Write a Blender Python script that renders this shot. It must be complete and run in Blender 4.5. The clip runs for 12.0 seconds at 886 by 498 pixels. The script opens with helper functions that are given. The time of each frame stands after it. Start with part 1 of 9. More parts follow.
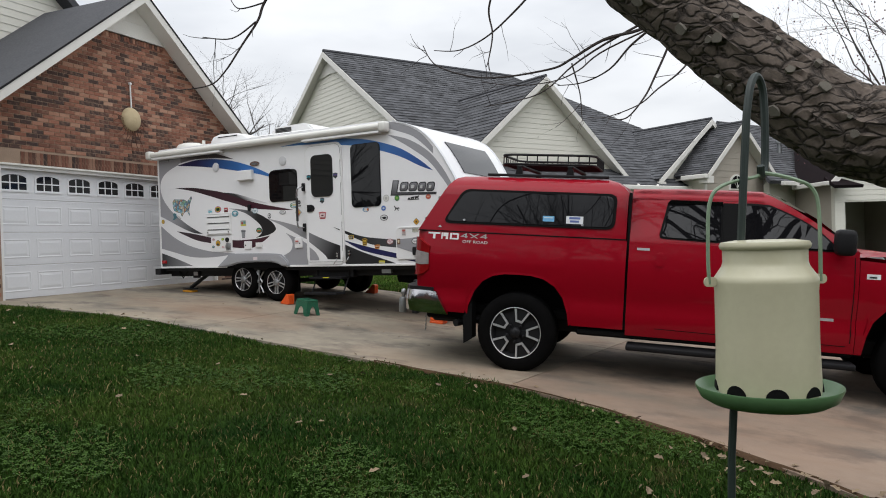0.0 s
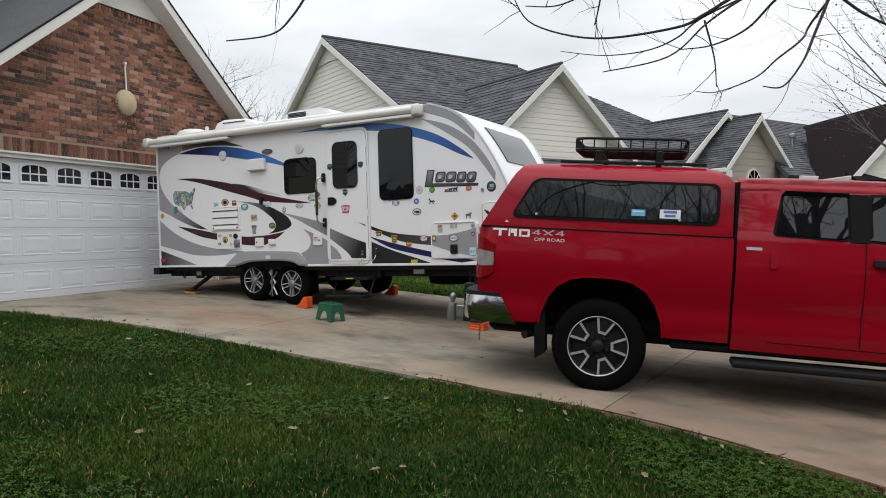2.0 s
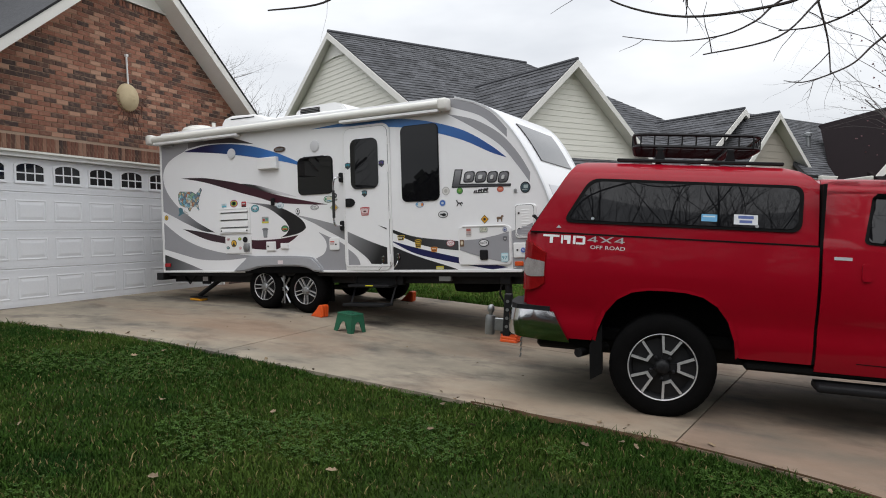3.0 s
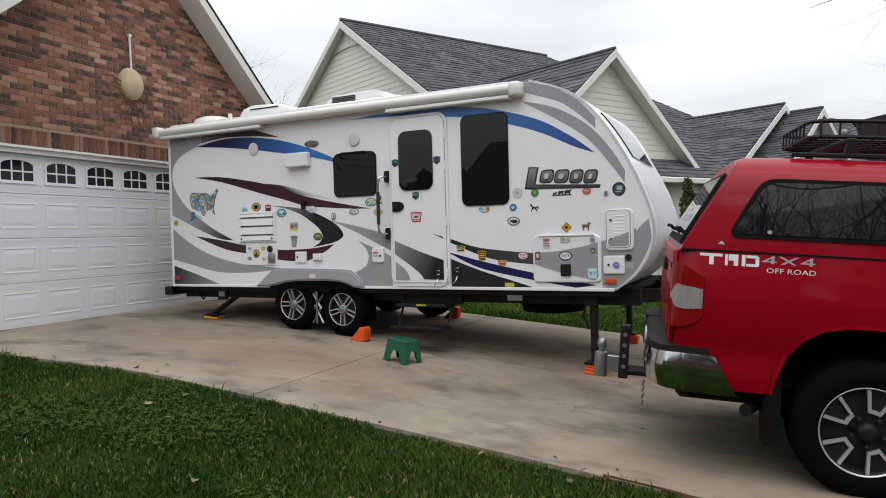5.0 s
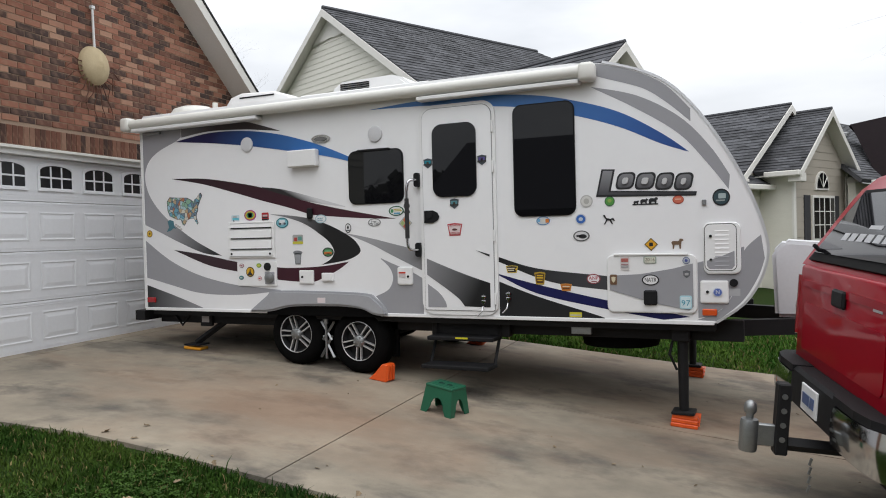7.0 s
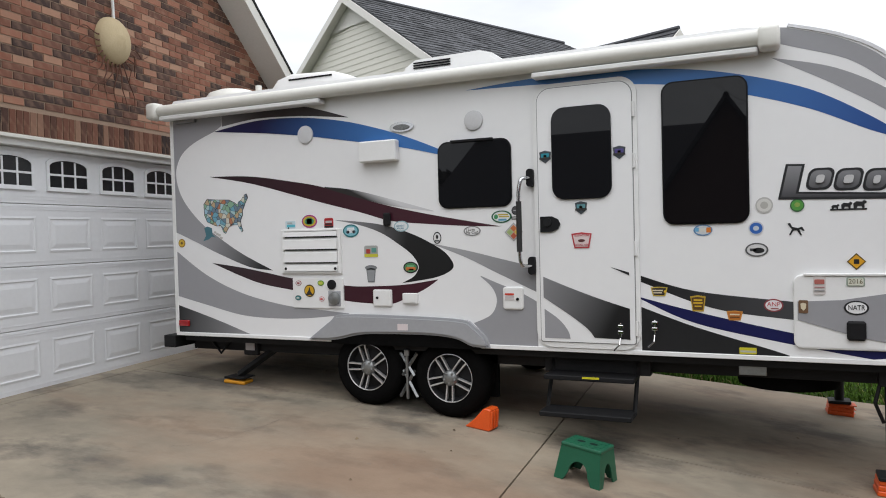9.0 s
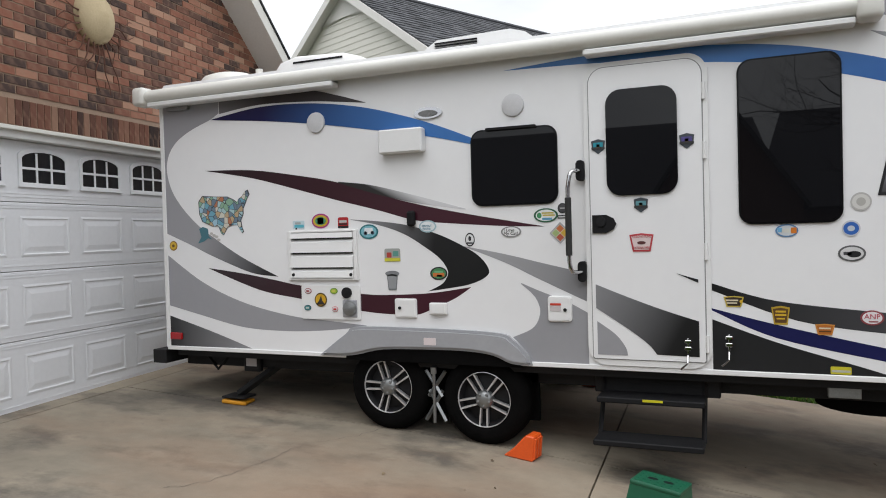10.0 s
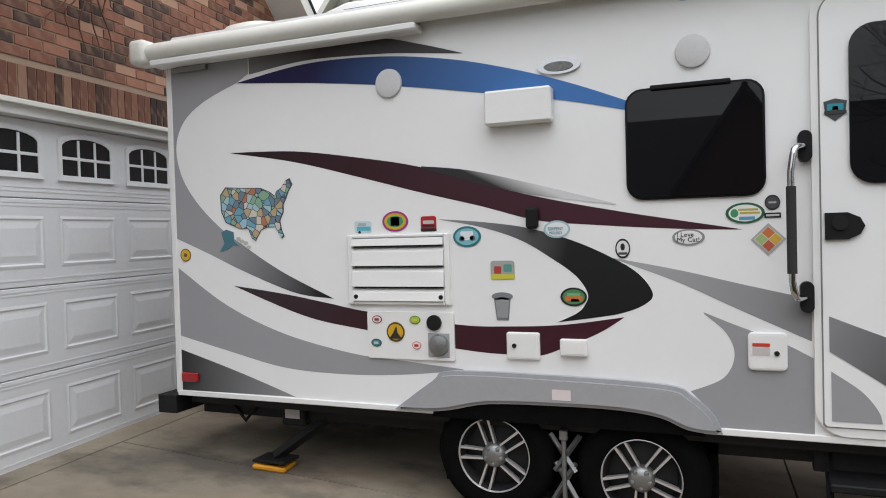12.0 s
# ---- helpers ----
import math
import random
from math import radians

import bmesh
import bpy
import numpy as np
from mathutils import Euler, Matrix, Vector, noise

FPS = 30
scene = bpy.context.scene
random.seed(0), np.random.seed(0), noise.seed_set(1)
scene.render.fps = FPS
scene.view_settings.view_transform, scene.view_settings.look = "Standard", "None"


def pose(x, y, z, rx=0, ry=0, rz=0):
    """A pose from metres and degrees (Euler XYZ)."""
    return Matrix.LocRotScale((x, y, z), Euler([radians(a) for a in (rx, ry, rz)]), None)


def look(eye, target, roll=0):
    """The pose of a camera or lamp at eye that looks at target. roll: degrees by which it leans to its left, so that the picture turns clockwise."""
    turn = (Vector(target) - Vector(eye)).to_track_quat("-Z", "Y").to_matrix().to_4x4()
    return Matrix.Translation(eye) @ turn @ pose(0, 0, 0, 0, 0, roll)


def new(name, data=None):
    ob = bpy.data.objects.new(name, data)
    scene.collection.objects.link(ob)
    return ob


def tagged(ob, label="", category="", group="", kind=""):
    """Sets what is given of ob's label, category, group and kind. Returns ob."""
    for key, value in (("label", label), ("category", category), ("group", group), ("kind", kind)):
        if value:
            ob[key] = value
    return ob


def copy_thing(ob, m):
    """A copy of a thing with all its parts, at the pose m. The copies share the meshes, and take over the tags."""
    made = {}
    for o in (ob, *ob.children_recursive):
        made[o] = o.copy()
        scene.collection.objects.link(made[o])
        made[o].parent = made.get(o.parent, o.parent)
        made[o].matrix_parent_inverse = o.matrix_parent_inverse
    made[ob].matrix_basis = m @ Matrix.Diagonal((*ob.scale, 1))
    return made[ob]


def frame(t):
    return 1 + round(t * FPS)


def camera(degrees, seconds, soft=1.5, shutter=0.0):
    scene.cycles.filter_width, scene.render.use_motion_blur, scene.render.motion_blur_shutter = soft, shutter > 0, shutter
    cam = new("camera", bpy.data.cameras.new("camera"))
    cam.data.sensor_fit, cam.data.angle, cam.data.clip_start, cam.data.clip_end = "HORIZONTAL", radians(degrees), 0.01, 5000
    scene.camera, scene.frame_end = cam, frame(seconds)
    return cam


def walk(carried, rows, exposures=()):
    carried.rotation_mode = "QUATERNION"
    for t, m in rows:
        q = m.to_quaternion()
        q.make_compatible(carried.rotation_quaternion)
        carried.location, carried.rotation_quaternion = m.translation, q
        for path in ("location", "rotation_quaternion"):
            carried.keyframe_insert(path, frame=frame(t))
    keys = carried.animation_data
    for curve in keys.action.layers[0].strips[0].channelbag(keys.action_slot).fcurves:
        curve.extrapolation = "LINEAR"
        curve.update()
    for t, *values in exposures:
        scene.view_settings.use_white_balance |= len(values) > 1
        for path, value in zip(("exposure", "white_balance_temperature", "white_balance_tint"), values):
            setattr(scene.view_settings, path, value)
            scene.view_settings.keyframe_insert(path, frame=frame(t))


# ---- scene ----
cam = camera(61.8, 12.0, soft=1.0)
METRES, EYE, TILT, LEAN, TURN = 9.804, 1.5, 0.0, 0.0, 30.0
ROWS = [
    (0.0, 0.0, 0.0, 0.0, -0.02, -0.59, 1.74),
    (0.5, -0.0193, 0.0283, 0.001, -0.38, -0.79, 1.66),
    (1.0, -0.0415, 0.0546, 0.0008, -0.47, -0.87, 1.61),
    (1.5, -0.0629, 0.082, 0.0045, -0.82, -0.88, 1.56),
    (2.0, -0.0793, 0.1174, 0.0038, -1.49, -0.95, 1.64),
    (2.5, -0.0957, 0.1541, 0.0072, -1.59, -1.04, 1.65),
    (3.0, -0.1169, 0.19, 0.0118, -1.76, -1.03, 1.58),
    (5.0, -0.193, 0.3462, 0.0263, -2.3, -1.11, 1.54),
    (5.5, -0.2079, 0.3871, 0.031, -2.41, -1.11, 1.52),
    (6.0, -0.2236, 0.4261, 0.0373, -3.46, -1.07, 1.45),
    (6.5, -0.239, 0.4668, 0.0393, -4.95, -1.08, 1.46),
    (7.0, -0.2604, 0.5057, 0.0424, -5.16, -1.1, 1.42),
    (9.0, -0.341, 0.6554, 0.0541, -5.74, -1.16, 1.44),
    (9.5, -0.3548, 0.694, 0.0548, -6.68, -1.17, 1.51),
    (10.0, -0.3683, 0.7316, 0.056, -7.07, -1.21, 1.52),
    (10.5, -0.3863, 0.7707, 0.0594, -7.45, -1.17, 1.46),
    (11.0, -0.3957, 0.8165, 0.0604, -7.54, -1.33, 1.56),
    (11.5, -0.4053, 0.8588, 0.0594, -7.58, -1.38, 1.61),
    (12.0, -0.4178, 0.8979, 0.0616, -7.58, -1.35, 1.6),
]
walk(cam, [(t, pose(0, 0, EYE, TILT, LEAN, TURN) @ pose(METRES * x, METRES * y, METRES * z, 90 + pitch, roll, yaw)) for t, x, y, z, yaw, pitch, roll in ROWS],
     exposures=[(0.0, 0.0), (3.0, 0.02), (6.5, 0.08), (9.5, 0.18), (12.0, 0.28)])

# ---- world and light: an overcast spring day ----
world = bpy.data.worlds.new("overcast_sky")
scene.world = world
world.use_nodes = True
wn, wl = world.node_tree.nodes, world.node_tree.links
wn.clear()
w_out, w_bg = wn.new("ShaderNodeOutputWorld"), wn.new("ShaderNodeBackground")
w_sky = wn.new("ShaderNodeTexSky")
w_sky.sky_type, w_sky.sun_disc = "NISHITA", False
w_sky.sun_elevation, w_sky.sun_rotation = radians(60), radians(205)
w_geo, w_map = wn.new("ShaderNodeTexCoord"), wn.new("ShaderNodeMapping")
w_map.inputs["Scale"].default_value = (1.6, 1.6, 5.0)
w_noise, w_ramp, w_mix = wn.new("ShaderNodeTexNoise"), wn.new("ShaderNodeValToRGB"), wn.new("ShaderNodeMixRGB")
w_noise.inputs["Scale"].default_value, w_noise.inputs["Detail"].default_value = 1.4, 5.0
w_ramp.color_ramp.elements[0].position, w_ramp.color_ramp.elements[0].color = 0.30, (6.7, 7.0, 7.5, 1)
w_ramp.color_ramp.elements[1].position, w_ramp.color_ramp.elements[1].color = 0.62, (10.2, 10.4, 10.7, 1)
w_mix.inputs[0].default_value = 0.93
wl.new(w_geo.outputs["Generated"], w_map.inputs["Vector"])
wl.new(w_map.outputs["Vector"], w_noise.inputs["Vector"])
wl.new(w_noise.outputs["Fac"], w_ramp.inputs["Fac"])
wl.new(w_sky.outputs["Color"], w_mix.inputs[1])
wl.new(w_ramp.outputs["Color"], w_mix.inputs[2])
wl.new(w_mix.outputs["Color"], w_bg.inputs["Color"])
# an overcast sky brightens towards the zenith
w_sep, w_up = wn.new("ShaderNodeSeparateXYZ"), wn.new("ShaderNodeMapRange")
w_up.inputs["To Min"].default_value, w_up.inputs["To Max"].default_value = 0.082, 0.186
wl.new(w_geo.outputs["Generated"], w_sep.inputs["Vector"])
wl.new(w_sep.outputs["Z"], w_up.inputs["Value"])
wl.new(w_up.outputs[0], w_bg.inputs["Strength"])
wl.new(w_bg.outputs["Background"], w_out.inputs["Surface"])

sun_lamp = bpy.data.lights.new("sun", "SUN")
sun_lamp.energy, sun_lamp.angle, sun_lamp.color = 1.25, radians(70), (0.99, 0.985, 1.0)
sun = new("sun", sun_lamp)
sun.matrix_world = look((2, -5, 20), (-3.5, 5, 0))


# ---- building helpers ----
def thing(name, m, label, category, group="", kind=""):
    """An empty at a thing's base; its parts are children."""
    ob = new(name)
    ob.empty_display_size = 0.2
    ob.matrix_world = m
    return tagged(ob, label, category, group, kind)


def place_of(ob):
    m = Matrix.Identity(4)
    while ob is not None:
        m = ob.matrix_basis @ m
        ob = ob.parent
    return m


def part(name, bm, material, parent, label="", smooth=False, own=True, kind=""):
    """One bmesh as one mesh object. own: its coordinates are those of the parent, else those of the world."""
    if parent is not None and not own:
        bm.transform(place_of(parent).inverted())
    me = bpy.data.meshes.new(name)
    bmesh.ops.recalc_face_normals(bm, faces=bm.faces[:])
    bm.to_mesh(me)
    bm.free()
    if material is not None:
        me.materials.append(material)
    if smooth:
        me.polygons.foreach_set("use_smooth", [True] * len(me.polygons))
        me.set_sharp_from_angle(angle=radians(smooth if smooth is not True else 40))
    ob = new(name, me)
    ob.parent = parent
    return tagged(ob, label, "", "", kind)


def mesh_thing(name, bm, material, label, category, group="", kind="", smooth=False):
    ob = part(name, bm, material, None, label, smooth)
    return tagged(ob, label, category, group, kind)


def B():
    return bmesh.new()


def box(bm, x0, x1, y0, y1, z0, z1, bevel=0.0, m=None, seg=1):
    mat = Matrix.LocRotScale(((x0 + x1) / 2, (y0 + y1) / 2, (z0 + z1) / 2), None, (x1 - x0, y1 - y0, z1 - z0))
    vs = bmesh.ops.create_cube(bm, size=1, matrix=mat)["verts"]
    if bevel:
        es = list({e for v in vs for e in v.link_edges})
        r = bmesh.ops.bevel(bm, geom=es, offset=bevel, segments=seg, affect="EDGES", profile=0.5, clamp_overlap=True)
        vs = list({v for f in r["faces"] for v in f.verts} | {v for v in vs if v.is_valid})
        seen, stack = set(vs), list(vs)
        while stack:
            for e in stack.pop().link_edges:
                for v in e.verts:
                    if v not in seen:
                        seen.add(v)
                        stack.append(v)
        vs = list(seen)
    if m is not None:
        bmesh.ops.transform(bm, matrix=m, verts=vs)
    return bm


def tube(bm, pts, radii, n=8, cap=True):
    """A round bar along points."""
    pts = [Vector(p) for p in pts]
    if not hasattr(radii, "__len__"):
        radii = [radii] * len(pts)
    rings, side = [], None
    for i, p in enumerate(pts):
        d = (pts[min(i + 1, len(pts) - 1)] - pts[max(i - 1, 0)]).normalized()
        if side is None:
            side = d.cross(Vector((0, 0, 1)))
            if side.length < 1e-3:
                side = d.cross(Vector((1, 0, 0)))
        side = (side - d * side.dot(d)).normalized()
        other = d.cross(side)
        rings.append([bm.verts.new(p + radii[i] * (math.cos(2 * math.pi * k / n) * side + math.sin(2 * math.pi * k / n) * other)) for k in range(n)])
    for a, b in zip(rings, rings[1:]):
        for k in range(n):
            bm.faces.new((a[k], a[(k + 1) % n], b[(k + 1) % n], b[k]))
    if cap:
        bm.faces.new(rings[0])
        bm.faces.new(rings[-1][::-1])
    return bm


def lathe(bm, profile, n=24, m=None, cap=True):
    """Turns (radius, height) pairs round z."""
    rings = []
    for r, z in profile:
        rings.append([bm.verts.new((r * math.cos(2 * math.pi * k / n), r * math.sin(2 * math.pi * k / n), z)) for k in range(n)])
    for a, b in zip(rings, rings[1:]):
        for k in range(n):
            bm.faces.new((a[k], a[(k + 1) % n], b[(k + 1) % n], b[k]))
    if cap:
        bm.faces.new(rings[0])
        bm.faces.new(rings[-1])
    if m is not None:
        bmesh.ops.transform(bm, matrix=m, verts=[v for r in rings for v in r])
    return bm


def slab(bm, outline, t0, t1, axis="y", m=None):
    """A flat outline drawn out between two coordinates of an axis."""
    def at(p, t):
        return {"y": (p[0], t, p[1]), "x": (t, p[0], p[1]), "z": (p[0], p[1], t)}[axis]
    a = [bm.verts.new(at(p, t0)) for p in outline]
    b = [bm.verts.new(at(p, t1)) for p in outline]
    n = len(a)
    fs = [bm.faces.new(a), bm.faces.new(b[::-1])]
    for k in range(n):
        bm.faces.new((a[k], b[k], b[(k + 1) % n], a[(k + 1) % n]))
    bm.normal_update()
    bmesh.ops.triangulate(bm, faces=[f for f in fs if len(f.verts) > 4])
    if m is not None:
        bmesh.ops.transform(bm, matrix=m, verts=a + b)
    return bm


def quad(bm, *pts):
    return bm.faces.new([bm.verts.new(p) for p in pts])


def sheet(bm, corners, thick):
    """A plate of even thickness below a flat polygon."""
    ps = [Vector(p) for p in corners]
    n = (ps[1] - ps[0]).cross(ps[2] - ps[0]).normalized()
    if n.z < 0:
        n = -n
    a = [bm.verts.new(p) for p in ps]
    b = [bm.verts.new(p - n * thick) for p in ps]
    bm.faces.new(a)
    bm.faces.new(b[::-1])
    for k in range(len(a)):
        bm.faces.new((a[k], b[k], b[(k + 1) % len(a)], a[(k + 1) % len(a)]))
    return bm


def smooth_line(pts, step=6, closed=False):
    """A Catmull-Rom line through points."""
    ps = [Vector(p) for p in pts]
    n, out = len(ps), []
    for i in range(n if closed else n - 1):
        if closed:
            p0, p1, p2, p3 = ps[i - 1], ps[i], ps[(i + 1) % n], ps[(i + 2) % n]
        else:
            p0, p1, p2, p3 = ps[max(i - 1, 0)], ps[i], ps[i + 1], ps[min(i + 2, n - 1)]
        for k in range(step):
            t = k / step
            out.append(0.5 * (2 * p1 + (p2 - p0) * t + (2 * p0 - 5 * p1 + 4 * p2 - p3) * t * t + (3 * p1 - p0 - 3 * p2 + p3) * t ** 3))
    if not closed:
        out.append(ps[-1])
    return out


def round_rect(x0, x1, z0, z1, r, n=5):
    out = []
    for cx, cz, a in ((x1 - r, z1 - r, 0), (x0 + r, z1 - r, 90), (x0 + r, z0 + r, 180), (x1 - r, z0 + r, 270)):
        out += [(cx + r * math.cos(radians(a + 90 * k / n)), cz + r * math.sin(radians(a + 90 * k / n))) for k in range(n + 1)]
    return out


def ellipse(cx, cz, rx, rz, n=20):
    return [(cx + rx * math.cos(2 * math.pi * k / n), cz + rz * math.sin(2 * math.pi * k / n)) for k in range(n)]


# ---- materials ----
def surf(name, c1, c2=None, scale=8.0, rough=0.6, metal=0.0, bump=0.0, bscale=80.0, coat=0.0, vary=0.0, island=False, fine=0.0, spec=0.5, stretch=(1, 1, 1)):
    """A surface of two colours mixed by noise at two scales, with fine relief; vary: change from piece to piece."""
    m = bpy.data.materials.new(name)
    m.use_nodes = True
    nt = m.node_tree
    N, L = nt.nodes, nt.links
    b = N["Principled BSDF"]
    b.inputs["Roughness"].default_value, b.inputs["Metallic"].default_value = rough, metal
    b.inputs["Specular IOR Level"].default_value = spec
    if coat:
        b.inputs["Coat Weight"].default_value, b.inputs["Coat Roughness"].default_value = coat, 0.05
    tc, mp = N.new("ShaderNodeTexCoord"), N.new("ShaderNodeMapping")
    mp.inputs["Scale"].default_value = stretch
    L.new(tc.outputs["Object"], mp.inputs["Vector"])
    c2 = c2 or tuple(0.85 * v for v in c1)
    n1, n2 = N.new("ShaderNodeTexNoise"), N.new("ShaderNodeTexNoise")
    n1.inputs["Scale"].default_value, n1.inputs["Detail"].default_value = scale, 6.0
    n2.inputs["Scale"].default_value, n2.inputs["Detail"].default_value = scale * 9, 4.0
    mixn = N.new("ShaderNodeMath")
    mixn.operation = "MULTIPLY_ADD"
    mixn.inputs[1].default_value = 0.55 + fine
    sc = N.new("ShaderNodeMath")
    sc.operation = "MULTIPLY_ADD"
    sc.inputs[1].default_value, sc.inputs[2].default_value = 1.9, -0.72
    L.new(mp.outputs["Vector"], n1.inputs["Vector"])
    L.new(mp.outputs["Vector"], n2.inputs["Vector"])
    half = N.new("ShaderNodeMath")
    half.operation = "MULTIPLY"
    half.inputs[1].default_value = 0.45 - fine
    L.new(n1.outputs["Fac"], half.inputs[0])
    L.new(n2.outputs["Fac"], mixn.inputs[0])
    L.new(half.outputs[0], mixn.inputs[2])
    L.new(mixn.outputs[0], sc.inputs[0])
    mix = N.new("ShaderNodeMixRGB")
    mix.inputs[1].default_value, mix.inputs[2].default_value = (*c1, 1), (*c2, 1)
    L.new(sc.outputs[0], mix.inputs[0])
    colour = mix.outputs[0]
    if vary:
        hs = N.new("ShaderNodeHueSaturation")
        if island:
            r = N.new("ShaderNodeNewGeometry").outputs["Random Per Island"]
        else:
            r = N.new("ShaderNodeObjectInfo").outputs["Random"]
        mr = N.new("ShaderNodeMapRange")
        mr.inputs["To Min"].default_value, mr.inputs["To Max"].default_value = 1 - vary, 1 + vary
        L.new(r, mr.inputs["Value"])
        L.new(mr.outputs[0], hs.inputs["Value"])
        L.new(colour, hs.inputs["Color"])
        colour = hs.outputs[0]
    L.new(colour, b.inputs["Base Color"])
    if bump:
        nb, bu = N.new("ShaderNodeTexNoise"), N.new("ShaderNodeBump")
        nb.inputs["Scale"].default_value, nb.inputs["Detail"].default_value = bscale, 5.0
        bu.inputs["Strength"].default_value, bu.inputs["Distance"].default_value = bump, 0.01
        L.new(mp.outputs["Vector"], nb.inputs["Vector"])
        L.new(nb.outputs["Fac"], bu.inputs["Height"])
        L.new(bu.outputs[0], b.inputs["Normal"])
    return m


def fade(name, c1, c2, p1, p2, rough=0.35):
    """Printed film that fades from one colour to another between two points of the object."""
    m = surf(name, c1, rough=rough)
    nt = m.node_tree
    N, L = nt.nodes, nt.links
    tc, dot = N.new("ShaderNodeTexCoord"), N.new("ShaderNodeVectorMath")
    p1, p2 = Vector(p1), Vector(p2)
    d = p2 - p1
    sub = N.new("ShaderNodeVectorMath")
    sub.operation, dot.operation = "SUBTRACT", "DOT_PRODUCT"
    sub.inputs[1].default_value = p1
    dot.inputs[1].default_value = d / d.length_squared
    L.new(tc.outputs["Object"], sub.inputs[0])
    L.new(sub.outputs[0], dot.inputs[0])
    ramp = N.new("ShaderNodeValToRGB")
    ramp.color_ramp.elements[0].color, ramp.color_ramp.elements[1].color = (*c1, 1), (*c2, 1)
    L.new(dot.outputs["Value"], ramp.inputs[0])
    L.new(ramp.outputs[0], N["Principled BSDF"].inputs["Base Color"])
    return m


M_concrete = surf("concrete", (0.36, 0.32, 0.27), (0.25, 0.22, 0.19), 1.3, 0.85, bump=0.25, bscale=60)
M_lawn = surf("lawn_soil_and_grass", (0.016, 0.034, 0.007), (0.034, 0.036, 0.013), 1.5, 0.95, bump=0.6, bscale=45, spec=0.04)
M_white_paint = surf("white_paint", (0.78, 0.78, 0.77), (0.72, 0.72, 0.71), 3, 0.45)
M_garage_white = surf("garage_door_paint", (0.74, 0.75, 0.77), (0.68, 0.69, 0.71), 3, 0.42, bump=0.04, bscale=300)
M_siding = surf("cream_vinyl_siding", (0.72, 0.70, 0.62), (0.64, 0.62, 0.54), 2.5, 0.55, stretch=(1, 1, 4))
M_siding_tan = surf("tan_vinyl_siding", (0.40, 0.36, 0.30), (0.35, 0.31, 0.26), 2.5, 0.55)
M_shingle = surf("asphalt_shingles", (0.072, 0.073, 0.080), (0.036, 0.037, 0.042), 2.2, 0.92, bump=0.5, bscale=35, fine=0.2)
M_gelcoat = surf("white_fibreglass", (0.80, 0.80, 0.80), (0.77, 0.77, 0.775), 1.5, 0.28, coat=0.2)
M_red = surf("red_car_paint", (0.275, 0.0018, 0.011), (0.250, 0.0018, 0.010), 2, 0.40, coat=0.36, spec=0.06)
M_black_plastic = surf("black_plastic", (0.009, 0.009, 0.010), (0.014, 0.014, 0.015), 20, 0.6, bump=0.1, bscale=200, spec=0.18)
M_rubber = surf("tyre_rubber", (0.004, 0.004, 0.004), (0.008, 0.0075, 0.0075), 14, 0.9, bump=0.2, bscale=90, spec=0.04)
M_black_steel = surf("black_steel", (0.009, 0.009, 0.010), (0.016, 0.015, 0.015), 12, 0.6, spec=0.25)


FILMS = {}


def film_of(c, rough=0.35):
    """Printed vinyl of one colour."""
    key = (tuple(round(v, 3) for v in c), rough)
    if key not in FILMS:
        FILMS[key] = surf("printed_vinyl", c, tuple(0.9 * v + 0.004 for v in c), 30, rough)
    return FILMS[key]


WHITE, BLACK, GREY, RED = (0.78, 0.78, 0.78), (0.015, 0.015, 0.017), (0.33, 0.33, 0.345), (0.5, 0.02, 0.02)
M_window_dark = surf("tinted_window", (0.005, 0.005, 0.006), (0.007, 0.007, 0.008), 2, 0.015, spec=0.36)
M_silver = surf("machined_alloy", (0.72, 0.72, 0.73), (0.62, 0.62, 0.63), 20, 0.42, metal=0.75)
M_chrome = surf("chrome", (0.56, 0.56, 0.57), (0.50, 0.50, 0.51), 10, 0.12, metal=1.0)
M_flare = surf("grey_moulded_plastic", (0.34, 0.345, 0.36), (0.30, 0.305, 0.32), 4, 0.45, bump=0.05, bscale=200)
M_white_plastic = surf("white_plastic", (0.78, 0.78, 0.77), (0.74, 0.74, 0.73), 6, 0.38)
M_cream_plastic = surf("aged_white_plastic", (0.72, 0.71, 0.66), (0.66, 0.65, 0.60), 5, 0.45)
M_galv = surf("galvanised_steel", (0.32, 0.33, 0.33), (0.20, 0.21, 0.21), 25, 0.45, metal=0.9)
M_orange = surf("orange_plastic", (0.75, 0.10, 0.012), (0.62, 0.08, 0.012), 9, 0.42, bump=0.05)
M_yellow = surf("yellow_pad_plastic", (0.62, 0.27, 0.01), (0.5, 0.21, 0.01), 9, 0.5)
M_green_plastic = surf("green_plastic", (0.006, 0.095, 0.047), (0.005, 0.075, 0.038), 9, 0.4, bump=0.06, bscale=150)
M_dark_alloy = surf("black_painted_alloy", (0.009, 0.009, 0.010), (0.014, 0.014, 0.015), 20, 0.5, spec=0.25)
M_grip = surf("black_foam_grip", (0.02, 0.02, 0.02), (0.03, 0.03, 0.03), 40, 0.8)


# ---- ground ----
FALL_X = [-11.9, -8.5, -5.5, -3.17, 9.0]
FALL_Z = [0.806, 0.591, 0.306, 0.135, -0.875]


def ground_z(x):
    """The drive falls away from the garage; the lot is level beyond both ends."""
    return float(np.interp(x, FALL_X, FALL_Z))


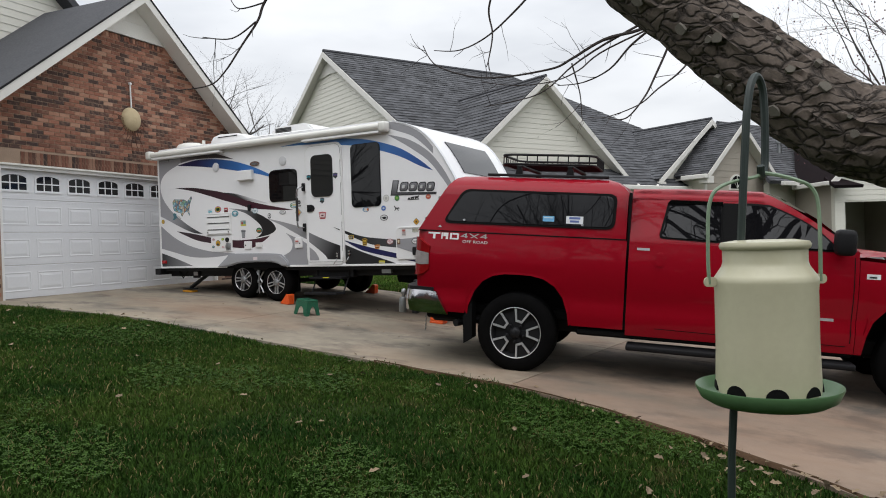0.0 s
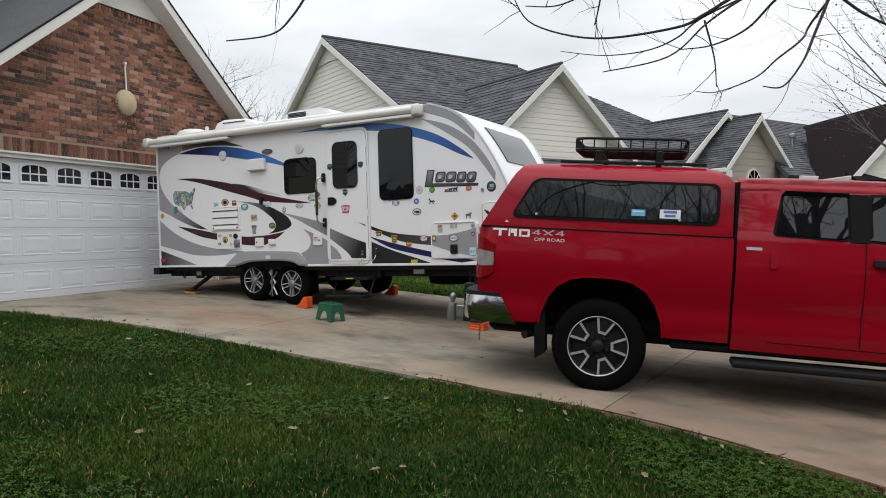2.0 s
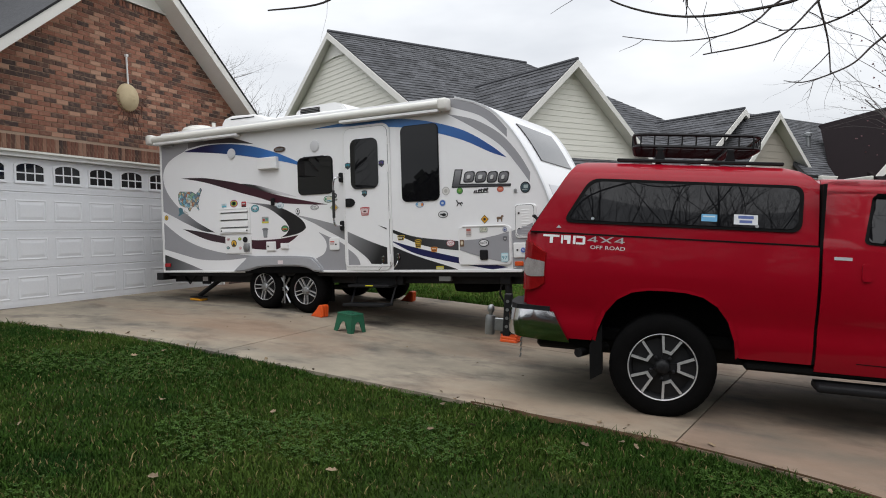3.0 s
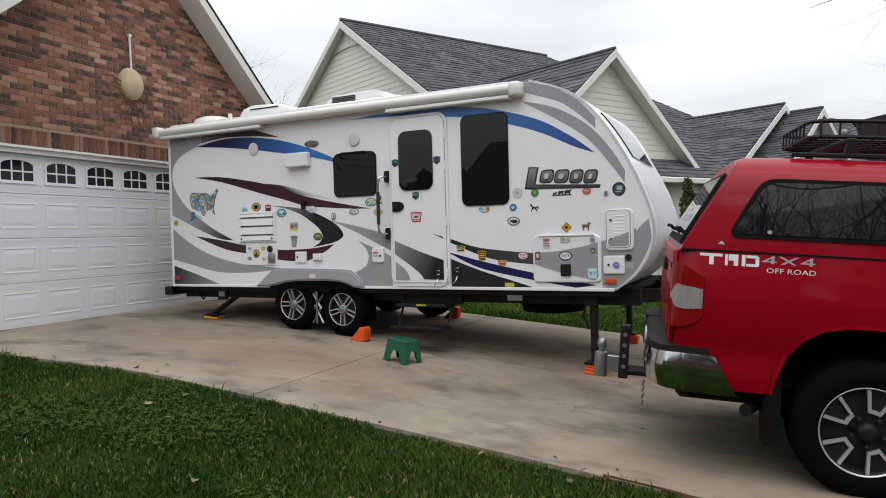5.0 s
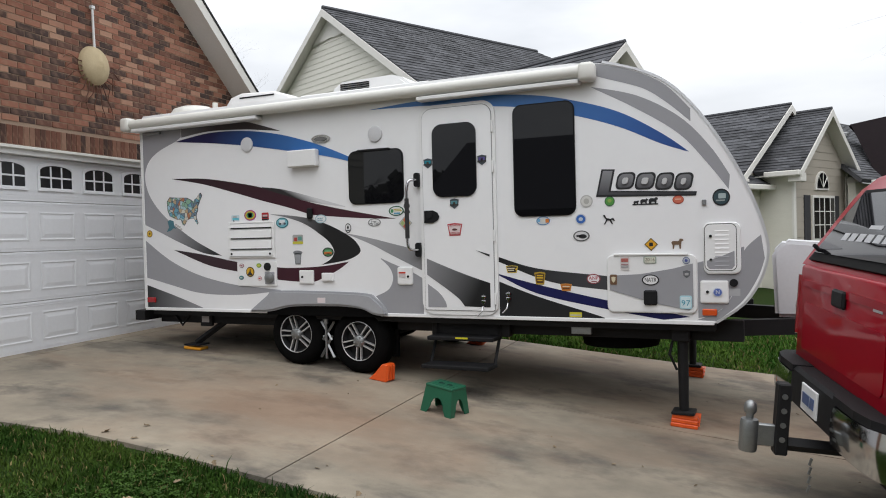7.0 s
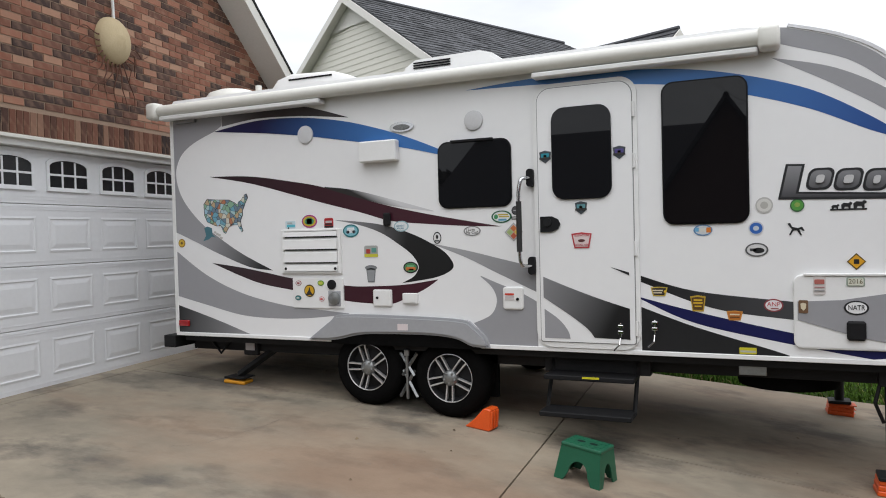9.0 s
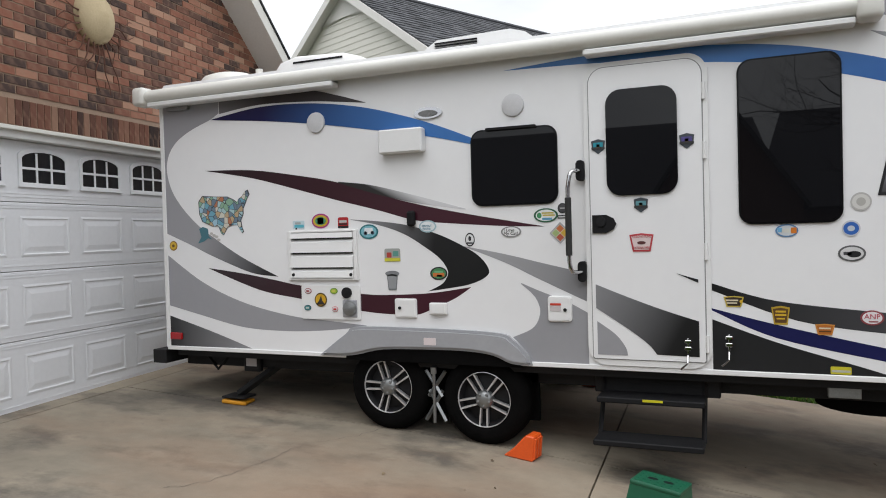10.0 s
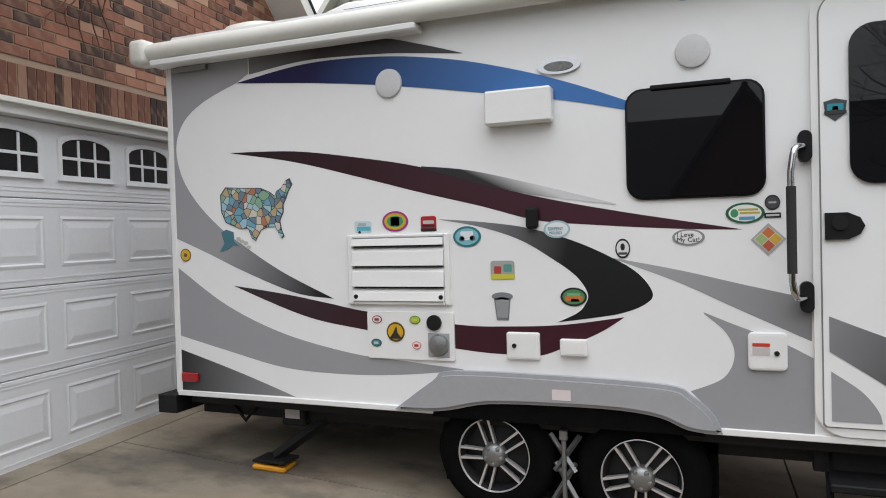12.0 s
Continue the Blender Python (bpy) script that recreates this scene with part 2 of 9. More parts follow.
def near_edge(x):
    """Where the lawn meets the drive."""
    y = 6.50 - 0.21 * float(np.interp(x, [-5.5, -3.0], [0.0, 1.0]))
    if x < -3.0:
        return y - 0.20 * max(0.0, (-9.0 - x)) / 1.4
    return y - 0.16 * (x + 3.0) - 0.085 * (x + 3.0) ** 2


def ground_sheet():
    xs = [-400, -120, -60, -40, -30, -24, -20, -17, -15] + list(np.arange(-14, 9.6, 0.5)) + [12, 16, 24, 40, 80, 160, 400]
    ys = [-400, -120, -50, -25, -14] + list(np.arange(-8, 30.1, 1.0)) + [36, 45, 60, 90, 160, 400]
    bm = B()
    rows = [[bm.verts.new((x, y, ground_z(x) - 0.02)) for y in ys] for x in xs]
    for a, b in zip(rows, rows[1:]):
        for k in range(len(ys) - 1):
            bm.faces.new((a[k], b[k], b[k + 1], a[k + 1]))
    return mesh_thing("ground", bm, M_lawn, "lawn of short spring grass with bare patches", "lawn", kind="structure", smooth=True)


ground = ground_sheet()

GW = -11.8                       # garage wall
G_TURN = math.degrees(math.atan(0.113))
GM = pose(-11.815, 9.03, 0.855, 0, 0, G_TURN)   # garage frame: x out of the wall, y along it, z from the slab


# ---- concrete drive, cast in panels ----
def concrete_material(c1=(0.318, 0.272, 0.205), c2=(0.212, 0.178, 0.133)):
    m = surf("weathered_concrete", c1, c2, 0.9, 0.88, bump=0.2, bscale=70)
    N, L = m.node_tree.nodes, m.node_tree.links
    b = N["Principled BSDF"]
    base = b.inputs["Base Color"].links[0].from_socket
    tc = N.new("ShaderNodeTexCoord")

    def blot(scale, lo, hi, colour, amount, src, stretch=(1, 1, 1), seed=0.0):
        mp, nz, rp, mx = N.new("ShaderNodeMapping"), N.new("ShaderNodeTexNoise"), N.new("ShaderNodeMapRange"), N.new("ShaderNodeMixRGB")
        mp.inputs["Scale"].default_value, mp.inputs["Location"].default_value = stretch, (seed, seed * 0.7, 0)
        nz.inputs["Scale"].default_value, nz.inputs["Detail"].default_value, nz.inputs["Roughness"].default_value = scale, 8, 0.62
        rp.inputs["From Min"].default_value, rp.inputs["From Max"].default_value, rp.inputs["To Max"].default_value = lo, hi, amount
        mx.inputs[2].default_value = (*colour, 1)
        L.new(tc.outputs["Object"], mp.inputs["Vector"])
        L.new(mp.outputs["Vector"], nz.inputs["Vector"])
        L.new(nz.outputs["Fac"], rp.inputs["Value"])
        L.new(rp.outputs[0], mx.inputs[0])
        L.new(src, mx.inputs[1])
        return mx.outputs[0]

    c = blot(0.55, 0.45, 0.66, (0.132, 0.117, 0.091), 0.8, base, (0.8, 1.2, 1), 3.1)
    c = blot(1.7, 0.50, 0.66, (0.075, 0.066, 0.057), 0.8, c, (0.8, 1.15, 1), 9.0)
    c = blot(0.35, 0.46, 0.64, (0.26, 0.155, 0.095), 0.55, c, (0.7, 1.3, 1), 5.5)
    c = blot(26, 0.62, 0.74, (0.17, 0.15, 0.13), 0.5, c, (1, 1, 1), 1.0)
    L.new(c, b.inputs["Base Color"])
    return m


M_slab = concrete_material()
# redder and darker mix for the lower panels
M_slab_red_brown = concrete_material((0.272, 0.205, 0.152), (0.185, 0.132, 0.096))
drive = thing("driveway", pose(0, 0, 0), "stained concrete driveway cast in panels with tooled joints", "driveway", kind="structure")


def far_edge(x):
    return 12.0 + 0.02 * (x + 5)


def panel(x0, x1, lo, hi, skew0=0.0, skew1=0.0, material=None):
    """One cast panel between two cross joints; its edges follow lo(x) and hi(x)."""
    bm = B()
    n = max(2, int((x1 - x0) / 0.3))
    rows = []
    for i in range(n + 1):
        x = x0 + (x1 - x0) * i / n
        row = []
        for j in range(5):
            y = lo(x) + (hi(x) - lo(x)) * j / 4
            xx = x + (skew0 * (1 - i / n) + skew1 * i / n) * (y - 6.5)
            row.append(bm.verts.new((xx, y, ground_z(xx) + 0.012)))
        rows.append(row)
    for a, b in zip(rows, rows[1:]):
        for j in range(4):
            bm.faces.new((a[j], b[j], b[j + 1], a[j + 1]))
    border = [e for e in bm.edges if e.is_boundary]
    ext = bmesh.ops.extrude_edge_only(bm, edges=border)
    for v in ext["geom"]:
        if isinstance(v, bmesh.types.BMVert):
            v.co.z -= 0.12
    part("panel", bm, material or M_slab, drive)


J = 0.006
mid_joint = lambda x: 9.13 - 0.06 * (x + 6.5)
panel(-11.92, -11.50, lambda x: 6.2, far_edge, -0.113, -0.08)
panel(-11.49, -7.50, near_edge, lambda x: 9.16 - J, -0.08, -0.06)
panel(-11.49, -7.50, lambda x: 9.16 + J, far_edge, -0.08, -0.06)
panel(-7.488, -2.96, near_edge, lambda x: mid_joint(x) - J, -0.06, 0.05)
panel(-7.488, -2.96, lambda x: mid_joint(x) + J, far_edge, -0.06, 0.05)
panel(-2.948, 1.6, near_edge, lambda x: mid_joint(x) - J, 0.05, 0.05, M_slab_red_brown)
panel(-2.948, 1.6, lambda x: mid_joint(x) + J, far_edge, 0.05, 0.05, M_slab_red_brown)
panel(1.612, 9.0, lambda x: 4.52 - 0.02 * x - 0.0 * max(0, x - 1.6), far_edge, 0.05, 0.0, M_slab_red_brown)
# a wandering crack
M_crack = surf("crack_dirt", (0.16, 0.135, 0.11), (0.10, 0.085, 0.07), 20, 0.95)
bm = B()
line = smooth_line([(-9.75, 7.55, 0), (-9.62, 7.7, 0), (-9.55, 8.1, 0), (-9.50, 8.55, 0), (-9.3, 8.9, 0), (-9.15, 9.4, 0)], 8)
rng = random.Random(4)
line = [p + Vector((rng.uniform(-0.02, 0.02), rng.uniform(-0.02, 0.02), 0)) for p in line]
for p, q in zip(line, line[1:]):
    w = rng.uniform(0.001, 0.004)
    quad(bm, *[(v.x + s * w, v.y, ground_z(v.x) + 0.0145) for v, s in ((p, -1), (p, 1), (q, 1), (q, -1))])
part("crack", bm, M_crack, drive)


# ---- the garage ----
def brick_material(name, island):
    m = surf(name, (0.5, 0.5, 0.5), rough=0.9, bump=0.5, bscale=90)
    N, L = m.node_tree.nodes, m.node_tree.links
    b = N["Principled BSDF"]
    rnd = N.new("ShaderNodeNewGeometry").outputs["Random Per Island"] if island else N.new("ShaderNodeObjectInfo").outputs["Random"]
    rp = N.new("ShaderNodeValToRGB")
    els = rp.color_ramp.elements
    els[0].position, els[0].color = 0.0, (0.050, 0.030, 0.026, 1)
    els[1].position, els[1].color = 1.0, (0.42, 0.245, 0.165, 1)
    for p, c in ((0.20, (0.075, 0.040, 0.031)), (0.36, (0.17, 0.070, 0.045)), (0.62, (0.255, 0.100, 0.062)), (0.84, (0.34, 0.155, 0.10))):
        e = els.new(p)
        e.color = (*c, 1)
    L.new(rnd, rp.inputs[0])
    tc, nz, mr, mx = N.new("ShaderNodeTexCoord"), N.new("ShaderNodeTexNoise"), N.new("ShaderNodeMapRange"), N.new("ShaderNodeMixRGB")
    nz.inputs["Scale"].default_value, nz.inputs["Detail"].default_value = 14, 6
    mr.inputs["From Min"].default_value, mr.inputs["From Max"].default_value, mr.inputs["To Max"].default_value = 0.50, 0.78, 0.55
    mx.inputs[2].default_value = (0.36, 0.22, 0.15, 1)
    L.new(tc.outputs["Object"], nz.inputs["Vector"])
    L.new(nz.outputs["Fac"], mr.inputs["Value"])
    L.new(mr.outputs[0], mx.inputs[0])
    L.new(rp.outputs[0], mx.inputs[1])
    L.new(mx.outputs[0], b.inputs["Base Color"])
    return m


M_mortar = surf("mortar", (0.36, 0.26, 0.19), (0.26, 0.18, 0.13), 8, 0.95, bump=0.5, bscale=120)
M_glass_black = surf("dark_door_glass", (0.010, 0.011, 0.013), (0.014, 0.015, 0.017), 3, 0.06)
M_trim = surf("white_trim_boards", (0.74, 0.72, 0.67), (0.66, 0.64, 0.59), 4, 0.5, bump=0.05)
M_bottom_seal = surf("brown_rubber_seal", (0.06, 0.035, 0.03), (0.04, 0.025, 0.02), 20, 0.8)

garage = thing("garage_wing", GM, "brick garage wing with white trim and a grey shingle gable roof", "house", kind="structure")
APEX_Y, APEX_Z, PITCH, OVER = 0.11, 5.41, 0.785, 0.36


def rake_z(y):
    return APEX_Z - PITCH * abs(y - APEX_Y)


DL, DR, DT = -2.61, 2.27, 2.07
bm = B()
slab(bm, [(-3.6, -0.3), (DL, -0.3), (DL, DT), (DR, DT), (DR, -0.3), (3.8, -0.3), (3.8, rake_z(3.8) - 0.17), (APEX_Y, APEX_Z - 0.17), (-3.6, rake_z(-3.6) - 0.17)], -0.25, 0.0, "x")
brick_wall = part("brick_wall", bm, M_mortar, garage, "brown and red brick wall")
for s in (-1, 1):
    y1 = APEX_Y + s * 3.95
    z1 = rake_z(y1)
    bm = B()
    sheet(bm, [(OVER, APEX_Y, APEX_Z), (OVER, y1, z1), (-8.0, y1, z1), (-8.0, APEX_Y, APEX_Z)], 0.03)
    part("roof", bm, M_shingle, garage, "dark grey shingle slope")
    bm = B()
    slab(bm, [(APEX_Y, APEX_Z - 0.035), (y1, z1 - 0.035), (y1, z1 - 0.20), (APEX_Y, APEX_Z - 0.20)], OVER - 0.025, OVER, "x")
    part("rake_board", bm, M_trim, garage, "white rake board")
    bm = B()
    slab(bm, [(APEX_Y, APEX_Z - 0.17), (y1, z1 - 0.17), (y1, z1 - 0.185), (APEX_Y, APEX_Z - 0.185)], 0.003, OVER - 0.026, "x")
    part("soffit", bm, M_trim, garage, "white soffit")
    bm = B()
    slab(bm, [(APEX_Y, APEX_Z + 0.004), (y1, z1 + 0.004), (y1, z1 - 0.03), (APEX_Y, APEX_Z - 0.03)], OVER + 0.001, OVER + 0.012, "x")
    part("drip_edge", bm, M_black_steel, garage)
    bm = B()
    slab(bm, [(y1 - 0.35 * s, z1 - 0.03), (y1, z1 - 0.03), (y1, z1 - 0.30), (y1 - 0.35 * s, z1 - 0.30)], -0.05, OVER - 0.03, "x")
    part("eave_return", bm, M_trim, garage)
# white panel in the gable's point
GT = 4.60
half = (APEX_Z - 0.20 - GT) / PITCH
bm = B()
slab(bm, [(APEX_Y - half, GT), (APEX_Y + half, GT), (APEX_Y, APEX_Z - 0.19)], 0.0, 0.03, "x")
part("gable_panel", bm, M_trim, garage, "white gable panel")
for z, d in ((GT, 0.05), (GT + 0.28, 0.04)):
    w = (APEX_Z - 0.20 - z) / PITCH
    bm = B()
    box(bm, 0.0, d, APEX_Y - w, APEX_Y + w, z, z + 0.02, 0.003)
    part("gable_batten", bm, M_trim, garage)
# door casing
bm = B()
box(bm, -0.12, -0.005, DL, DR, DT - 0.09, DT - 0.002, 0.004)
part("casing", bm, M_white_paint, garage)
bm = B()
box(bm, -0.012, 0.035, DL + 0.002, DR - 0.002, DT - 0.035, DT - 0.004, 0.004)
part("drip_cap", bm, M_cream_plastic, garage)
for y in (DL, DR - 0.05):
    bm = B()
    box(bm, -0.12, -0.006, y + 0.002, y + 0.048, -0.25, DT - 0.092, 0.004)
    part("casing", bm, M_white_paint, garage)
bm = B()
box(bm, -8.0, -0.26, -3.55, 3.75, -0.3, 0.0)
part("garage_floor", bm, M_slab, garage)
for y in (-3.6, 3.75):
    bm = B()
    box(bm, -8.0, -0.25, y, y + 0.1, -0.3, 2.45)
    part("side_wall", bm, M_siding, garage)
bm = B()
box(bm, -8.1, -8.0, -3.6, 3.85, -0.3, 2.45)
part("back_wall", bm, M_siding, garage)

garage_door = thing("garage_door", GM, "closed white panelled garage door with arched window lights", "garage door", kind="structure")
SH = 0.522
for i in range(4):
    bm = B()
    z_s = -0.05 + SH * i
    box(bm, -0.125, -0.085, DL + 0.05, DR - 0.05, z_s, min(z_s + SH - 0.005, 1.976), 0.004)
    section = part("section", bm, M_garage_white, garage_door)
    bm = B()
    for dz in (0.035, SH - 0.05, SH - 0.03) if i < 3 else (0.035, 0.06):
        box(bm, -0.0855, -0.0825, DL + 0.052, DR - 0.052, z_s + dz, z_s + dz + 0.008)
    part("ribs", bm, M_garage_white, section)
    for k in range(8):
        c = 0.13 + 0.61 * (k - 4)
        c = max(min(c, DR - 0.31), DL + 0.31)
        if i < 3:
            y0, y1, z0, z1 = c - 0.245, c + 0.245, (0.05, 0.58, 1.10)[i], (0.366, 0.89, 1.41)[i]
            bm = B()
            # raised panel: a groove round a bevelled field
            for a, b, d0, d1 in ((0.0, 0.018, 0.0, 0.004), (0.018, 0.030, 0.004, -0.003), (0.030, 0.075, -0.003, 0.004)):
                p = [(y0 + a, z0 + a), (y1 - a, z0 + a), (y1 - a, z1 - a), (y0 + a, z1 - a)]
                q = [(y0 + b, z0 + b), (y1 - b, z0 + b), (y1 - b, z1 - b), (y0 + b, z1 - b)]
                for e in range(4):
                    f = (e + 1) % 4
                    quad(bm, (-0.0835 + d0, *p[e]), (-0.0835 + d0, *p[f]), (-0.0835 + d1, *q[f]), (-0.0835 + d1, *q[e]))
            quad(bm, *[(-0.0795, y, z) for y, z in q])
            bmesh.ops.remove_doubles(bm, verts=bm.verts, dist=0.0005)
            part("raised_panel", bm, M_garage_white, section)
        else:
            w, zb, zs, zt = 0.212, 1.665, 1.845, 1.905
            arch = [(c - w, zb), (c + w, zb), (c + w, zs)] + [(c + w * math.cos(t), zs + (zt - zs) * math.sin(t)) for t in np.linspace(0.2, math.pi - 0.2, 9)] + [(c - w, zs)]
            bm = B()
            slab(bm, arch, -0.086, -0.081, "x")
            light = part("window_light", bm, M_glass_black, section, "dark arched glass light")
            outer = [(c + (y - c) * 1.16, zb - 0.035 if z == zb else z + 0.03) for y, z in arch]
            bm = B()
            a_ = [bm.verts.new((-0.074, *p)) for p in arch]
            b_ = [bm.verts.new((-0.070, *p)) for p in outer]
            d_ = [bm.verts.new((-0.086, *p)) for p in arch]
            e_ = [bm.verts.new((-0.086, *p)) for p in outer]
            for t in range(len(arch)):
                n = (t + 1) % len(arch)
                for u, v in ((a_, b_), (a_, d_), (b_, e_)):
                    bm.faces.new((u[t], u[n], v[n], v[t]))
            part("frame", bm, M_garage_white, light)
            bm = B()
            for yy in (c - 0.072, c + 0.072):
                box(bm, -0.083, -0.075, yy - 0.009, yy + 0.009, zb, zt - 0.012)
            box(bm, -0.083, -0.0745, c - w, c + w, 1.765, 1.783)
            part("muntins", bm, M_garage_white, light)
bm = B()
box(bm, -0.125, -0.08, DL + 0.05, DR - 0.05, -0.09, -0.048)
part("bottom_seal", bm, M_bottom_seal, garage_door)

# sun ornament on the gable, a plain oval
bm = B()
bmesh.ops.create_uvsphere(bm, u_segments=24, v_segments=14, radius=1, matrix=Matrix.Diagonal((0.13, 0.215, 0.225, 1)))
bmesh.ops.bisect_plane(bm, geom=bm.verts[:] + bm.edges[:] + bm.faces[:], plane_co=(0, 0, 0), plane_no=(-1, 0, 0), clear_outer=True)
for x0, y0, z0, h, r in ((0.11, 0.0, -0.02, 0.035, 0.035), (0.11, 0.0, 0.03, 0.02, 0.03), (0.1, 0.07, 0.06, -0.018, 0.035), (0.1, -0.07, 0.06, -0.018, 0.035), (0.1, 0.0, -0.10, 0.015, 0.04)):
    for v in bm.verts:
        d = (Vector((0, v.co.y - y0, v.co.z - z0))).length
        if d < r * 2 and v.co.x > 0.01:
            v.co.x += h * math.exp(-(d / r) ** 2)
M_clay = surf("pale_clay", (0.52, 0.42, 0.26), (0.42, 0.33, 0.19), 9, 0.75, bump=0.2, bscale=60)
face = mesh_thing("sun_ornament", bm, M_clay, "oval cream clay ornament hung on the brick gable", "wall ornament", smooth=True)
face.matrix_world = GM @ pose(0.012, 0.0, 3.07)
M_rust = surf("rusty_wire", (0.13, 0.055, 0.035), (0.09, 0.04, 0.028), 20, 0.85)
rays = thing("wire_rays", GM @ pose(0.012, 0.0, 3.07), "rusty curled wire rays round the clay ornament", "wall ornament")
rng = random.Random(11)
for k in range(15):
    a = radians(-185 + 190 * k / 14)
    ln = rng.uniform(0.22, 0.42) * (1.15 if -130 < math.degrees(a) < -50 else 0.8)
    pts = []
    for i in range(9):
        t = i / 8
        off = 0.045 * math.sin(t * 7 + k) * t
        d = 0.18 + ln * t
        pts.append((0.03 + 0.02 * math.sin(t * 5), math.cos(a) * d - math.sin(a) * off, math.sin(a) * d * 1.1 + math.cos(a) * off))
    bm = B()
    tube(bm, pts, [0.008 * (1 - 0.6 * i / 8) for i in range(9)], 5)
    part("ray", bm, M_rust, rays)
bm = B()
tube(bm, [(0.03, 0.0, 0.21), (0.03, -0.015, 0.66)], 0.014, 8)
box(bm, 0.0, 0.05, -0.035, 0.015, 0.64, 0.68, 0.006)
hook = mesh_thing("hanging_rod", bm, M_white_plastic, "white rod holding the ornament on the wall", "rod")
hook.matrix_world = GM @ pose(0.012, 0.0, 3.07)


def lap_siding(parent, lo, hi, z0, z1, at, lap=0.115, material=None, name="siding", proud=0.012):
    """Overlapping boards between lo(z) and hi(z); at(s, z, d) gives the place d in front of the wall."""
    bm = B()
    z = z0
    while z < z1 - 0.01:
        t = min(z + lap, z1)
        a0, a1, b0, b1 = lo(z), hi(z), lo(t), hi(t)
        if a1 - a0 > 0.02:
            b0, b1 = (b0, b1) if b1 > b0 else ((b0 + b1) / 2, (b0 + b1) / 2 + 0.001)
            quad(bm, at(a0, z, proud), at(a1, z, proud), at(b1, t, 0.002), at(b0, t, 0.002))
            quad(bm, at(a0, z, 0.0), at(a1, z, 0.0), at(a1, z, proud), at(a0, z, proud))
        z = t
    return part(name, bm, material or M_siding, parent, "lapped vinyl siding boards", kind="stuff")


# main house beyond the garage roof
main_house = thing("main_house", GM, "cream siding house with a grey shingle roof", "house", kind="structure")
bm = B()
slab(bm, [(-8.0, -0.3), (1.0, -0.3), (1.0, 5.35), (-3.5, 9.0), (-8.0, 5.35)], -3.0, -2.3, "x")
part("wall", bm, M_siding, main_house)
lap_siding(main_house, lambda z: -8.0 if z < 5.35 else -8.0 + (z - 5.35) / 0.811, lambda z: 1.0 if z < 5.35 else 1.0 - (z - 5.35) / 0.811, 2.6, 8.8, lambda s, z, d: (-2.3 + d, s, z), 0.15)
for s in (-1, 1):
    bm = B()
    sheet(bm, [(-2.0, -3.5, 9.1), (-2.0, -3.5 + s * 4.8, 5.2), (-14, -3.5 + s * 4.8, 5.2), (-14, -3.5, 9.1)], 0.15)
    part("roof", bm, M_shingle, main_house)


# ---- the travel trailer ----
trailer = thing("travel_trailer", pose(-8.2, 10.28, 0.55), "white travel trailer with grey, blue and maroon swooshes and many stickers", "trailer")
SIDE = -1.21

body_line = [(-2.94, 0.63), (-2.94, 2.70)] + [(-2.90, 2.75), (1.9, 2.76)] + [tuple(p) for p in smooth_line([(2.17, 2.73), (2.445, 2.642), (2.679, 2.512), (2.903, 2.271), (3.119, 1.932), (3.266, 1.628), (3.359, 1.353), (3.381, 1.173), (3.327, 0.97), (3.207, 0.787), (3.006, 0.63)], 4)]
def view_sheared(bm):
    """Shears the nose back towards its far corner, shaped to fit the camera's view."""
    for v in bm.verts:
        k = min(max((v.co.x - 2.0) / 1.1, 0.0), 1.0)
        v.co.x -= 0.20 * k * (v.co.y - SIDE) / 2.42
    return bm


bm = B()
slab(bm, body_line, SIDE, -SIDE)
view_sheared(bm)
body = part("body", bm, M_gelcoat, trailer)
tagged(body, "white fibreglass body with a rounded nose")


def strip_along(line, t0, t1, off, thick, inset=0.0):
    """A band that follows a line of the profile, across the width."""
    bm = B()
    ps = [Vector(p) for p in line]
    inner, outer = [], []
    for i, p in enumerate(ps):
        d = (ps[min(i + 1, len(ps) - 1)] - ps[max(i - 1, 0)]).normalized()
        n = Vector((-d.y, d.x))
        inner.append(p + n * off)
        outer.append(p + n * (off + thick))
    slab(bm, [tuple(p) for p in inner] + [tuple(p) for p in reversed(outer)], t0, t1)
    return bm


nose = [Vector(p) for p in smooth_line([(2.17, 2.735), (2.445, 2.645), (2.679, 2.515), (2.903, 2.274), (3.119, 1.935), (3.266, 1.63), (3.359, 1.354), (3.383, 1.173), (3.329, 0.97), (3.209, 0.787), (3.01, 0.64)], 4)]
part("front_cap", view_sheared(strip_along(nose[1:-1], -1.14, 1.14, 0.0, 0.012)), M_gelcoat, trailer, "glossy white front cap", smooth=True)
part("nose_trim", view_sheared(strip_along(nose, SIDE - 0.006, -1.14, -0.004, 0.02)), M_silver, trailer, "silver edge trim", smooth=True)
part("nose_trim", view_sheared(strip_along(nose, 1.14, 1.216, -0.004, 0.02)), M_silver, trailer, "silver edge trim", smooth=True)
part("front_window", view_sheared(strip_along(nose[10:17], -0.75, 0.75, 0.012, 0.014)), M_window_dark, trailer, "dark tinted front window", smooth=True)
part("front_panel", view_sheared(strip_along(nose[20:36], -0.95, 0.95, 0.012, 0.006)), film_of((0.60, 0.60, 0.62)), trailer, "silver grey front panel", smooth=True)
bm = B()
box(bm, -2.94, 3.0, SIDE - 0.012, SIDE + 0.02, 0.615, 0.645, 0.003)
part("bottom_trim", bm, M_white_paint, trailer, "white lower edge trim")
bm = B()
box(bm, -2.952, -2.915, SIDE - 0.008, SIDE + 0.02, 0.63, 2.70, 0.004)
part("corner_trim", bm, M_white_paint, trailer)


def proud(layer):
    return 0.0009 * layer if layer <= 5 else 0.0035 * layer


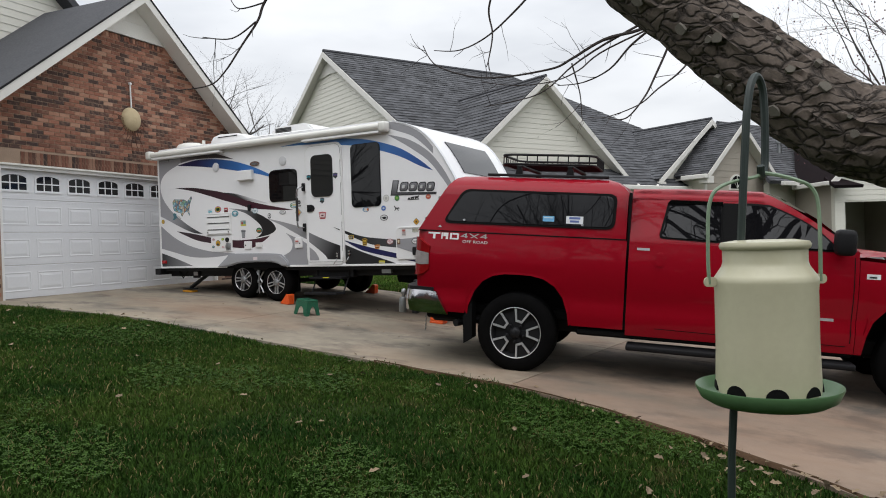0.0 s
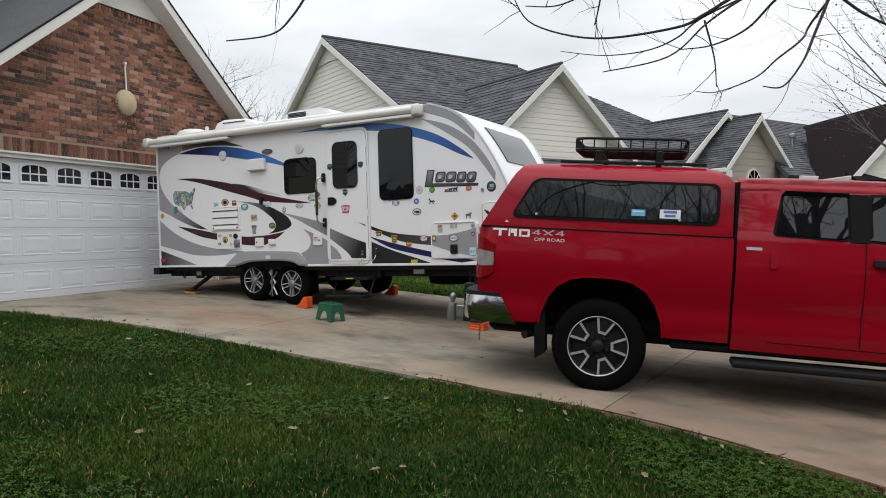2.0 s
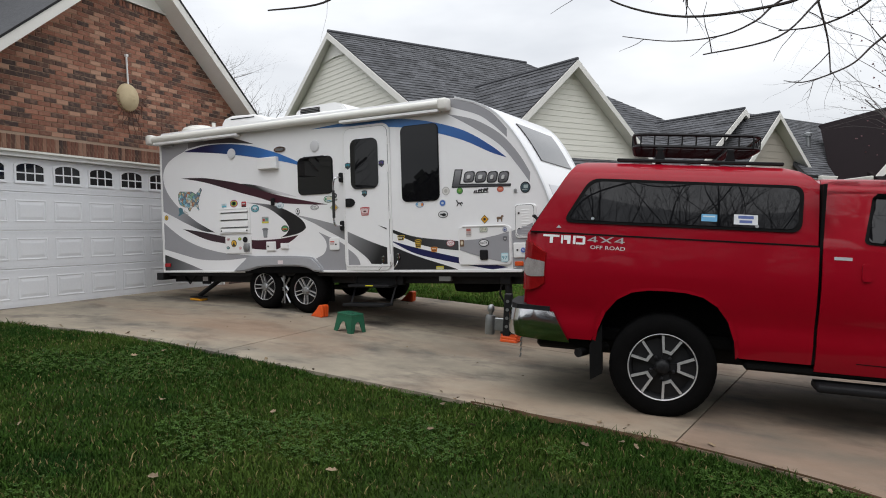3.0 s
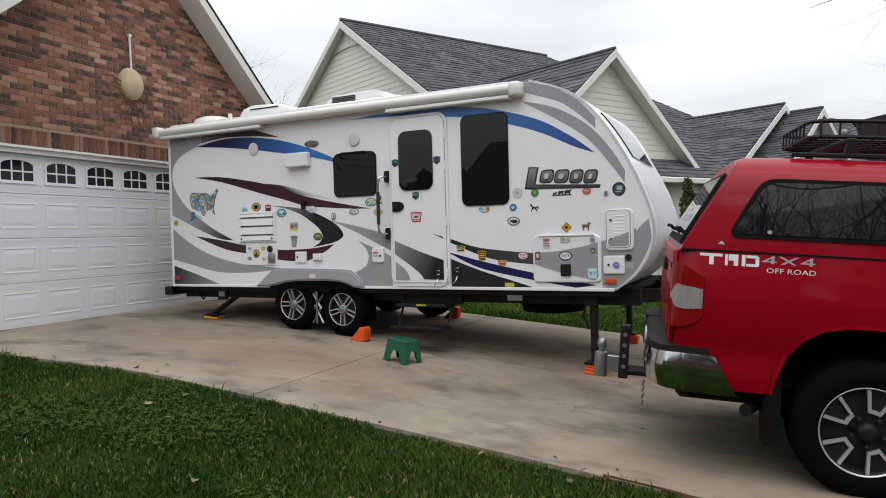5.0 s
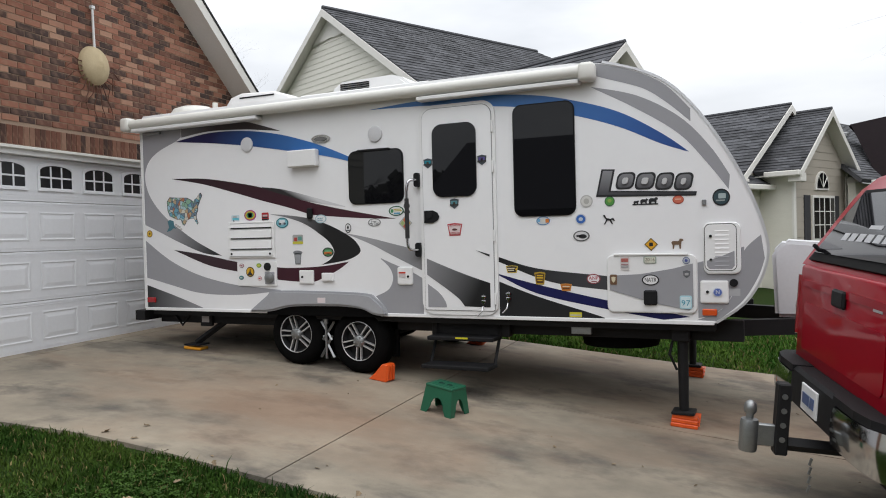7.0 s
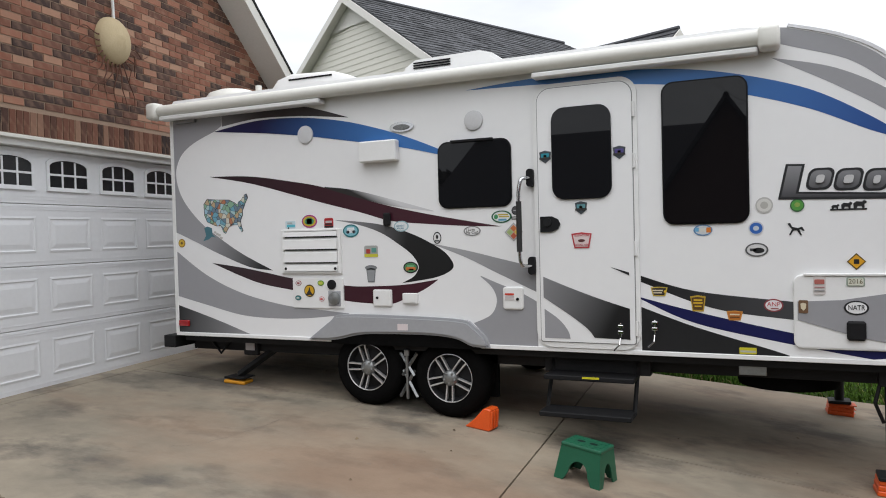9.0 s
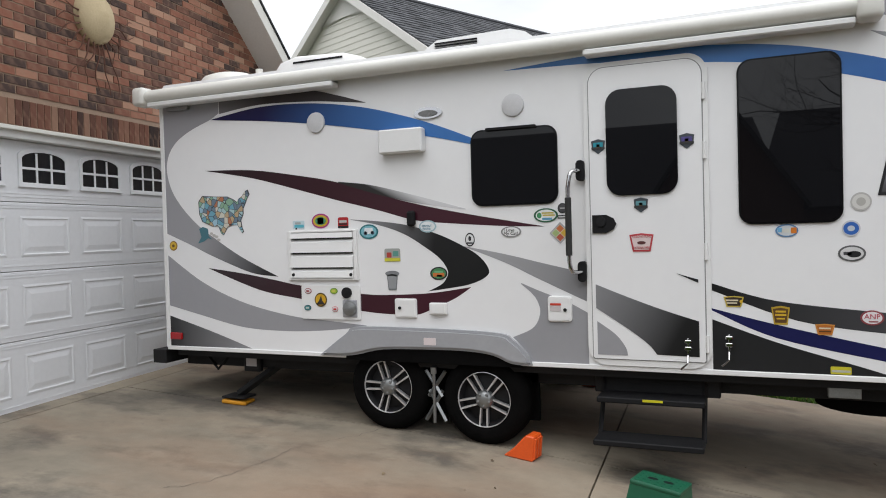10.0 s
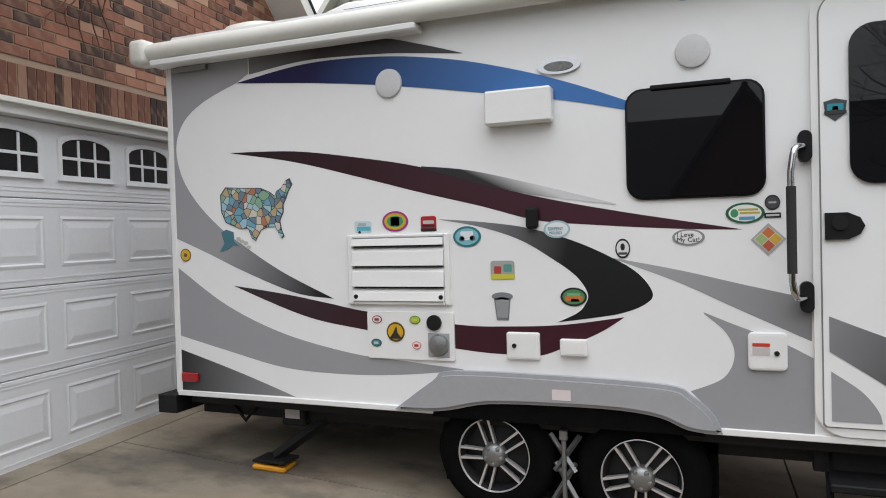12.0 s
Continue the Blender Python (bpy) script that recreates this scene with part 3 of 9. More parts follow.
def on_side(name, outline, material, layer=1, label="", parent=None, bevel=0.0):
    """A flat piece on the near wall; each layer lies proud of the one below."""
    bm = B()
    slab(bm, [tuple(p) for p in outline], SIDE + 0.001 if layer <= 5 else SIDE - proud(layer - 1), SIDE - proud(layer))
    return part(name, bm, material, parent or trailer, label)


def swoosh(upper, lower, material, label, layer=1):
    up = smooth_line(upper, 6) if len(upper) > 2 else [Vector(p) for p in upper]
    lo = smooth_line(lower, 6) if len(lower) > 2 else [Vector(p) for p in lower]
    line = [tuple(p) for p in up]
    back = [tuple(p) for p in reversed(lo)]
    out = []
    for p in line + back:
        if not out or math.hypot(p[0] - out[-1][0], p[1] - out[-1][1]) > 0.004:
            out.append(p)
    if math.hypot(out[0][0] - out[-1][0], out[0][1] - out[-1][1]) < 0.004:
        out.pop()
    return on_side("stripe", out, material, layer, label)


GR = (0.30, 0.30, 0.315)
M_blue_fade = fade("blue_film", (0.006, 0.008, 0.055), (0.035, 0.15, 0.42), (-1.95, 0, 2.4), (-0.7, 0, 2.3))
M_blue = surf("blue_film", (0.035, 0.15, 0.42), (0.03, 0.13, 0.38), 4, 0.3)
M_blue_front = fade("blue_film", (0.035, 0.16, 0.44), (0.012, 0.05, 0.22), (1.6, 0, 2.5), (2.85, 0, 2.0))
M_navy = surf("navy_film", (0.010, 0.011, 0.075), (0.008, 0.009, 0.06), 4, 0.3)
M_maroon = fade("maroon_film", (0.016, 0.006, 0.009), (0.045, 0.007, 0.016), (-2.4, 0, 2.0), (-0.6, 0, 1.7))
M_grey_black = fade("grey_to_black_film", GR, (0.008, 0.008, 0.009), (-2.55, 0, 1.6), (-1.95, 0, 1.25))
M_grey_film = surf("grey_film", GR, (0.285, 0.285, 0.30), 3, 0.35)
M_crescent = fade("grey_to_black_film", (0.26, 0.26, 0.27), (0.007, 0.007, 0.008), (-1.2, 0, 1.6), (-0.55, 0, 1.45))
M_corner = fade("black_to_grey_film", (0.012, 0.012, 0.013), (0.24, 0.24, 0.25), (-2.9, 0, 0.75), (-2.15, 0, 0.66))
M_door_fade = fade("grey_to_black_film", (0.25, 0.25, 0.26), (0.008, 0.008, 0.009), (0.5, 0, 1.15), (1.05, 0, 0.85))
M_front_fade = fade("black_to_grey_film", (0.007, 0.007, 0.008), (0.055, 0.055, 0.06), (1.3, 0, 1.05), (2.2, 0, 0.95))
M_charcoal = fade("charcoal_film", (0.24, 0.24, 0.25), (0.035, 0.03, 0.032), (-2.6, 0, 2.5), (-1.9, 0, 2.55))

arc = [tuple(p) for p in smooth_line([(-2.441, 2.438), (-2.679, 2.352), (-2.83, 2.249), (-2.896, 2.104), (-2.866, 1.934), (-2.767, 1.778), (-2.608, 1.624), (-2.433, 1.505), (-2.169, 1.351), (-1.845, 1.205)], 6)]
tail = [tuple(p) for p in smooth_line([(-2.914, 1.555), (-2.677, 1.46), (-2.439, 1.359), (-2.098, 1.237), (-1.87, 1.207)], 6)]
on_side("stripe", [(-2.914, 2.70), (-2.36, 2.70), (-2.36, 2.48)] + arc + tail[::-1], M_grey_black, 1, "grey rear panel fading into a black tail")
swoosh([(-2.353, 2.49), (-1.903, 2.575), (-1.53, 2.575), (-1.297, 2.52), (-1.052, 2.443)], [(-2.353, 2.475), (-1.976, 2.512), (-1.526, 2.495), (-1.299, 2.472), (-1.052, 2.442)], M_charcoal, "charcoal stripe under the awning", 2)
on_side("stripe", [(-2.355, 2.70), (-1.5, 2.70), (-1.5, 2.58), (-1.9, 2.57), (-2.355, 2.485)], M_charcoal, 1, "charcoal stripe under the awning")
swoosh([(-2.441, 2.436), (-1.977, 2.493), (-1.526, 2.481), (-1.113, 2.419), (-0.762, 2.325), (-0.488, 2.229), (-0.242, 2.126)], [(-2.441, 2.434), (-1.909, 2.382), (-1.432, 2.318), (-0.938, 2.233), (-0.543, 2.16), (-0.25, 2.088)], M_blue_fade, "navy stripe brightening to blue", 3)
swoosh([(-2.51, 2.041), (-2.068, 2.021), (-1.645, 1.957), (-1.317, 1.892), (-0.98, 1.788), (-0.665, 1.704), (-0.291, 1.623), (0.229, 1.527)], [(-2.51, 2.040), (-2.071, 1.962), (-1.648, 1.852), (-1.321, 1.762), (-0.983, 1.676), (-0.696, 1.596), (-0.423, 1.566), (-0.042, 1.537), (0.229, 1.526)], M_maroon, "dark maroon stripe")
swoosh([(-1.301, 1.893), (-1.038, 1.857), (-0.691, 1.768), (-0.316, 1.662)], [(-1.301, 1.884), (-0.98, 1.787), (-0.693, 1.716), (-0.316, 1.656)], fade("silver_film", (0.02, 0.02, 0.02), (0.6, 0.6, 0.61), (-0.8, 0, 1.72), (-0.76, 0, 1.80)), "silver highlight stripe", 2)
swoosh([(-2.51, 1.274), (-2.174, 1.23), (-1.882, 1.18), (-1.639, 1.137), (-1.122, 1.079), (-0.852, 1.076), (-0.569, 1.091), (-0.289, 1.132)], [(-2.51, 1.273), (-2.03, 1.106), (-1.642, 1.037), (-1.141, 0.957), (-0.856, 0.936), (-0.698, 0.937), (-0.572, 0.982), (-0.408, 1.055), (-0.289, 1.131)], M_maroon, "dark maroon stripe")
swoosh([(-1.215, 1.618), (-0.986, 1.597), (-0.753, 1.562), (-0.532, 1.497), (-0.348, 1.414), (-0.221, 1.334), (-0.159, 1.243), (-0.198, 1.191), (-0.301, 1.15), (-0.433, 1.126), (-0.61, 1.101)], [(-1.215, 1.616), (-0.986, 1.571), (-0.783, 1.502), (-0.617, 1.403), (-0.509, 1.322), (-0.457, 1.241), (-0.472, 1.187), (-0.513, 1.146), (-0.61, 1.100)], M_crescent, "black crescent fading to grey")
swoosh([(-2.912, 1.380), (-2.567, 1.162), (-2.182, 1.007), (-1.75, 0.911), (-1.414, 0.879), (-1.10, 0.852)], [(-2.912, 0.973), (-2.579, 0.897), (-2.19, 0.815), (-1.825, 0.794), (-1.482, 0.805), (-1.10, 0.844)], M_grey_film, "broad grey stripe")
swoosh([(-2.912, 0.890), (-2.583, 0.798), (-2.347, 0.727), (-2.11, 0.650)], [(-2.912, 0.646), (-2.11, 0.646)], M_corner, "black corner fading to grey")
mid = [tuple(p) for p in smooth_line([(0.059, 1.161), (0.187, 1.108), (0.367, 1.039), (0.498, 0.971)], 5)]
hollow = [tuple(p) for p in smooth_line([(0.062, 1.152), (0.152, 1.07), (0.185, 0.971), (0.136, 0.868), (-0.003, 0.802)], 6)]
on_side("stripe", mid + [(0.498, 0.646), (0.12, 0.646), (0.08, 0.72)] + hollow[::-1], M_grey_film, 1, "grey stripe with a hollow edge")
swoosh([(-0.348, 1.411), (-0.046, 1.351), (0.236, 1.283), (0.495, 1.223)], [(-0.348, 1.410), (-0.047, 1.295), (0.189, 1.183), (0.492, 1.043)], fade("grey_film", (0.36, 0.36, 0.37), (0.22, 0.22, 0.23), (-0.3, 0, 1.4), (0.5, 0, 1.1)), "grey stripe")
swoosh([(1.238, 1.160), (1.593, 1.058), (2.185, 0.995)], [(1.238, 1.118), (1.698, 0.946), (2.185, 0.880)], M_front_fade, "black stripe")
swoosh([(1.235, 1.012), (1.59, 0.921), (2.159, 0.799), (2.826, 0.675)], [(1.235, 1.000), (1.588, 0.844), (2.157, 0.726), (2.62, 0.648)], M_navy, "navy stripe")
swoosh([(1.238, 0.946), (1.587, 0.819), (2.005, 0.698), (2.155, 0.652)], [(1.238, 0.647), (2.155, 0.647)], surf("black_film", BLACK, (0.02, 0.02, 0.022), 4, 0.3), "black lower stripe")
swoosh([(-0.026, 2.555), (0.575, 2.591), (1.078, 2.578), (1.523, 2.539), (1.892, 2.462), (2.292, 2.327), (2.624, 2.131), (2.838, 1.965)], [(-0.026, 2.554), (0.574, 2.537), (0.843, 2.501), (1.411, 2.448), (1.889, 2.339), (2.29, 2.206), (2.622, 2.046), (2.838, 1.964)], M_blue_front, "bright blue stripe")
swoosh([(2.05, 2.735), (2.17, 2.722), (2.444, 2.632), (2.668, 2.50), (2.85, 2.30)], [(2.05, 2.655), (2.189, 2.605), (2.489, 2.495), (2.676, 2.362), (2.85, 2.20)], M_grey_film, "grey stripe on the nose")
swoosh([(2.073, 2.548), (2.441, 2.442), (2.766, 2.246), (2.988, 2.001), (3.13, 1.77)], [(2.073, 2.546), (2.438, 2.337), (2.763, 2.111), (2.985, 1.849), (3.12, 1.66)], M_grey_film, "grey stripe on the nose")
swoosh([(3.341, 1.31), (3.214, 1.175), (3.18, 0.947), (3.053, 0.739), (2.872, 0.652)], [(3.365, 1.13), (3.315, 0.985), (3.20, 0.80), (3.02, 0.648)], M_grey_film, "grey stripe at the nose's foot")
on_side("stripe", [(2.884, 1.100), (2.97, 1.125), (3.05, 1.150), (3.13, 1.180), (3.222, 1.222), (3.225, 1.12), (3.20, 0.96), (3.08, 0.765), (2.99, 0.69), (2.884, 0.668)], M_grey_film, 2, "grey foot of the nose stripe")

# fender flare, moulded and proud of the wall
bm = B()
flare_up = smooth_line([(-1.478, 0.632), (-1.26, 0.79), (-1.15, 0.845), (-0.575, 0.846), (-0.106, 0.83), (0.004, 0.785), (0.098, 0.701), (0.132, 0.622)], 4)
flare_lo = smooth_line([(-1.478, 0.630), (-1.292, 0.632), (-1.166, 0.646), (-0.952, 0.69), (-0.579, 0.702), (-0.311, 0.70), (-0.133, 0.678), (-0.011, 0.63), (0.132, 0.621)], 4)
slab(bm, [tuple(p) for p in flare_up] + [tuple(p) for p in reversed(flare_lo)][1:-1], SIDE + 0.01, SIDE - 0.05)
bmesh.ops.bevel(bm, geom=[e for e in bm.edges if all(v.co.y < SIDE - 0.04 for v in e.verts) and len(e.link_faces) == 2 and e.calc_face_angle(0) > 1.0], offset=0.02, segments=2, affect="EDGES")
flare = part("fender_flare", bm, M_flare, trailer, "grey moulded fender over the wheels", smooth=50)
# black sheet laid on the wall, standing in for the shaded wheel opening
bm = B()
well = [tuple(p) for p in flare_lo if -1.27 < p.x < 0.06]
slab(bm, [(x, z + 0.03) for x, z in well] + [(0.06, 0.604), (-1.27, 0.604)], SIDE + 0.06, SIDE - 0.018)
part("wheel_opening", bm, M_rubber, trailer, "black sheet on the wall for the shade under the fender")
# black sheet added behind the tyres where only shade shows
bm = B()
box(bm, -1.30, 0.10, -0.99, -0.95, 0.20, 0.62)
part("wheel_well", bm, M_rubber, trailer, "black sheet behind the tyres for the shade there")
on_side("sticker", round_rect(-0.63, -0.54, 0.735, 0.785, 0.004), film_of((0.7, 0.62, 0.62)), 15, "small white warning sticker", flare)


def window(name, x0, x1, z0, z1, r, label):
    bm = B()
    slab(bm, round_rect(x0, x1, z0, z1, r), SIDE + 0.01, SIDE - 0.012)
    frame_ob = part(name, bm, surf("black_window_frame", (0.005, 0.005, 0.006), (0.008, 0.008, 0.008), 8, 0.25, spec=0.2), trailer, label)
    bm = B()
    slab(bm, round_rect(x0 + 0.010, x1 - 0.010, z0 + 0.010, z1 - 0.010, r - 0.008), SIDE - 0.008, SIDE - 0.016)
    part("pane", bm, M_window_dark, frame_ob, "dark tinted pane")
    return frame_ob


small_window = window("window", -0.265, 0.325, 1.672, 2.178, 0.075, "black-framed side window with a rain visor")
bm = B()
box(bm, -0.15, 0.19, SIDE - 0.04, SIDE - 0.005, 2.165, 2.185, 0.004)
part("rain_visor", bm, M_black_plastic, small_window)
window("window", 1.395, 1.935, 1.503, 2.458, 0.075, "tall black-framed window")

# entrance door
bm = B()
slab(bm, round_rect(0.50, 1.235, 0.648, 2.53, 0.12, 7), SIDE + 0.01, SIDE - 0.022)
entry = part("door", bm, M_white_paint, trailer, "closed white entrance door with rounded top corners")


def round_top(x0, x1, z0, z1, r):
    """An upright leaf with rounded top corners and nearly square bottom ones."""
    return [p for p in round_rect(x0, x1, z0, z1, r, 7) if p[1] > z1 - r - 0.001] + [(x0, z0 + 0.01), (x0 + 0.01, z0), (x1 - 0.01, z0), (x1, z0 + 0.01)]


def on_door(name, outline, mat, d0, d1, label="", smooth=False, parent=None):
    bm = B()
    slab(bm, [tuple(p) for p in outline], SIDE - d0, SIDE - d1)
    return part(name, bm, mat, parent or entry, label, smooth)


on_door("door_gap", round_top(0.528, 1.207, 0.685, 2.502, 0.10), surf("rubber_seal", (0.25, 0.25, 0.25), (0.2, 0.2, 0.2), 10, 0.7), 0.0215, 0.0235, "grey rubber seal")
on_door("door_leaf", round_top(0.534, 1.201, 0.691, 2.496, 0.096), M_gelcoat, 0.022, 0.031, "white door leaf")
on_door("door_window", round_rect(0.640, 1.062, 1.702, 2.352, 0.09, 6), M_window_dark, 0.03, 0.045, "dark tinted window in the door")
door_up = [tuple(p) for p in smooth_line([(0.556, 1.155), (0.753, 1.076), (0.964, 0.999), (1.165, 0.935)], 5)]
door_lo = [tuple(p) for p in smooth_line([(0.556, 1.007), (0.749, 0.881), (0.87, 0.789), (0.92, 0.727)], 5)]
on_door("stripe", door_up + [(1.165, 0.722)] + door_lo[::-1], M_door_fade, 0.030, 0.0335, "stripe fading from grey to black")
on_door("stripe", [tuple(p) for p in smooth_line([(0.561, 0.924), (0.671, 0.846), (0.732, 0.767), (0.746, 0.715)], 5)] + [(0.561, 0.715)], M_grey_film, 0.030, 0.0335, "grey stripe")
on_door("stripe", [(1.04, 1.222), (1.165, 1.185), (1.165, 1.165)], film_of(BLACK), 0.030, 0.0335, "black stripe tip")
bm = B()
slab(bm, [(0.545, 1.475), (0.545, 1.587), (0.63, 1.587), (0.675, 1.565), (0.692, 1.53), (0.675, 1.497), (0.63, 1.475)], SIDE - 0.03, SIDE - 0.045)
latch = part("door_latch", bm, M_black_plastic, entry, "black paddle latch")
bm = B()
slab(bm, ellipse(0.60, 1.545, 0.03, 0.03), SIDE - 0.044, SIDE - 0.055)
part("lock", bm, M_dark_alloy, latch)
for z in (2.30, 1.95, 1.35, 0.80):
    bm = B()
    tube(bm, [(1.212, SIDE - 0.03, z - 0.05), (1.212, SIDE - 0.03, z + 0.05)], 0.010, 8)
    part("hinge", bm, M_white_plastic, entry)
for x, z in ((1.10, 0.77), (1.33, 0.80)):
    bm = B()
    box(bm, x - 0.02, x + 0.02, SIDE - 0.040, SIDE - 0.002, z - 0.012, z + 0.012, 0.004)
    box(bm, x - 0.02, x + 0.02, SIDE - 0.040, SIDE - 0.002, z + 0.03, z + 0.052, 0.004)
    box(bm, x - 0.006, x + 0.006, SIDE - 0.036, SIDE - 0.002, z - 0.03, z + 0.06, 0.002)
    clip = part("door_holdback", bm, M_chrome, trailer, "chrome door holdback")
    bm = B()
    tube(bm, [(x, SIDE - 0.045, z - 0.04), (x, SIDE - 0.075, z - 0.08), (x - 0.04, SIDE - 0.075, z - 0.12)], 0.006, 6)
    part("hook", bm, M_chrome, clip)

# swing-out grab handle beside the door
bm = B()
tube(bm, [(0.475, SIDE - 0.03, 1.87)] + smooth_line([(0.46, SIDE - 0.08, 1.87), (0.43, SIDE - 0.12, 1.85), (0.415, SIDE - 0.13, 1.76)], 4) + [(0.415, SIDE - 0.13, 1.35)] + smooth_line([(0.415, SIDE - 0.13, 1.31), (0.43, SIDE - 0.12, 1.24), (0.475, SIDE - 0.04, 1.235)], 4), 0.014, 10)
rail = part("grab_handle", bm, M_chrome, trailer, "chrome swing-out grab handle", smooth=True)
bm = B()
tube(bm, [(0.415, SIDE - 0.13, 1.34), (0.415, SIDE - 0.13, 1.70)], 0.020, 10)
part("grip", bm, M_grip, rail, "black foam grip", smooth=True)
for z in (1.87, 1.235):
    bm = B()
    slab(bm, round_rect(0.448, 0.502, z - 0.065, z + 0.065, 0.025), SIDE, SIDE - 0.05)
    part("bracket", bm, M_black_plastic, rail)

# vents, hatches, lamps on the wall
bm = B()
slab(bm, round_rect(-1.75, -1.145, 1.17, 1.555, 0.02), SIDE, SIDE - 0.005)
vent = part("fridge_vent", bm, M_white_plastic, trailer, "white louvred refrigerator vent")
bm = B()
box(bm, -1.742, -1.712, SIDE - 0.022, SIDE - 0.004, 1.178, 1.547, 0.005)
box(bm, -1.183, -1.153, SIDE - 0.022, SIDE - 0.004, 1.178, 1.547, 0.005)
box(bm, -1.711, -1.184, SIDE - 0.022, SIDE - 0.004, 1.178, 1.196, 0.004)
box(bm, -1.711, -1.184, SIDE - 0.022, SIDE - 0.004, 1.531, 1.547, 0.004)
part("frame", bm, M_white_plastic, vent)
for top, low in ((1.526, 1.489), (1.456, 1.383), (1.350, 1.274), (1.242, 1.199)):
    bm = B()
    rise = 0.026 if top < 1.5 else 0.003
    slab(bm, [(SIDE - 0.003, top + rise), (SIDE - 0.026, top), (SIDE - 0.033, low), (SIDE - 0.003, low + 0.003)], -1.711, -1.184, "x")
    part("louvre", bm, M_white_plastic, vent)
    if low > 1.2:
        # black strip below the lip, in place of the slot's own shade
        bm = B()
        box(bm, -1.700, -1.195, SIDE - 0.021, SIDE - 0.004, low - 0.009, low + 0.001)
        part("slot", bm, M_grip, vent)
for x in (-1.69, -1.20):
    bm = B()
    slab(bm, ellipse(x, 1.22, 0.012, 0.012, 10), SIDE - 0.025, SIDE - 0.034)
    part("lock", bm, M_dark_alloy, vent)
bm = B()
slab(bm, round_rect(-1.635, -1.140, 0.893, 1.14, 0.012), SIDE, SIDE - 0.014)
heater_plate = part("service_panel", bm, M_white_plastic, trailer, "white service panel with sockets and stickers")
bm = B()
lathe(bm, [(0.0, 0), (0.052, 0), (0.056, 0.012), (0.05, 0.028), (0.03, 0.034), (0.0, 0.036)], 20, pose(-1.222, SIDE - 0.012, 0.975, 90), cap=False)
part("inlet_cap", bm, M_galv, heater_plate, "grey round inlet cap", smooth=True)
bm = B()
box(bm, -1.285, -1.165, SIDE - 0.018, SIDE - 0.012, 0.91, 1.035, 0.003)
part("inlet_base", bm, M_flare, heater_plate)
bm = B()
lathe(bm, [(0.0, 0), (0.040, 0), (0.040, 0.016), (0.0, 0.018)], 18, pose(-1.246, SIDE - 0.012, 1.088, 90), cap=False)
part("socket", bm, M_dark_alloy, heater_plate, "dark grey round socket cover", smooth=True)


def hatch(x0, x1, z0, z1, r, label, lock=None, depth=0.018):
    bm = B()
    slab(bm, round_rect(x0, x1, z0, z1, r), SIDE, SIDE - depth)
    bmesh.ops.bevel(bm, geom=[e for e in bm.edges if all(v.co.y < SIDE - depth + 0.001 for v in e.verts) and e.calc_face_angle(0) > 0.8], offset=0.005, segments=1, affect="EDGES")
    h = part("hatch", bm, M_white_plastic, trailer, label)
    bm = B()
    slab(bm, round_rect(x0 + 0.012, x1 - 0.012, z0 + 0.012, z1 - 0.012, max(r - 0.01, 0.004)), SIDE - depth + 0.001, SIDE - depth - 0.003)
    part("cover", bm, M_white_plastic, h)
    if lock:
        bm = B()
        slab(bm, ellipse(lock[0], lock[1], 0.011, 0.011, 10), SIDE - depth, SIDE - depth - 0.012)
        part("lock", bm, M_dark_alloy, h)
    return h


hatch(-0.862, -0.695, 0.915, 1.05, 0.012, "small white square hatch with a lock", (-0.82, 0.985))
hatch(-0.592, -0.463, 0.943, 1.024, 0.008, "small white socket cover", None, 0.03)
h = hatch(0.240, 0.397, 0.912, 1.078, 0.022, "white square hatch with a warning label", (0.355, 0.99))
on_side("label", round_rect(0.258, 0.328, 1.018, 1.032, 0.002), film_of((0.55, 0.05, 0.03)), 7, "red warning bar", h)
on_side("label", round_rect(0.258, 0.328, 0.982, 1.012, 0.002), film_of((0.55, 0.5, 0.5)), 7, "grey lines of small print", h)
hatch(2.902, 3.108, 0.785, 0.961, 0.015, "white square hatch at the nose", (2.955, 0.875))
vd = hatch(2.93, 3.20, 1.012, 1.408, 0.05, "white louvred hatch with rounded corners", None)
bm = B()
slab(bm, round_rect(2.938, 3.172, 1.036, 1.400, 0.045), SIDE - 0.020, SIDE - 0.0225)
part("seal", bm, M_grip, vd, "thin dark rubber seal")
bm = B()
slab(bm, round_rect(2.943, 3.167, 1.041, 1.395, 0.041), SIDE - 0.0215, SIDE - 0.0245)
part("door", bm, M_white_plastic, vd)
bm = B()
slab(bm, [(2.955, 1.115), (3.05, 1.145), (3.155, 1.19), (3.155, 1.075), (3.135, 1.052), (2.975, 1.052), (2.955, 1.075)], SIDE - 0.0235, SIDE - 0.0255)
part("stripe", bm, M_grey_film, vd, "grey stripe across the hatch")
bm = B()
slab(bm, ellipse(2.985, 1.125, 0.010, 0.008, 10), SIDE - 0.024, SIDE - 0.032)
part("lock", bm, M_dark_alloy, vd)
bm = B()
slab(bm, ellipse(2.985, 1.305, 0.011, 0.011, 10), SIDE - 0.024, SIDE - 0.034)
part("lock", bm, M_dark_alloy, vd)
for i in range(9):
    bm = B()
    z = 1.345 - 0.033 * i
    slab(bm, [(SIDE - 0.024, z - 0.006), (SIDE - 0.0275, z - 0.006), (SIDE - 0.024, z + 0.006)], 3.015, 3.115, "x")
    part("louvre", bm, M_white_plastic if z > 1.165 else M_grey_film, vd)
cargo = hatch(2.182, 2.878, 0.702, 1.168, 0.05, "cargo door with a grey lower half", None, 0.02)
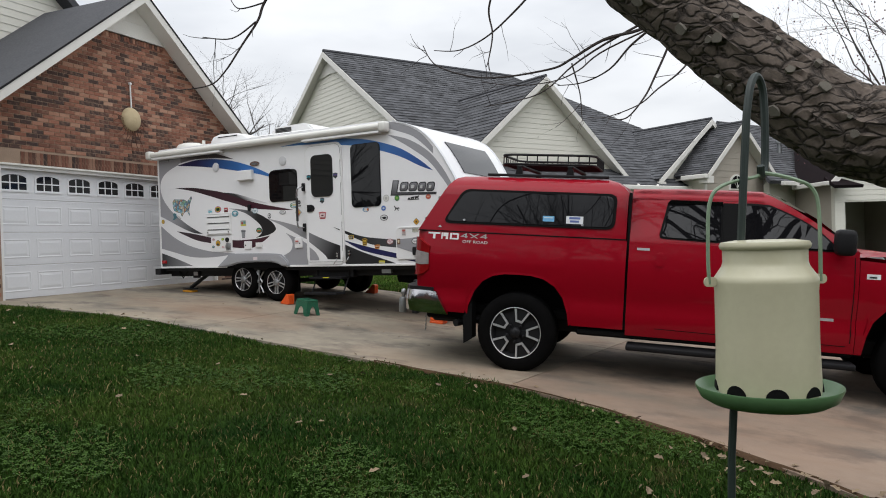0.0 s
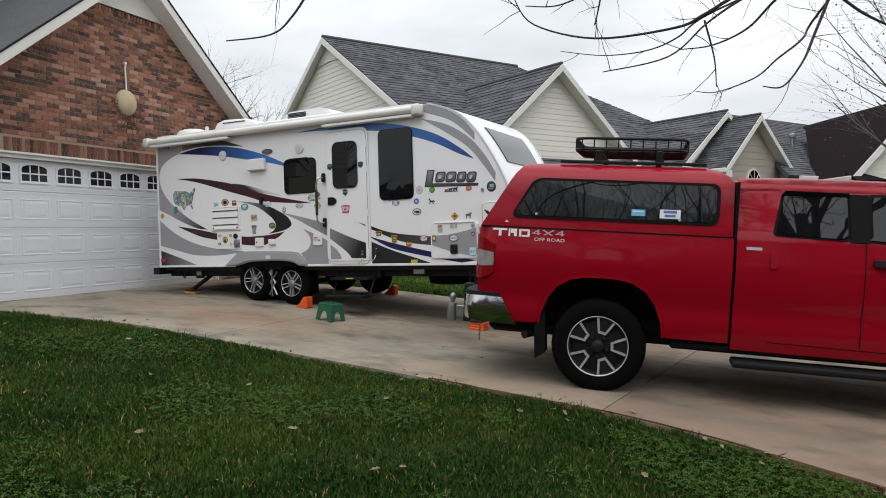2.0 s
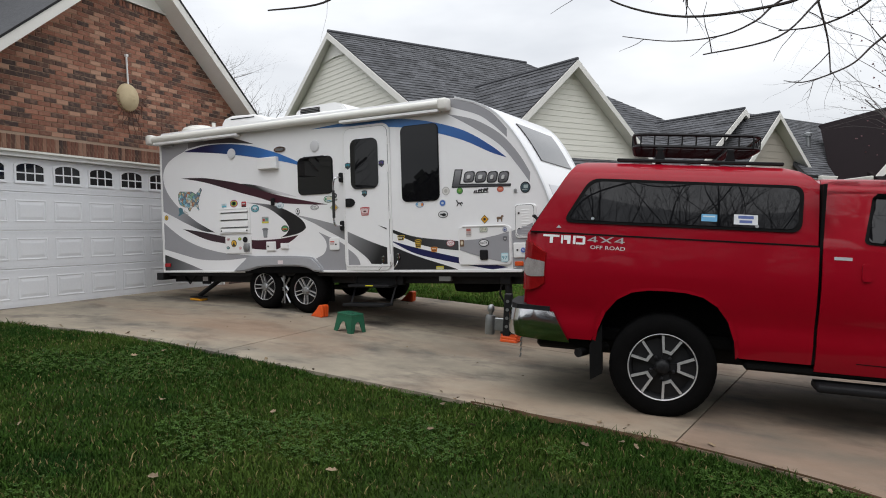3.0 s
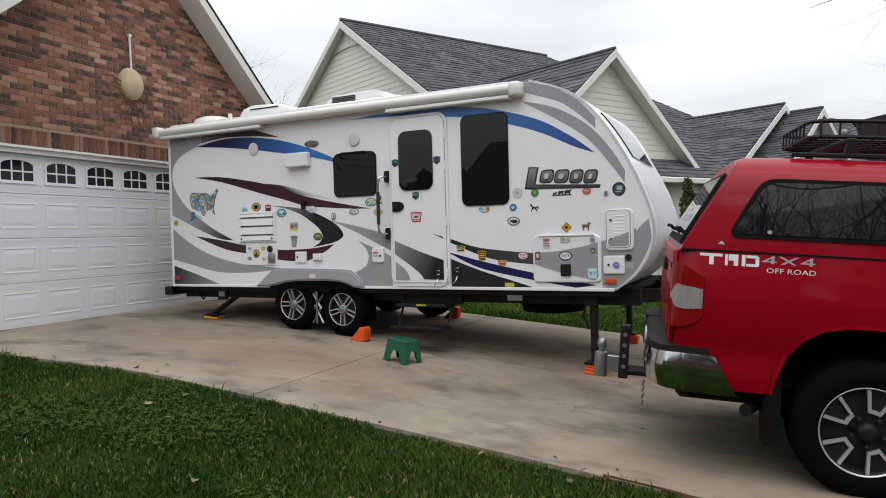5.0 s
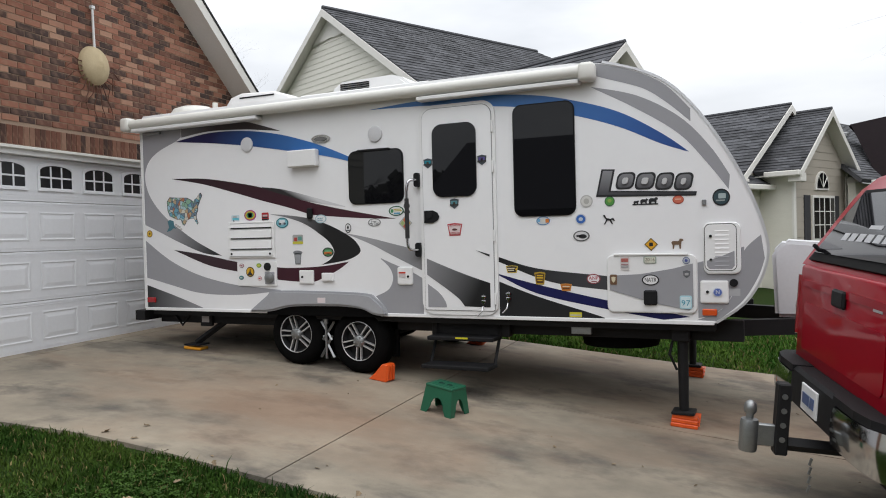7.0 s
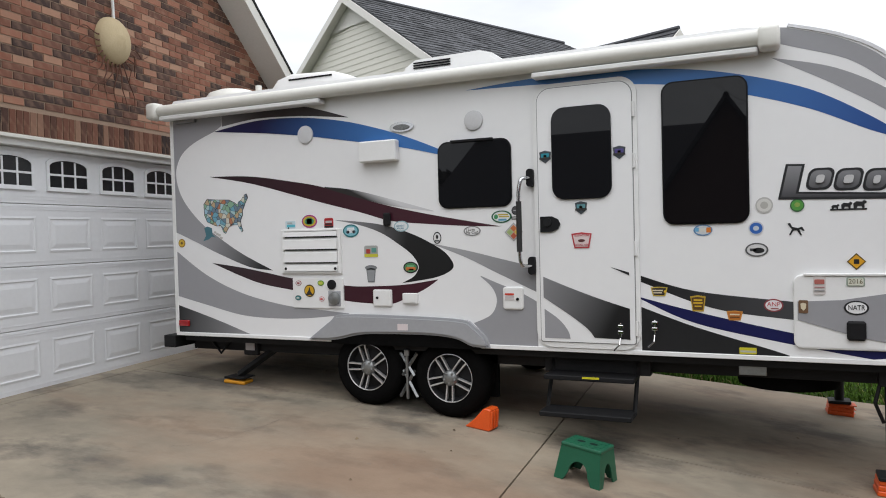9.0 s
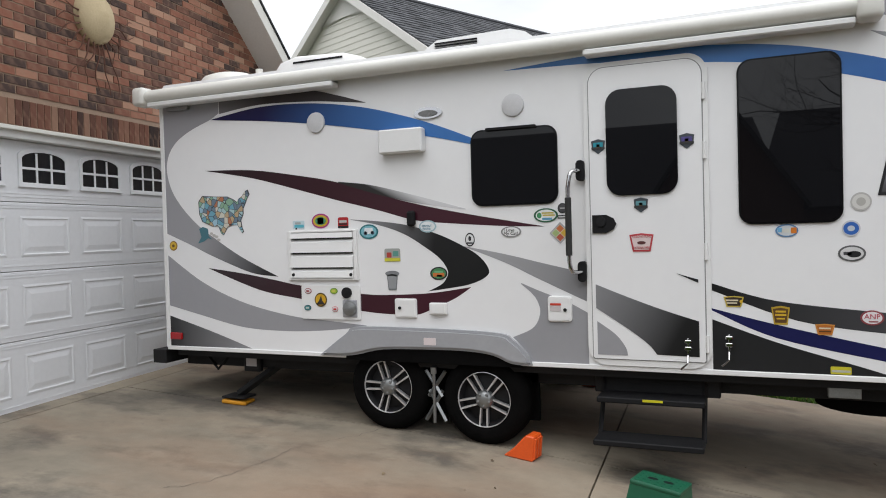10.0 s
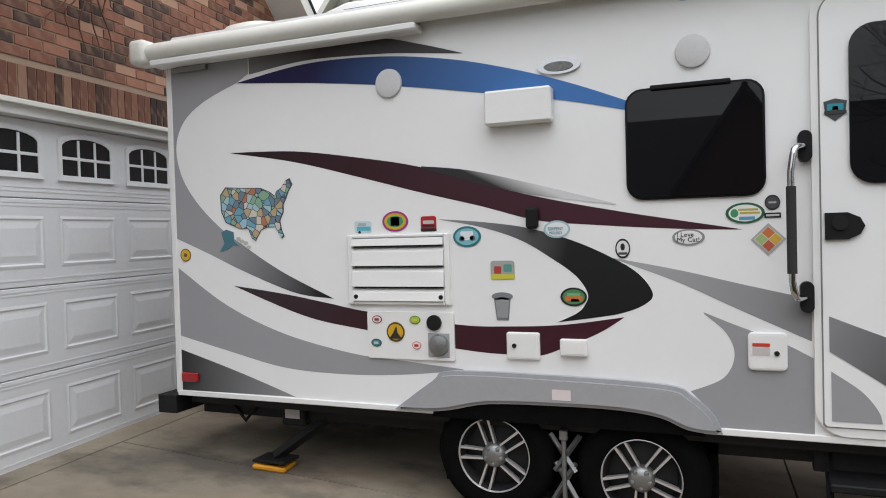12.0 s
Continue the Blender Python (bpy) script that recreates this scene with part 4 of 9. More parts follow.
on_side("stripe", [(2.205, 1.0), (2.45, 1.012), (2.70, 1.055), (2.852, 1.095), (2.852, 0.76), (2.82, 0.728), (2.52, 0.79), (2.205, 0.885)], M_grey_film, 8, "grey panel", cargo)
bm = B()
box(bm, 2.475, 2.58, SIDE - 0.05, SIDE - 0.02, 0.765, 0.885, 0.012)
part("cargo_latch", bm, M_black_plastic, cargo, "black cargo latch")
bm = B()
box(bm, 2.24, 2.82, SIDE - 0.034, SIDE - 0.015, 1.16, 1.178, 0.004)
part("hinge", bm, M_white_plastic, cargo)
bm = B()
box(bm, -0.93, -0.598, SIDE - 0.075, SIDE, 2.062, 2.228, 0.01)
part("range_hood_vent", bm, M_white_plastic, trailer, "white range hood vent cover")
for x, z in ((-1.472, 2.335), (0.034, 2.325)):
    bm = B()
    lathe(bm, [(0.0, 0), (0.076, 0), (0.073, 0.014), (0.060, 0.018), (0.03, 0.020), (0.0, 0.021)], 24, pose(x, SIDE, z, 90), cap=False)
    part("speaker", bm, surf("pale_grey_speaker", (0.62, 0.62, 0.63), (0.52, 0.52, 0.53), 90, 0.6, bump=0.3, bscale=300), trailer, "round pale grey outdoor speaker", smooth=True)
bm = B()
slab(bm, ellipse(-0.57, 2.326, 0.105, 0.040), SIDE, SIDE - 0.014)
lamp = part("porch_light", bm, M_chrome, trailer, "oval chrome porch light")
bm = B()
slab(bm, ellipse(-0.57, 2.322, 0.070, 0.022), SIDE - 0.013, SIDE - 0.022)
part("lens", bm, surf("ribbed_lens", (0.10, 0.10, 0.10), (0.3, 0.3, 0.3), 60, 0.1), lamp)
bm = B()
box(bm, -2.905, -2.785, SIDE - 0.02, SIDE, 0.700, 0.755, 0.006)
part("side_marker", bm, surf("red_lens", (0.35, 0.012, 0.015), (0.28, 0.01, 0.012), 20, 0.15), trailer, "red side marker")
bm = B()
box(bm, 2.914, 3.022, SIDE - 0.02, SIDE, 0.688, 0.742, 0.008)
part("side_marker", bm, surf("amber_lens", (0.62, 0.09, 0.02), (0.5, 0.07, 0.02), 20, 0.15), trailer, "amber side marker")
bm = B()
slab(bm, ellipse(3.145, 0.945, 0.030, 0.030, 14), SIDE, SIDE - 0.02)
part("socket", bm, M_black_plastic, trailer, "black round socket")
on_side("outline_badge", round_rect(3.10, 3.19, 0.845, 0.90, 0.004), film_of((0.42, 0.42, 0.43)), 3)
bm = B()
box(bm, -0.745, -0.685, SIDE - 0.04, SIDE, 1.555, 1.66, 0.012)
part("bracket", bm, M_black_plastic, trailer, "black awning arm catch")
bm = B()
box(bm, 2.925, 2.957, SIDE - 0.022, SIDE, 1.545, 1.59, 0.006)
part("bracket", bm, M_galv, trailer)

# awning roll along the top edge
AY, AZ = SIDE - 0.075, 2.655
bm = B()
tube(bm, [(-3.02, AY, AZ), (2.02, AY, AZ + 0.012)], 0.052, 16)
awning = part("awning", bm, M_cream_plastic, trailer, "rolled-up awning in a white tube", smooth=True)
bm = B()
box(bm, -2.98, 2.0, SIDE - 0.03, SIDE + 0.005, AZ + 0.02, AZ + 0.065, 0.006)
part("awning_rail", bm, M_white_plastic, awning)
for x0, x1 in ((-3.11, -2.99), (2.0, 2.13)):
    bm = B()
    box(bm, x0, x1, AY - 0.070, SIDE + 0.003, AZ - 0.075, AZ + 0.075, 0.03, seg=2)
    part("end_cap", bm, M_cream_plastic, awning, "aged white end cap", smooth=50)
for x0, x1 in ((-2.98, -1.27), (0.52, 2.0)):
    bm = B()
    box(bm, x0, x1, AY - 0.035, SIDE - 0.002, AZ - 0.088, AZ - 0.050, 0.008)
    part("awning_arm", bm, M_white_plastic, awning, "white folded awning arm")
bm = B()
tube(bm, [(-3.16, AY, AZ), (-3.10, AY, AZ)], [0.006, 0.018], 8)
part("end_pin", bm, M_cream_plastic, awning)
bm = B()
box(bm, -2.86, -2.64, SIDE - 0.03, SIDE, 2.535, 2.565, 0.003)
part("awning_bracket", bm, M_galv, awning)

# roof gear
bm = B()
slab(bm, [(-1.30, 2.75), (0.30, 2.75), (0.27, 2.88), (0.0, 2.94), (-0.13, 3.04), (-0.25, 3.075), (-0.87, 3.06), (-0.97, 3.00), (-1.01, 2.92), (-1.30, 2.88)], -0.36, 0.36)
bmesh.ops.bevel(bm, geom=[e for e in bm.edges if e.calc_face_angle(0) > 1.2], offset=0.03, segments=2, affect="EDGES")
ac = part("air_conditioner", bm, M_white_plastic, trailer, "white rooftop air conditioner", smooth=50)
for i in range(5):
    bm = B()
    box(bm, -0.87, -0.51, -0.375, -0.355, 2.93 + 0.022 * i, 2.94 + 0.022 * i)
    part("grille_slot", bm, M_black_plastic, ac)
bm = B()
slab(bm, [(-2.30, 2.75), (-1.36, 2.75), (-1.36, 2.90), (-1.46, 2.96), (-1.62, 3.01), (-2.08, 3.03), (-2.24, 2.99), (-2.30, 2.92)], -0.55, 0.05)
bmesh.ops.bevel(bm, geom=[e for e in bm.edges if e.calc_face_angle(0) > 1.0], offset=0.02, segments=1, affect="EDGES")
part("roof_vent", bm, M_white_plastic, trailer, "white roof vent cover", smooth=50)
bm = B()
box(bm, -2.10, -1.62, -0.556, -0.548, 2.965, 2.980)
part("vent_slot", bm, M_black_plastic, trailer)
bm = B()
box(bm, -1.18, 0.36, -0.70, 0.10, 2.765, 2.885, 0.02)
panel_ob = part("solar_panel", bm, M_white_plastic, trailer, "low white-framed panel on the roof")
for x0, x1 in ((-0.98, -0.60), (-0.50, -0.20), (-0.12, 0.30)):
    bm = B()
    box(bm, x0, x1, -0.704, -0.697, 2.848, 2.860)
    part("slot", bm, M_black_plastic, panel_ob)
bm = B()
lathe(bm, [(0.27, 0), (0.27, 0.07), (0.24, 0.11), (0.16, 0.14), (0.07, 0.152), (0.001, 0.155)], 24, pose(-2.60, -0.72, 2.75), cap=False)
part("antenna_dome", bm, M_cream_plastic, trailer, "cream antenna dome", smooth=True)
bm = B()
tube(bm, [(-2.40, -0.62, 2.74), (-2.40, -0.62, 2.94)], 0.03, 12)
part("vent_pipe", bm, M_cream_plastic, trailer, smooth=True)

# chassis, bumper, jacks, steps
for y in (-0.95, 0.95):
    bm = B()
    box(bm, -2.95, 3.2, y - 0.04, y + 0.04, 0.46, 0.63, 0.004)
    part("chassis_rail", bm, M_black_steel, trailer)
bm = B()
box(bm, -2.90, 3.0, -1.15, 1.15, 0.56, 0.63)
part("underbelly", bm, M_black_steel, trailer, "black underside")
bm = B()
box(bm, -3.10, -2.96, -1.22, 1.22, 0.50, 0.61, 0.004)
part("bumper", bm, M_black_steel, trailer, "black square-tube rear bumper")
bm = B()
tube(bm, [(-2.78, -1.0, 0.60), (-2.62, -1.0, 0.43), (-2.46, -1.0, 0.60)], 0.012, 6)
part("tow_loop", bm, M_black_steel, trailer)
for x in (-2.15, -0.55, 0.35, 1.6):
    bm = B()
    box(bm, x - 0.03, x + 0.03, -0.95, 0.95, 0.50, 0.58)
    part("crossmember", bm, M_black_steel, trailer)
bm = B()
lathe(bm, [(0.0, 0), (0.20, 0), (0.33, 0.02), (0.35, 0.10), (0.33, 0.19), (0.2, 0.21), (0.0, 0.21)], 28, pose(2.15, -0.55, 0.33), cap=False)
part("spare_tyre", bm, M_rubber, trailer, "spare tyre slung under the floor", smooth=True)
bm = B()
box(bm, 1.85, 2.02, -1.14, -1.10, 0.50, 0.58, 0.004)
part("bracket", bm, M_galv, trailer)
for s in (-1, 1):
    bm = B()
    slab(bm, [(2.6, 0.98 * s), (4.55, 0.06 * s), (4.55, -0.03 * s), (2.6, 0.86 * s)], 0.47, 0.60, "z")
    part("tongue_beam", bm, M_black_steel, trailer)
bm = B()
box(bm, 4.50, 4.85, -0.09, 0.09, 0.50, 0.63, 0.02)
part("coupler", bm, M_black_steel, trailer)
bm = B()
tube(bm, [(4.35, 0, -0.62), (4.35, 0, 0.95)], 0.035, 12)
part("tongue_jack", bm, M_black_steel, trailer)
bm = B()
slab(bm, [(3.42, 0.60), (4.12, 0.60), (4.16, 0.95), (4.05, 1.20), (3.50, 1.25), (3.40, 1.15)], -0.42, 0.42)
bmesh.ops.bevel(bm, geom=[e for e in bm.edges if e.calc_face_angle(0) > 0.6], offset=0.03, segments=2, affect="EDGES")
part("propane_cover", bm, surf("silver_plastic", (0.62, 0.62, 0.63), (0.56, 0.56, 0.57), 4, 0.4), trailer, "pale grey gas bottle cover", smooth=50)


def level(x):
    """Ground height in the trailer's frame."""
    return ground_z(x - 8.2) - 0.55 + 0.012


for x_j, y in ((2.74, -1.02), (2.58, 1.08)):
    bm = B()
    g = level(x_j)
    tube(bm, [(x_j, y, g + 0.125), (x_j, y, 0.58)], [0.038, 0.046], 12)
    jack = part("stabiliser_jack", bm, M_black_steel, trailer, "black drop-leg stabiliser jack", smooth=True)
    bm = B()
    box(bm, x_j - 0.09, x_j + 0.09, y - 0.09, y + 0.09, g + 0.105, g + 0.13, 0.005)
    part("foot", bm, M_black_steel, jack)
    bm = B()
    tube(bm, [(x_j - 0.06, y - 0.03, 0.52), (x_j - 0.10, y - 0.04, 0.35), (x_j - 0.05, y, 0.22)], 0.012, 6)
    part("brace", bm, M_black_steel, jack)
    bm = B()
    box(bm, x_j - 0.08, x_j + 0.06, y - 0.075, y + 0.03, 0.46, 0.60, 0.01)
    part("jack_head", bm, M_black_steel, jack)
for y in (-0.95, 0.95):
    bm = B()
    g = level(-2.49)
    tube(bm, [(-2.02, y, 0.50), (-2.36, y - 0.12, g + 0.06)], 0.034, 4)
    jack = part("rear_jack", bm, M_black_steel, trailer, "black folding rear stabiliser")
    bm = B()
    box(bm, -2.47, -2.25, y - 0.20, y - 0.04, g + 0.04, g + 0.055, 0.003)
    part("foot", bm, M_black_steel, jack)
    bm = B()
    box(bm, -2.34, -2.18, y - 0.08, y - 0.03, 0.43, 0.56, 0.01)
    hd = part("jack_head", bm, M_black_steel, jack)
    bm = B()
    box(bm, -2.31, -2.21, y - 0.084, y - 0.078, 0.475, 0.54)
    part("label_plate", bm, film_of((0.45, 0.42, 0.42)), hd)
# folding steps under the door
bm = B()
box(bm, 0.55, 1.19, -1.27, -1.03, 0.42, 0.455, 0.006)
steps = part("step_tread", bm, M_black_plastic, trailer, "black ribbed folding step")
bm = B()
box(bm, 0.83, 0.95, -1.272, -1.265, 0.438, 0.452)
part("label", bm, film_of((0.6, 0.55, 0.02)), steps, "yellow step label")
bm = B()
box(bm, 0.55, 1.19, -1.40, -1.17, 0.185, 0.22, 0.006)
part("step_tread", bm, M_black_plastic, trailer, "black ribbed folding step")
for x in (0.56, 1.18):
    bm = B()
    tube(bm, [(x, -1.05, 0.58), (x, -1.08, 0.44), (x, -1.22, 0.20)], 0.015, 4)
    part("step_arm", bm, M_black_steel, trailer)
bm = B()
box(bm, 0.50, 1.27, -1.06, -0.98, 0.44, 0.60, 0.006)
part("step_frame", bm, M_black_steel, trailer)


def road_wheel(parent, x, y, z, radius, width, rim, side, spokes, style, spin=0.5):
    """Tyre, rim and spokes of one wheel; side -1 faces the lawn."""
    turn = pose(x, y, z, 90) if side < 0 else pose(x, y, z, -90)
    bm = B()
    w, R, r = width, radius, rim
    lathe(bm, [(r, 0.0), (r + 0.012, 0.006), (R - 0.055, 0.012), (R - 0.02, -0.012), (R, -0.045), (R, -w + 0.045), (R - 0.02, -w + 0.012), (R - 0.055, -w), (r, -w + 0.01), (r, 0.0)], 48, turn, cap=False)
    wheel = part("wheel", bm, M_rubber, parent, "black rubber tyre on an alloy wheel", smooth=50)
    # tread blocks
    bm = B()
    n = 44
    for k in range(n):
        a0, a1 = 2 * math.pi * k / n, 2 * math.pi * (k + 0.62) / n
        for j, (d0, d1) in enumerate(((-0.048, -w * 0.35), (-w * 0.38, -w * 0.62), (-w * 0.65, -w + 0.048))):
            sh = 0.35 * j / n * 6.28
            quad(bm, *[tuple(turn @ Vector(((R + 0.002) * math.cos(a + sh), (R + 0.002) * math.sin(a + sh), d))) for a, d in ((a0, d0), (a1, d0), (a1, d1), (a0, d1))])
    part("tread", bm, M_rubber, wheel, kind="stuff")
    bm = B()
    lathe(bm, [(r * 0.30, -0.035), (r * 0.86, -0.055), (r * 0.93, -0.012), (r * 1.0, 0.004), (r * 0.99, -0.02), (r * 0.90, -0.09), (r * 0.2, -0.09)], 40, turn)
    part("rim_well", bm, M_dark_alloy, wheel, "black wheel well", smooth=50)
    bm = B()
    lathe(bm, [(r * 0.975, -0.004), (r * 1.005, 0.004), (r * 1.01, 0.009), (r * 0.995, 0.010), (r * 0.972, 0.002)], 48, turn, cap=False)
    part("rim_lip", bm, M_silver, wheel, "machined rim lip", smooth=True)
    for k in range(spokes):
        base = 2 * math.pi * (k + spin) / spokes
        if style == "trailer":
            for s in (-1, 1):
                bm = B()
                p = []
                for rad, off, half in ((r * 0.30, 0.40 * s, 0.0050), (r * 0.97, 0.150 * s, 0.0062)):
                    for e in (-1, 1):
                        p.append((rad * math.cos(base + off) - e * half * math.sin(base + off), rad * math.sin(base + off) + e * half * math.cos(base + off)))
                slab(bm, [p[0], p[2], p[3], p[1]], -0.03, 0.0, "z", turn)
                part("spoke", bm, M_silver, wheel)
        else:
            base = 2 * math.pi * (k + 0.04) / spokes
            bm = B()
            def polar(q, a):
                return (r * q * math.cos(base + a), r * q * math.sin(base + a))
            for e in (-1, 1):
                slab(bm, [polar(0.46, e * 0.30), polar(0.95, e * 0.335), polar(0.95, e * 0.255), polar(0.50, e * 0.17)], -0.02, 0.003, "z", turn)
            slab(bm, [polar(0.44, -0.30), polar(0.52, -0.27), polar(0.515, 0.0), polar(0.52, 0.27), polar(0.44, 0.30), polar(0.43, 0.0)], -0.02, 0.002, "z", turn)
            part("spoke", bm, M_silver, wheel, "machined silver spoke face")
            bm = B()
            o = [(r * q * math.cos(base + a), r * q * math.sin(base + a)) for q, a in ((0.2, -0.5), (0.62, -0.2), (0.95, -0.24), (0.95, 0.24), (0.62, 0.2), (0.2, 0.5))]
            slab(bm, o, -0.045, -0.012, "z", turn)
            part("spoke_back", bm, M_dark_alloy, wheel)
    bm = B()
    c = r * (0.30 if style == "trailer" else 0.20)
    lathe(bm, [(c * 1.15, -0.03), (c * 1.1, 0.004), (c * 0.75, 0.022), (c * 0.3, 0.026), (0.001, 0.027)], 24, turn, cap=False)
    part("hub_cap", bm, M_galv if style == "trailer" else M_dark_alloy, wheel, "round hub cap", smooth=50)
    for k in range(5):
        a = 2 * math.pi * (k + 0.75) / 5
        rr = r * (0.22 if style == "trailer" else 0.34)
        bm = B()
        lathe(bm, [(0.013, -0.02), (0.013, 0.02), (0.008, 0.026), (0.001, 0.027)], 8, turn @ pose(rr * math.cos(a), rr * math.sin(a), 0), cap=False)
        part("lug_nut", bm, M_galv if style == "trailer" else M_dark_alloy, wheel)
    return wheel


for x in (-0.965, -0.235):
    road_wheel(trailer, x, -1.16, level(x) + 0.315, 0.315, 0.20, 0.188, -1, 5, "trailer", 0.5 if x < -0.5 else 0.7)
    road_wheel(trailer, x, 1.16, level(x) + 0.315, 0.315, 0.20, 0.188, 1, 5, "trailer")
bm = B()
tube(bm, [(-0.965, -1.0, 0.42), (-0.965, 1.0, 0.42)], 0.035, 8)
tube(bm, [(-0.235, -1.0, 0.36), (-0.235, 1.0, 0.36)], 0.035, 8)
part("axles", bm, M_black_steel, trailer, kind="stuff")
# scissor chock clamped between the tyres
chock = thing("scissor_chock", pose(-8.2 - 0.60, 10.28 - 1.12, 0.55 + 0.38), "galvanised scissor chock clamped between the trailer tyres", "wheel chock")
for a, b in (((-0.075, 0.16), (0.05, -0.02)), ((0.075, 0.16), (-0.05, -0.02)), ((0.05, 0.02), (-0.075, -0.19)), ((-0.05, 0.02), (0.075, -0.19))):
    bm = B()
    tube(bm, [(a[0], -0.02, a[1]), (b[0], -0.03, b[1])], 0.014, 4)
    part("arm", bm, M_galv, chock)
bm = B()
tube(bm, [(0, -0.05, -0.20), (0, -0.05, 0.17)], 0.012, 8)
part("threaded_rod", bm, M_galv, chock)
bm = B()
box(bm, -0.02, 0.02, -0.065, -0.035, 0.14, 0.19, 0.004)
part("nut", bm, M_galv, chock)


# ---- stickers and lettering on the trailer ----
def lettering(name, words, size, m, material, parent, depth=0.0006, label="", wide=None):
    """Words in the built-in font as a mesh; m: x along the words, y up, z towards the reader."""
    cu = bpy.data.curves.new(name, "FONT")
    cu.body, cu.size, cu.extrude, cu.align_x, cu.align_y = words, size, depth, "CENTER", "CENTER"
    cu.resolution_u = 2
    tmp = bpy.data.objects.new("tmp", cu)
    me = bpy.data.meshes.new_from_object(tmp)
    bpy.data.objects.remove(tmp)
    co = np.empty(3 * len(me.vertices))
    me.vertices.foreach_get("co", co)
    w = co[0::3].max() - co[0::3].min()
    me.transform(m @ Matrix.Diagonal(((wide / w if wide else 1.0), 1, 1, 1)))
    me.name = name
    me.materials.append(material)
    ob = new(name, me)
    ob.parent = parent
    return tagged(ob, label)


def side_words(words, x, z, size, colour, parent, layer, wide=None):
    return lettering("lettering", words, size, pose(x, SIDE - (0.0035 * layer if layer >= 6 else 0.0052), z, 90), film_of(colour), parent, wide=wide)


def shape_of(kind, x, z, w, h):
    if kind == "oval":
        return ellipse(x, z, w / 2, h / 2, 22)
    if kind == "diamond":
        return [(x - w / 2, z), (x, z - h / 2), (x + w / 2, z), (x, z + h / 2)]
    if kind == "shield":
        return [(x - w / 2, z + h * 0.38), (x, z + h / 2), (x + w / 2, z + h * 0.38), (x + w * 0.42, z - h * 0.2), (x, z - h / 2), (x - w * 0.42, z - h * 0.2)]
    if kind == "bell":
        return [(x - w * 0.5, z + h * 0.42), (x, z + h * 0.5), (x + w * 0.5, z + h * 0.42), (x + w * 0.36, z - h * 0.5), (x - w * 0.36, z - h * 0.5)]
    return round_rect(x - w / 2, x + w / 2, z - h / 2, z + h / 2, min(w, h) * 0.15, 3)


def sticker(kind, x, z, w, h, label, rim, field=None, marks=(), layer=4, parent=None):
    """A printed sticker: rim colour, inner field, then marks (shape, dx, dz, w, h, colour) in parts of its size."""
    s = on_side("sticker", shape_of(kind, x, z, w, h), film_of(rim), layer, label, parent)
    if field:
        on_side("print", shape_of(kind, x, z, w * 0.84, h * 0.80), film_of(field), layer + 0.5, "", s)
    for k, dx, dz, mw, mh, c in marks:
        on_side("print", shape_of(k, x + dx * w, z + dz * h, mw * w, mh * h), film_of(c), layer + 1, "", s)
    return s


TEAL, SKY, GREEN, YEL, ORG, BRN, CRM = (0.02, 0.22, 0.26), (0.15, 0.40, 0.62), (0.05, 0.22, 0.05), (0.62, 0.40, 0.03), (0.60, 0.18, 0.02), (0.11, 0.05, 0.02), (0.65, 0.58, 0.42)
DGREY, NAVYC = (0.06, 0.06, 0.065), (0.02, 0.05, 0.25)
LOW = 5
sticker("rect", -1.651, 1.590, 0.102, 0.062, "white and sky-blue camper sticker", (0.55, 0.66, 0.70), None, (("rect", 0.05, -0.15, 0.8, 0.35, (0.1, 0.45, 0.55)), ("oval", -0.2, -0.45, 0.15, 0.25, BLACK), ("rect", -0.05, 0.2, 0.5, 0.25, (0.4, 0.42, 0.42))))
sticker("oval", -1.459, 1.614, 0.151, 0.108, "oval tie-dye rainbow sticker", (0.35, 0.03, 0.20), (0.55, 0.40, 0.03), (("oval", 0, 0, 0.62, 0.55, (0.06, 0.25, 0.12)), ("rect", 0, 0, 0.34, 0.42, (0.30, 0.12, 0.06)), ("rect", 0, 0.05, 0.14, 0.2, CRM)))
sticker("rect", -1.269, 1.595, 0.086, 0.080, "red off-road car sticker", (0.40, 0.015, 0.02), None, (("rect", 0, 0.12, 0.7, 0.22, (0.5, 0.5, 0.5)), ("rect", 0, -0.38, 1.0, 0.2, BLACK), ("rect", 0, -0.12, 0.8, 0.14, (0.02, 0.02, 0.02))))
sticker("oval", -1.060, 1.525, 0.150, 0.105, "teal oval waterfall sticker", (0.02, 0.16, 0.18), (0.20, 0.45, 0.52), (("rect", 0, 0.05, 0.45, 0.42, (0.7, 0.74, 0.76)), ("oval", -0.18, -0.1, 0.2, 0.25, (0.08, 0.1, 0.14)), ("oval", 0.2, -0.08, 0.2, 0.25, (0.08, 0.1, 0.14))))
s = sticker("oval", -0.599, 1.550, 0.130, 0.085, "pale oval sticker with blue lettering", (0.35, 0.50, 0.55), (0.74, 0.76, 0.76))
side_words("SERPENT", -0.605, 1.552, 0.022, (0.06, 0.22, 0.32), s, 4.8, 0.075)
side_words("MOUND", -0.605, 1.532, 0.020, (0.06, 0.22, 0.32), s, 4.8, 0.06)
sticker("rect", -0.877, 1.356, 0.123, 0.092, "camper van picture sticker", (0.35, 0.36, 0.34), None, (("rect", 0.0, -0.36, 1.0, 0.26, (0.55, 0.52, 0.05)), ("rect", -0.2, 0.0, 0.3, 0.4, (0.4, 0.05, 0.04)), ("rect", 0.22, 0.1, 0.35, 0.4, (0.10, 0.28, 0.24))))
sticker("bell", -0.882, 1.165, 0.085, 0.115, "grey hat-and-badge shaped sticker", (0.16, 0.17, 0.18), (0.28, 0.29, 0.30))
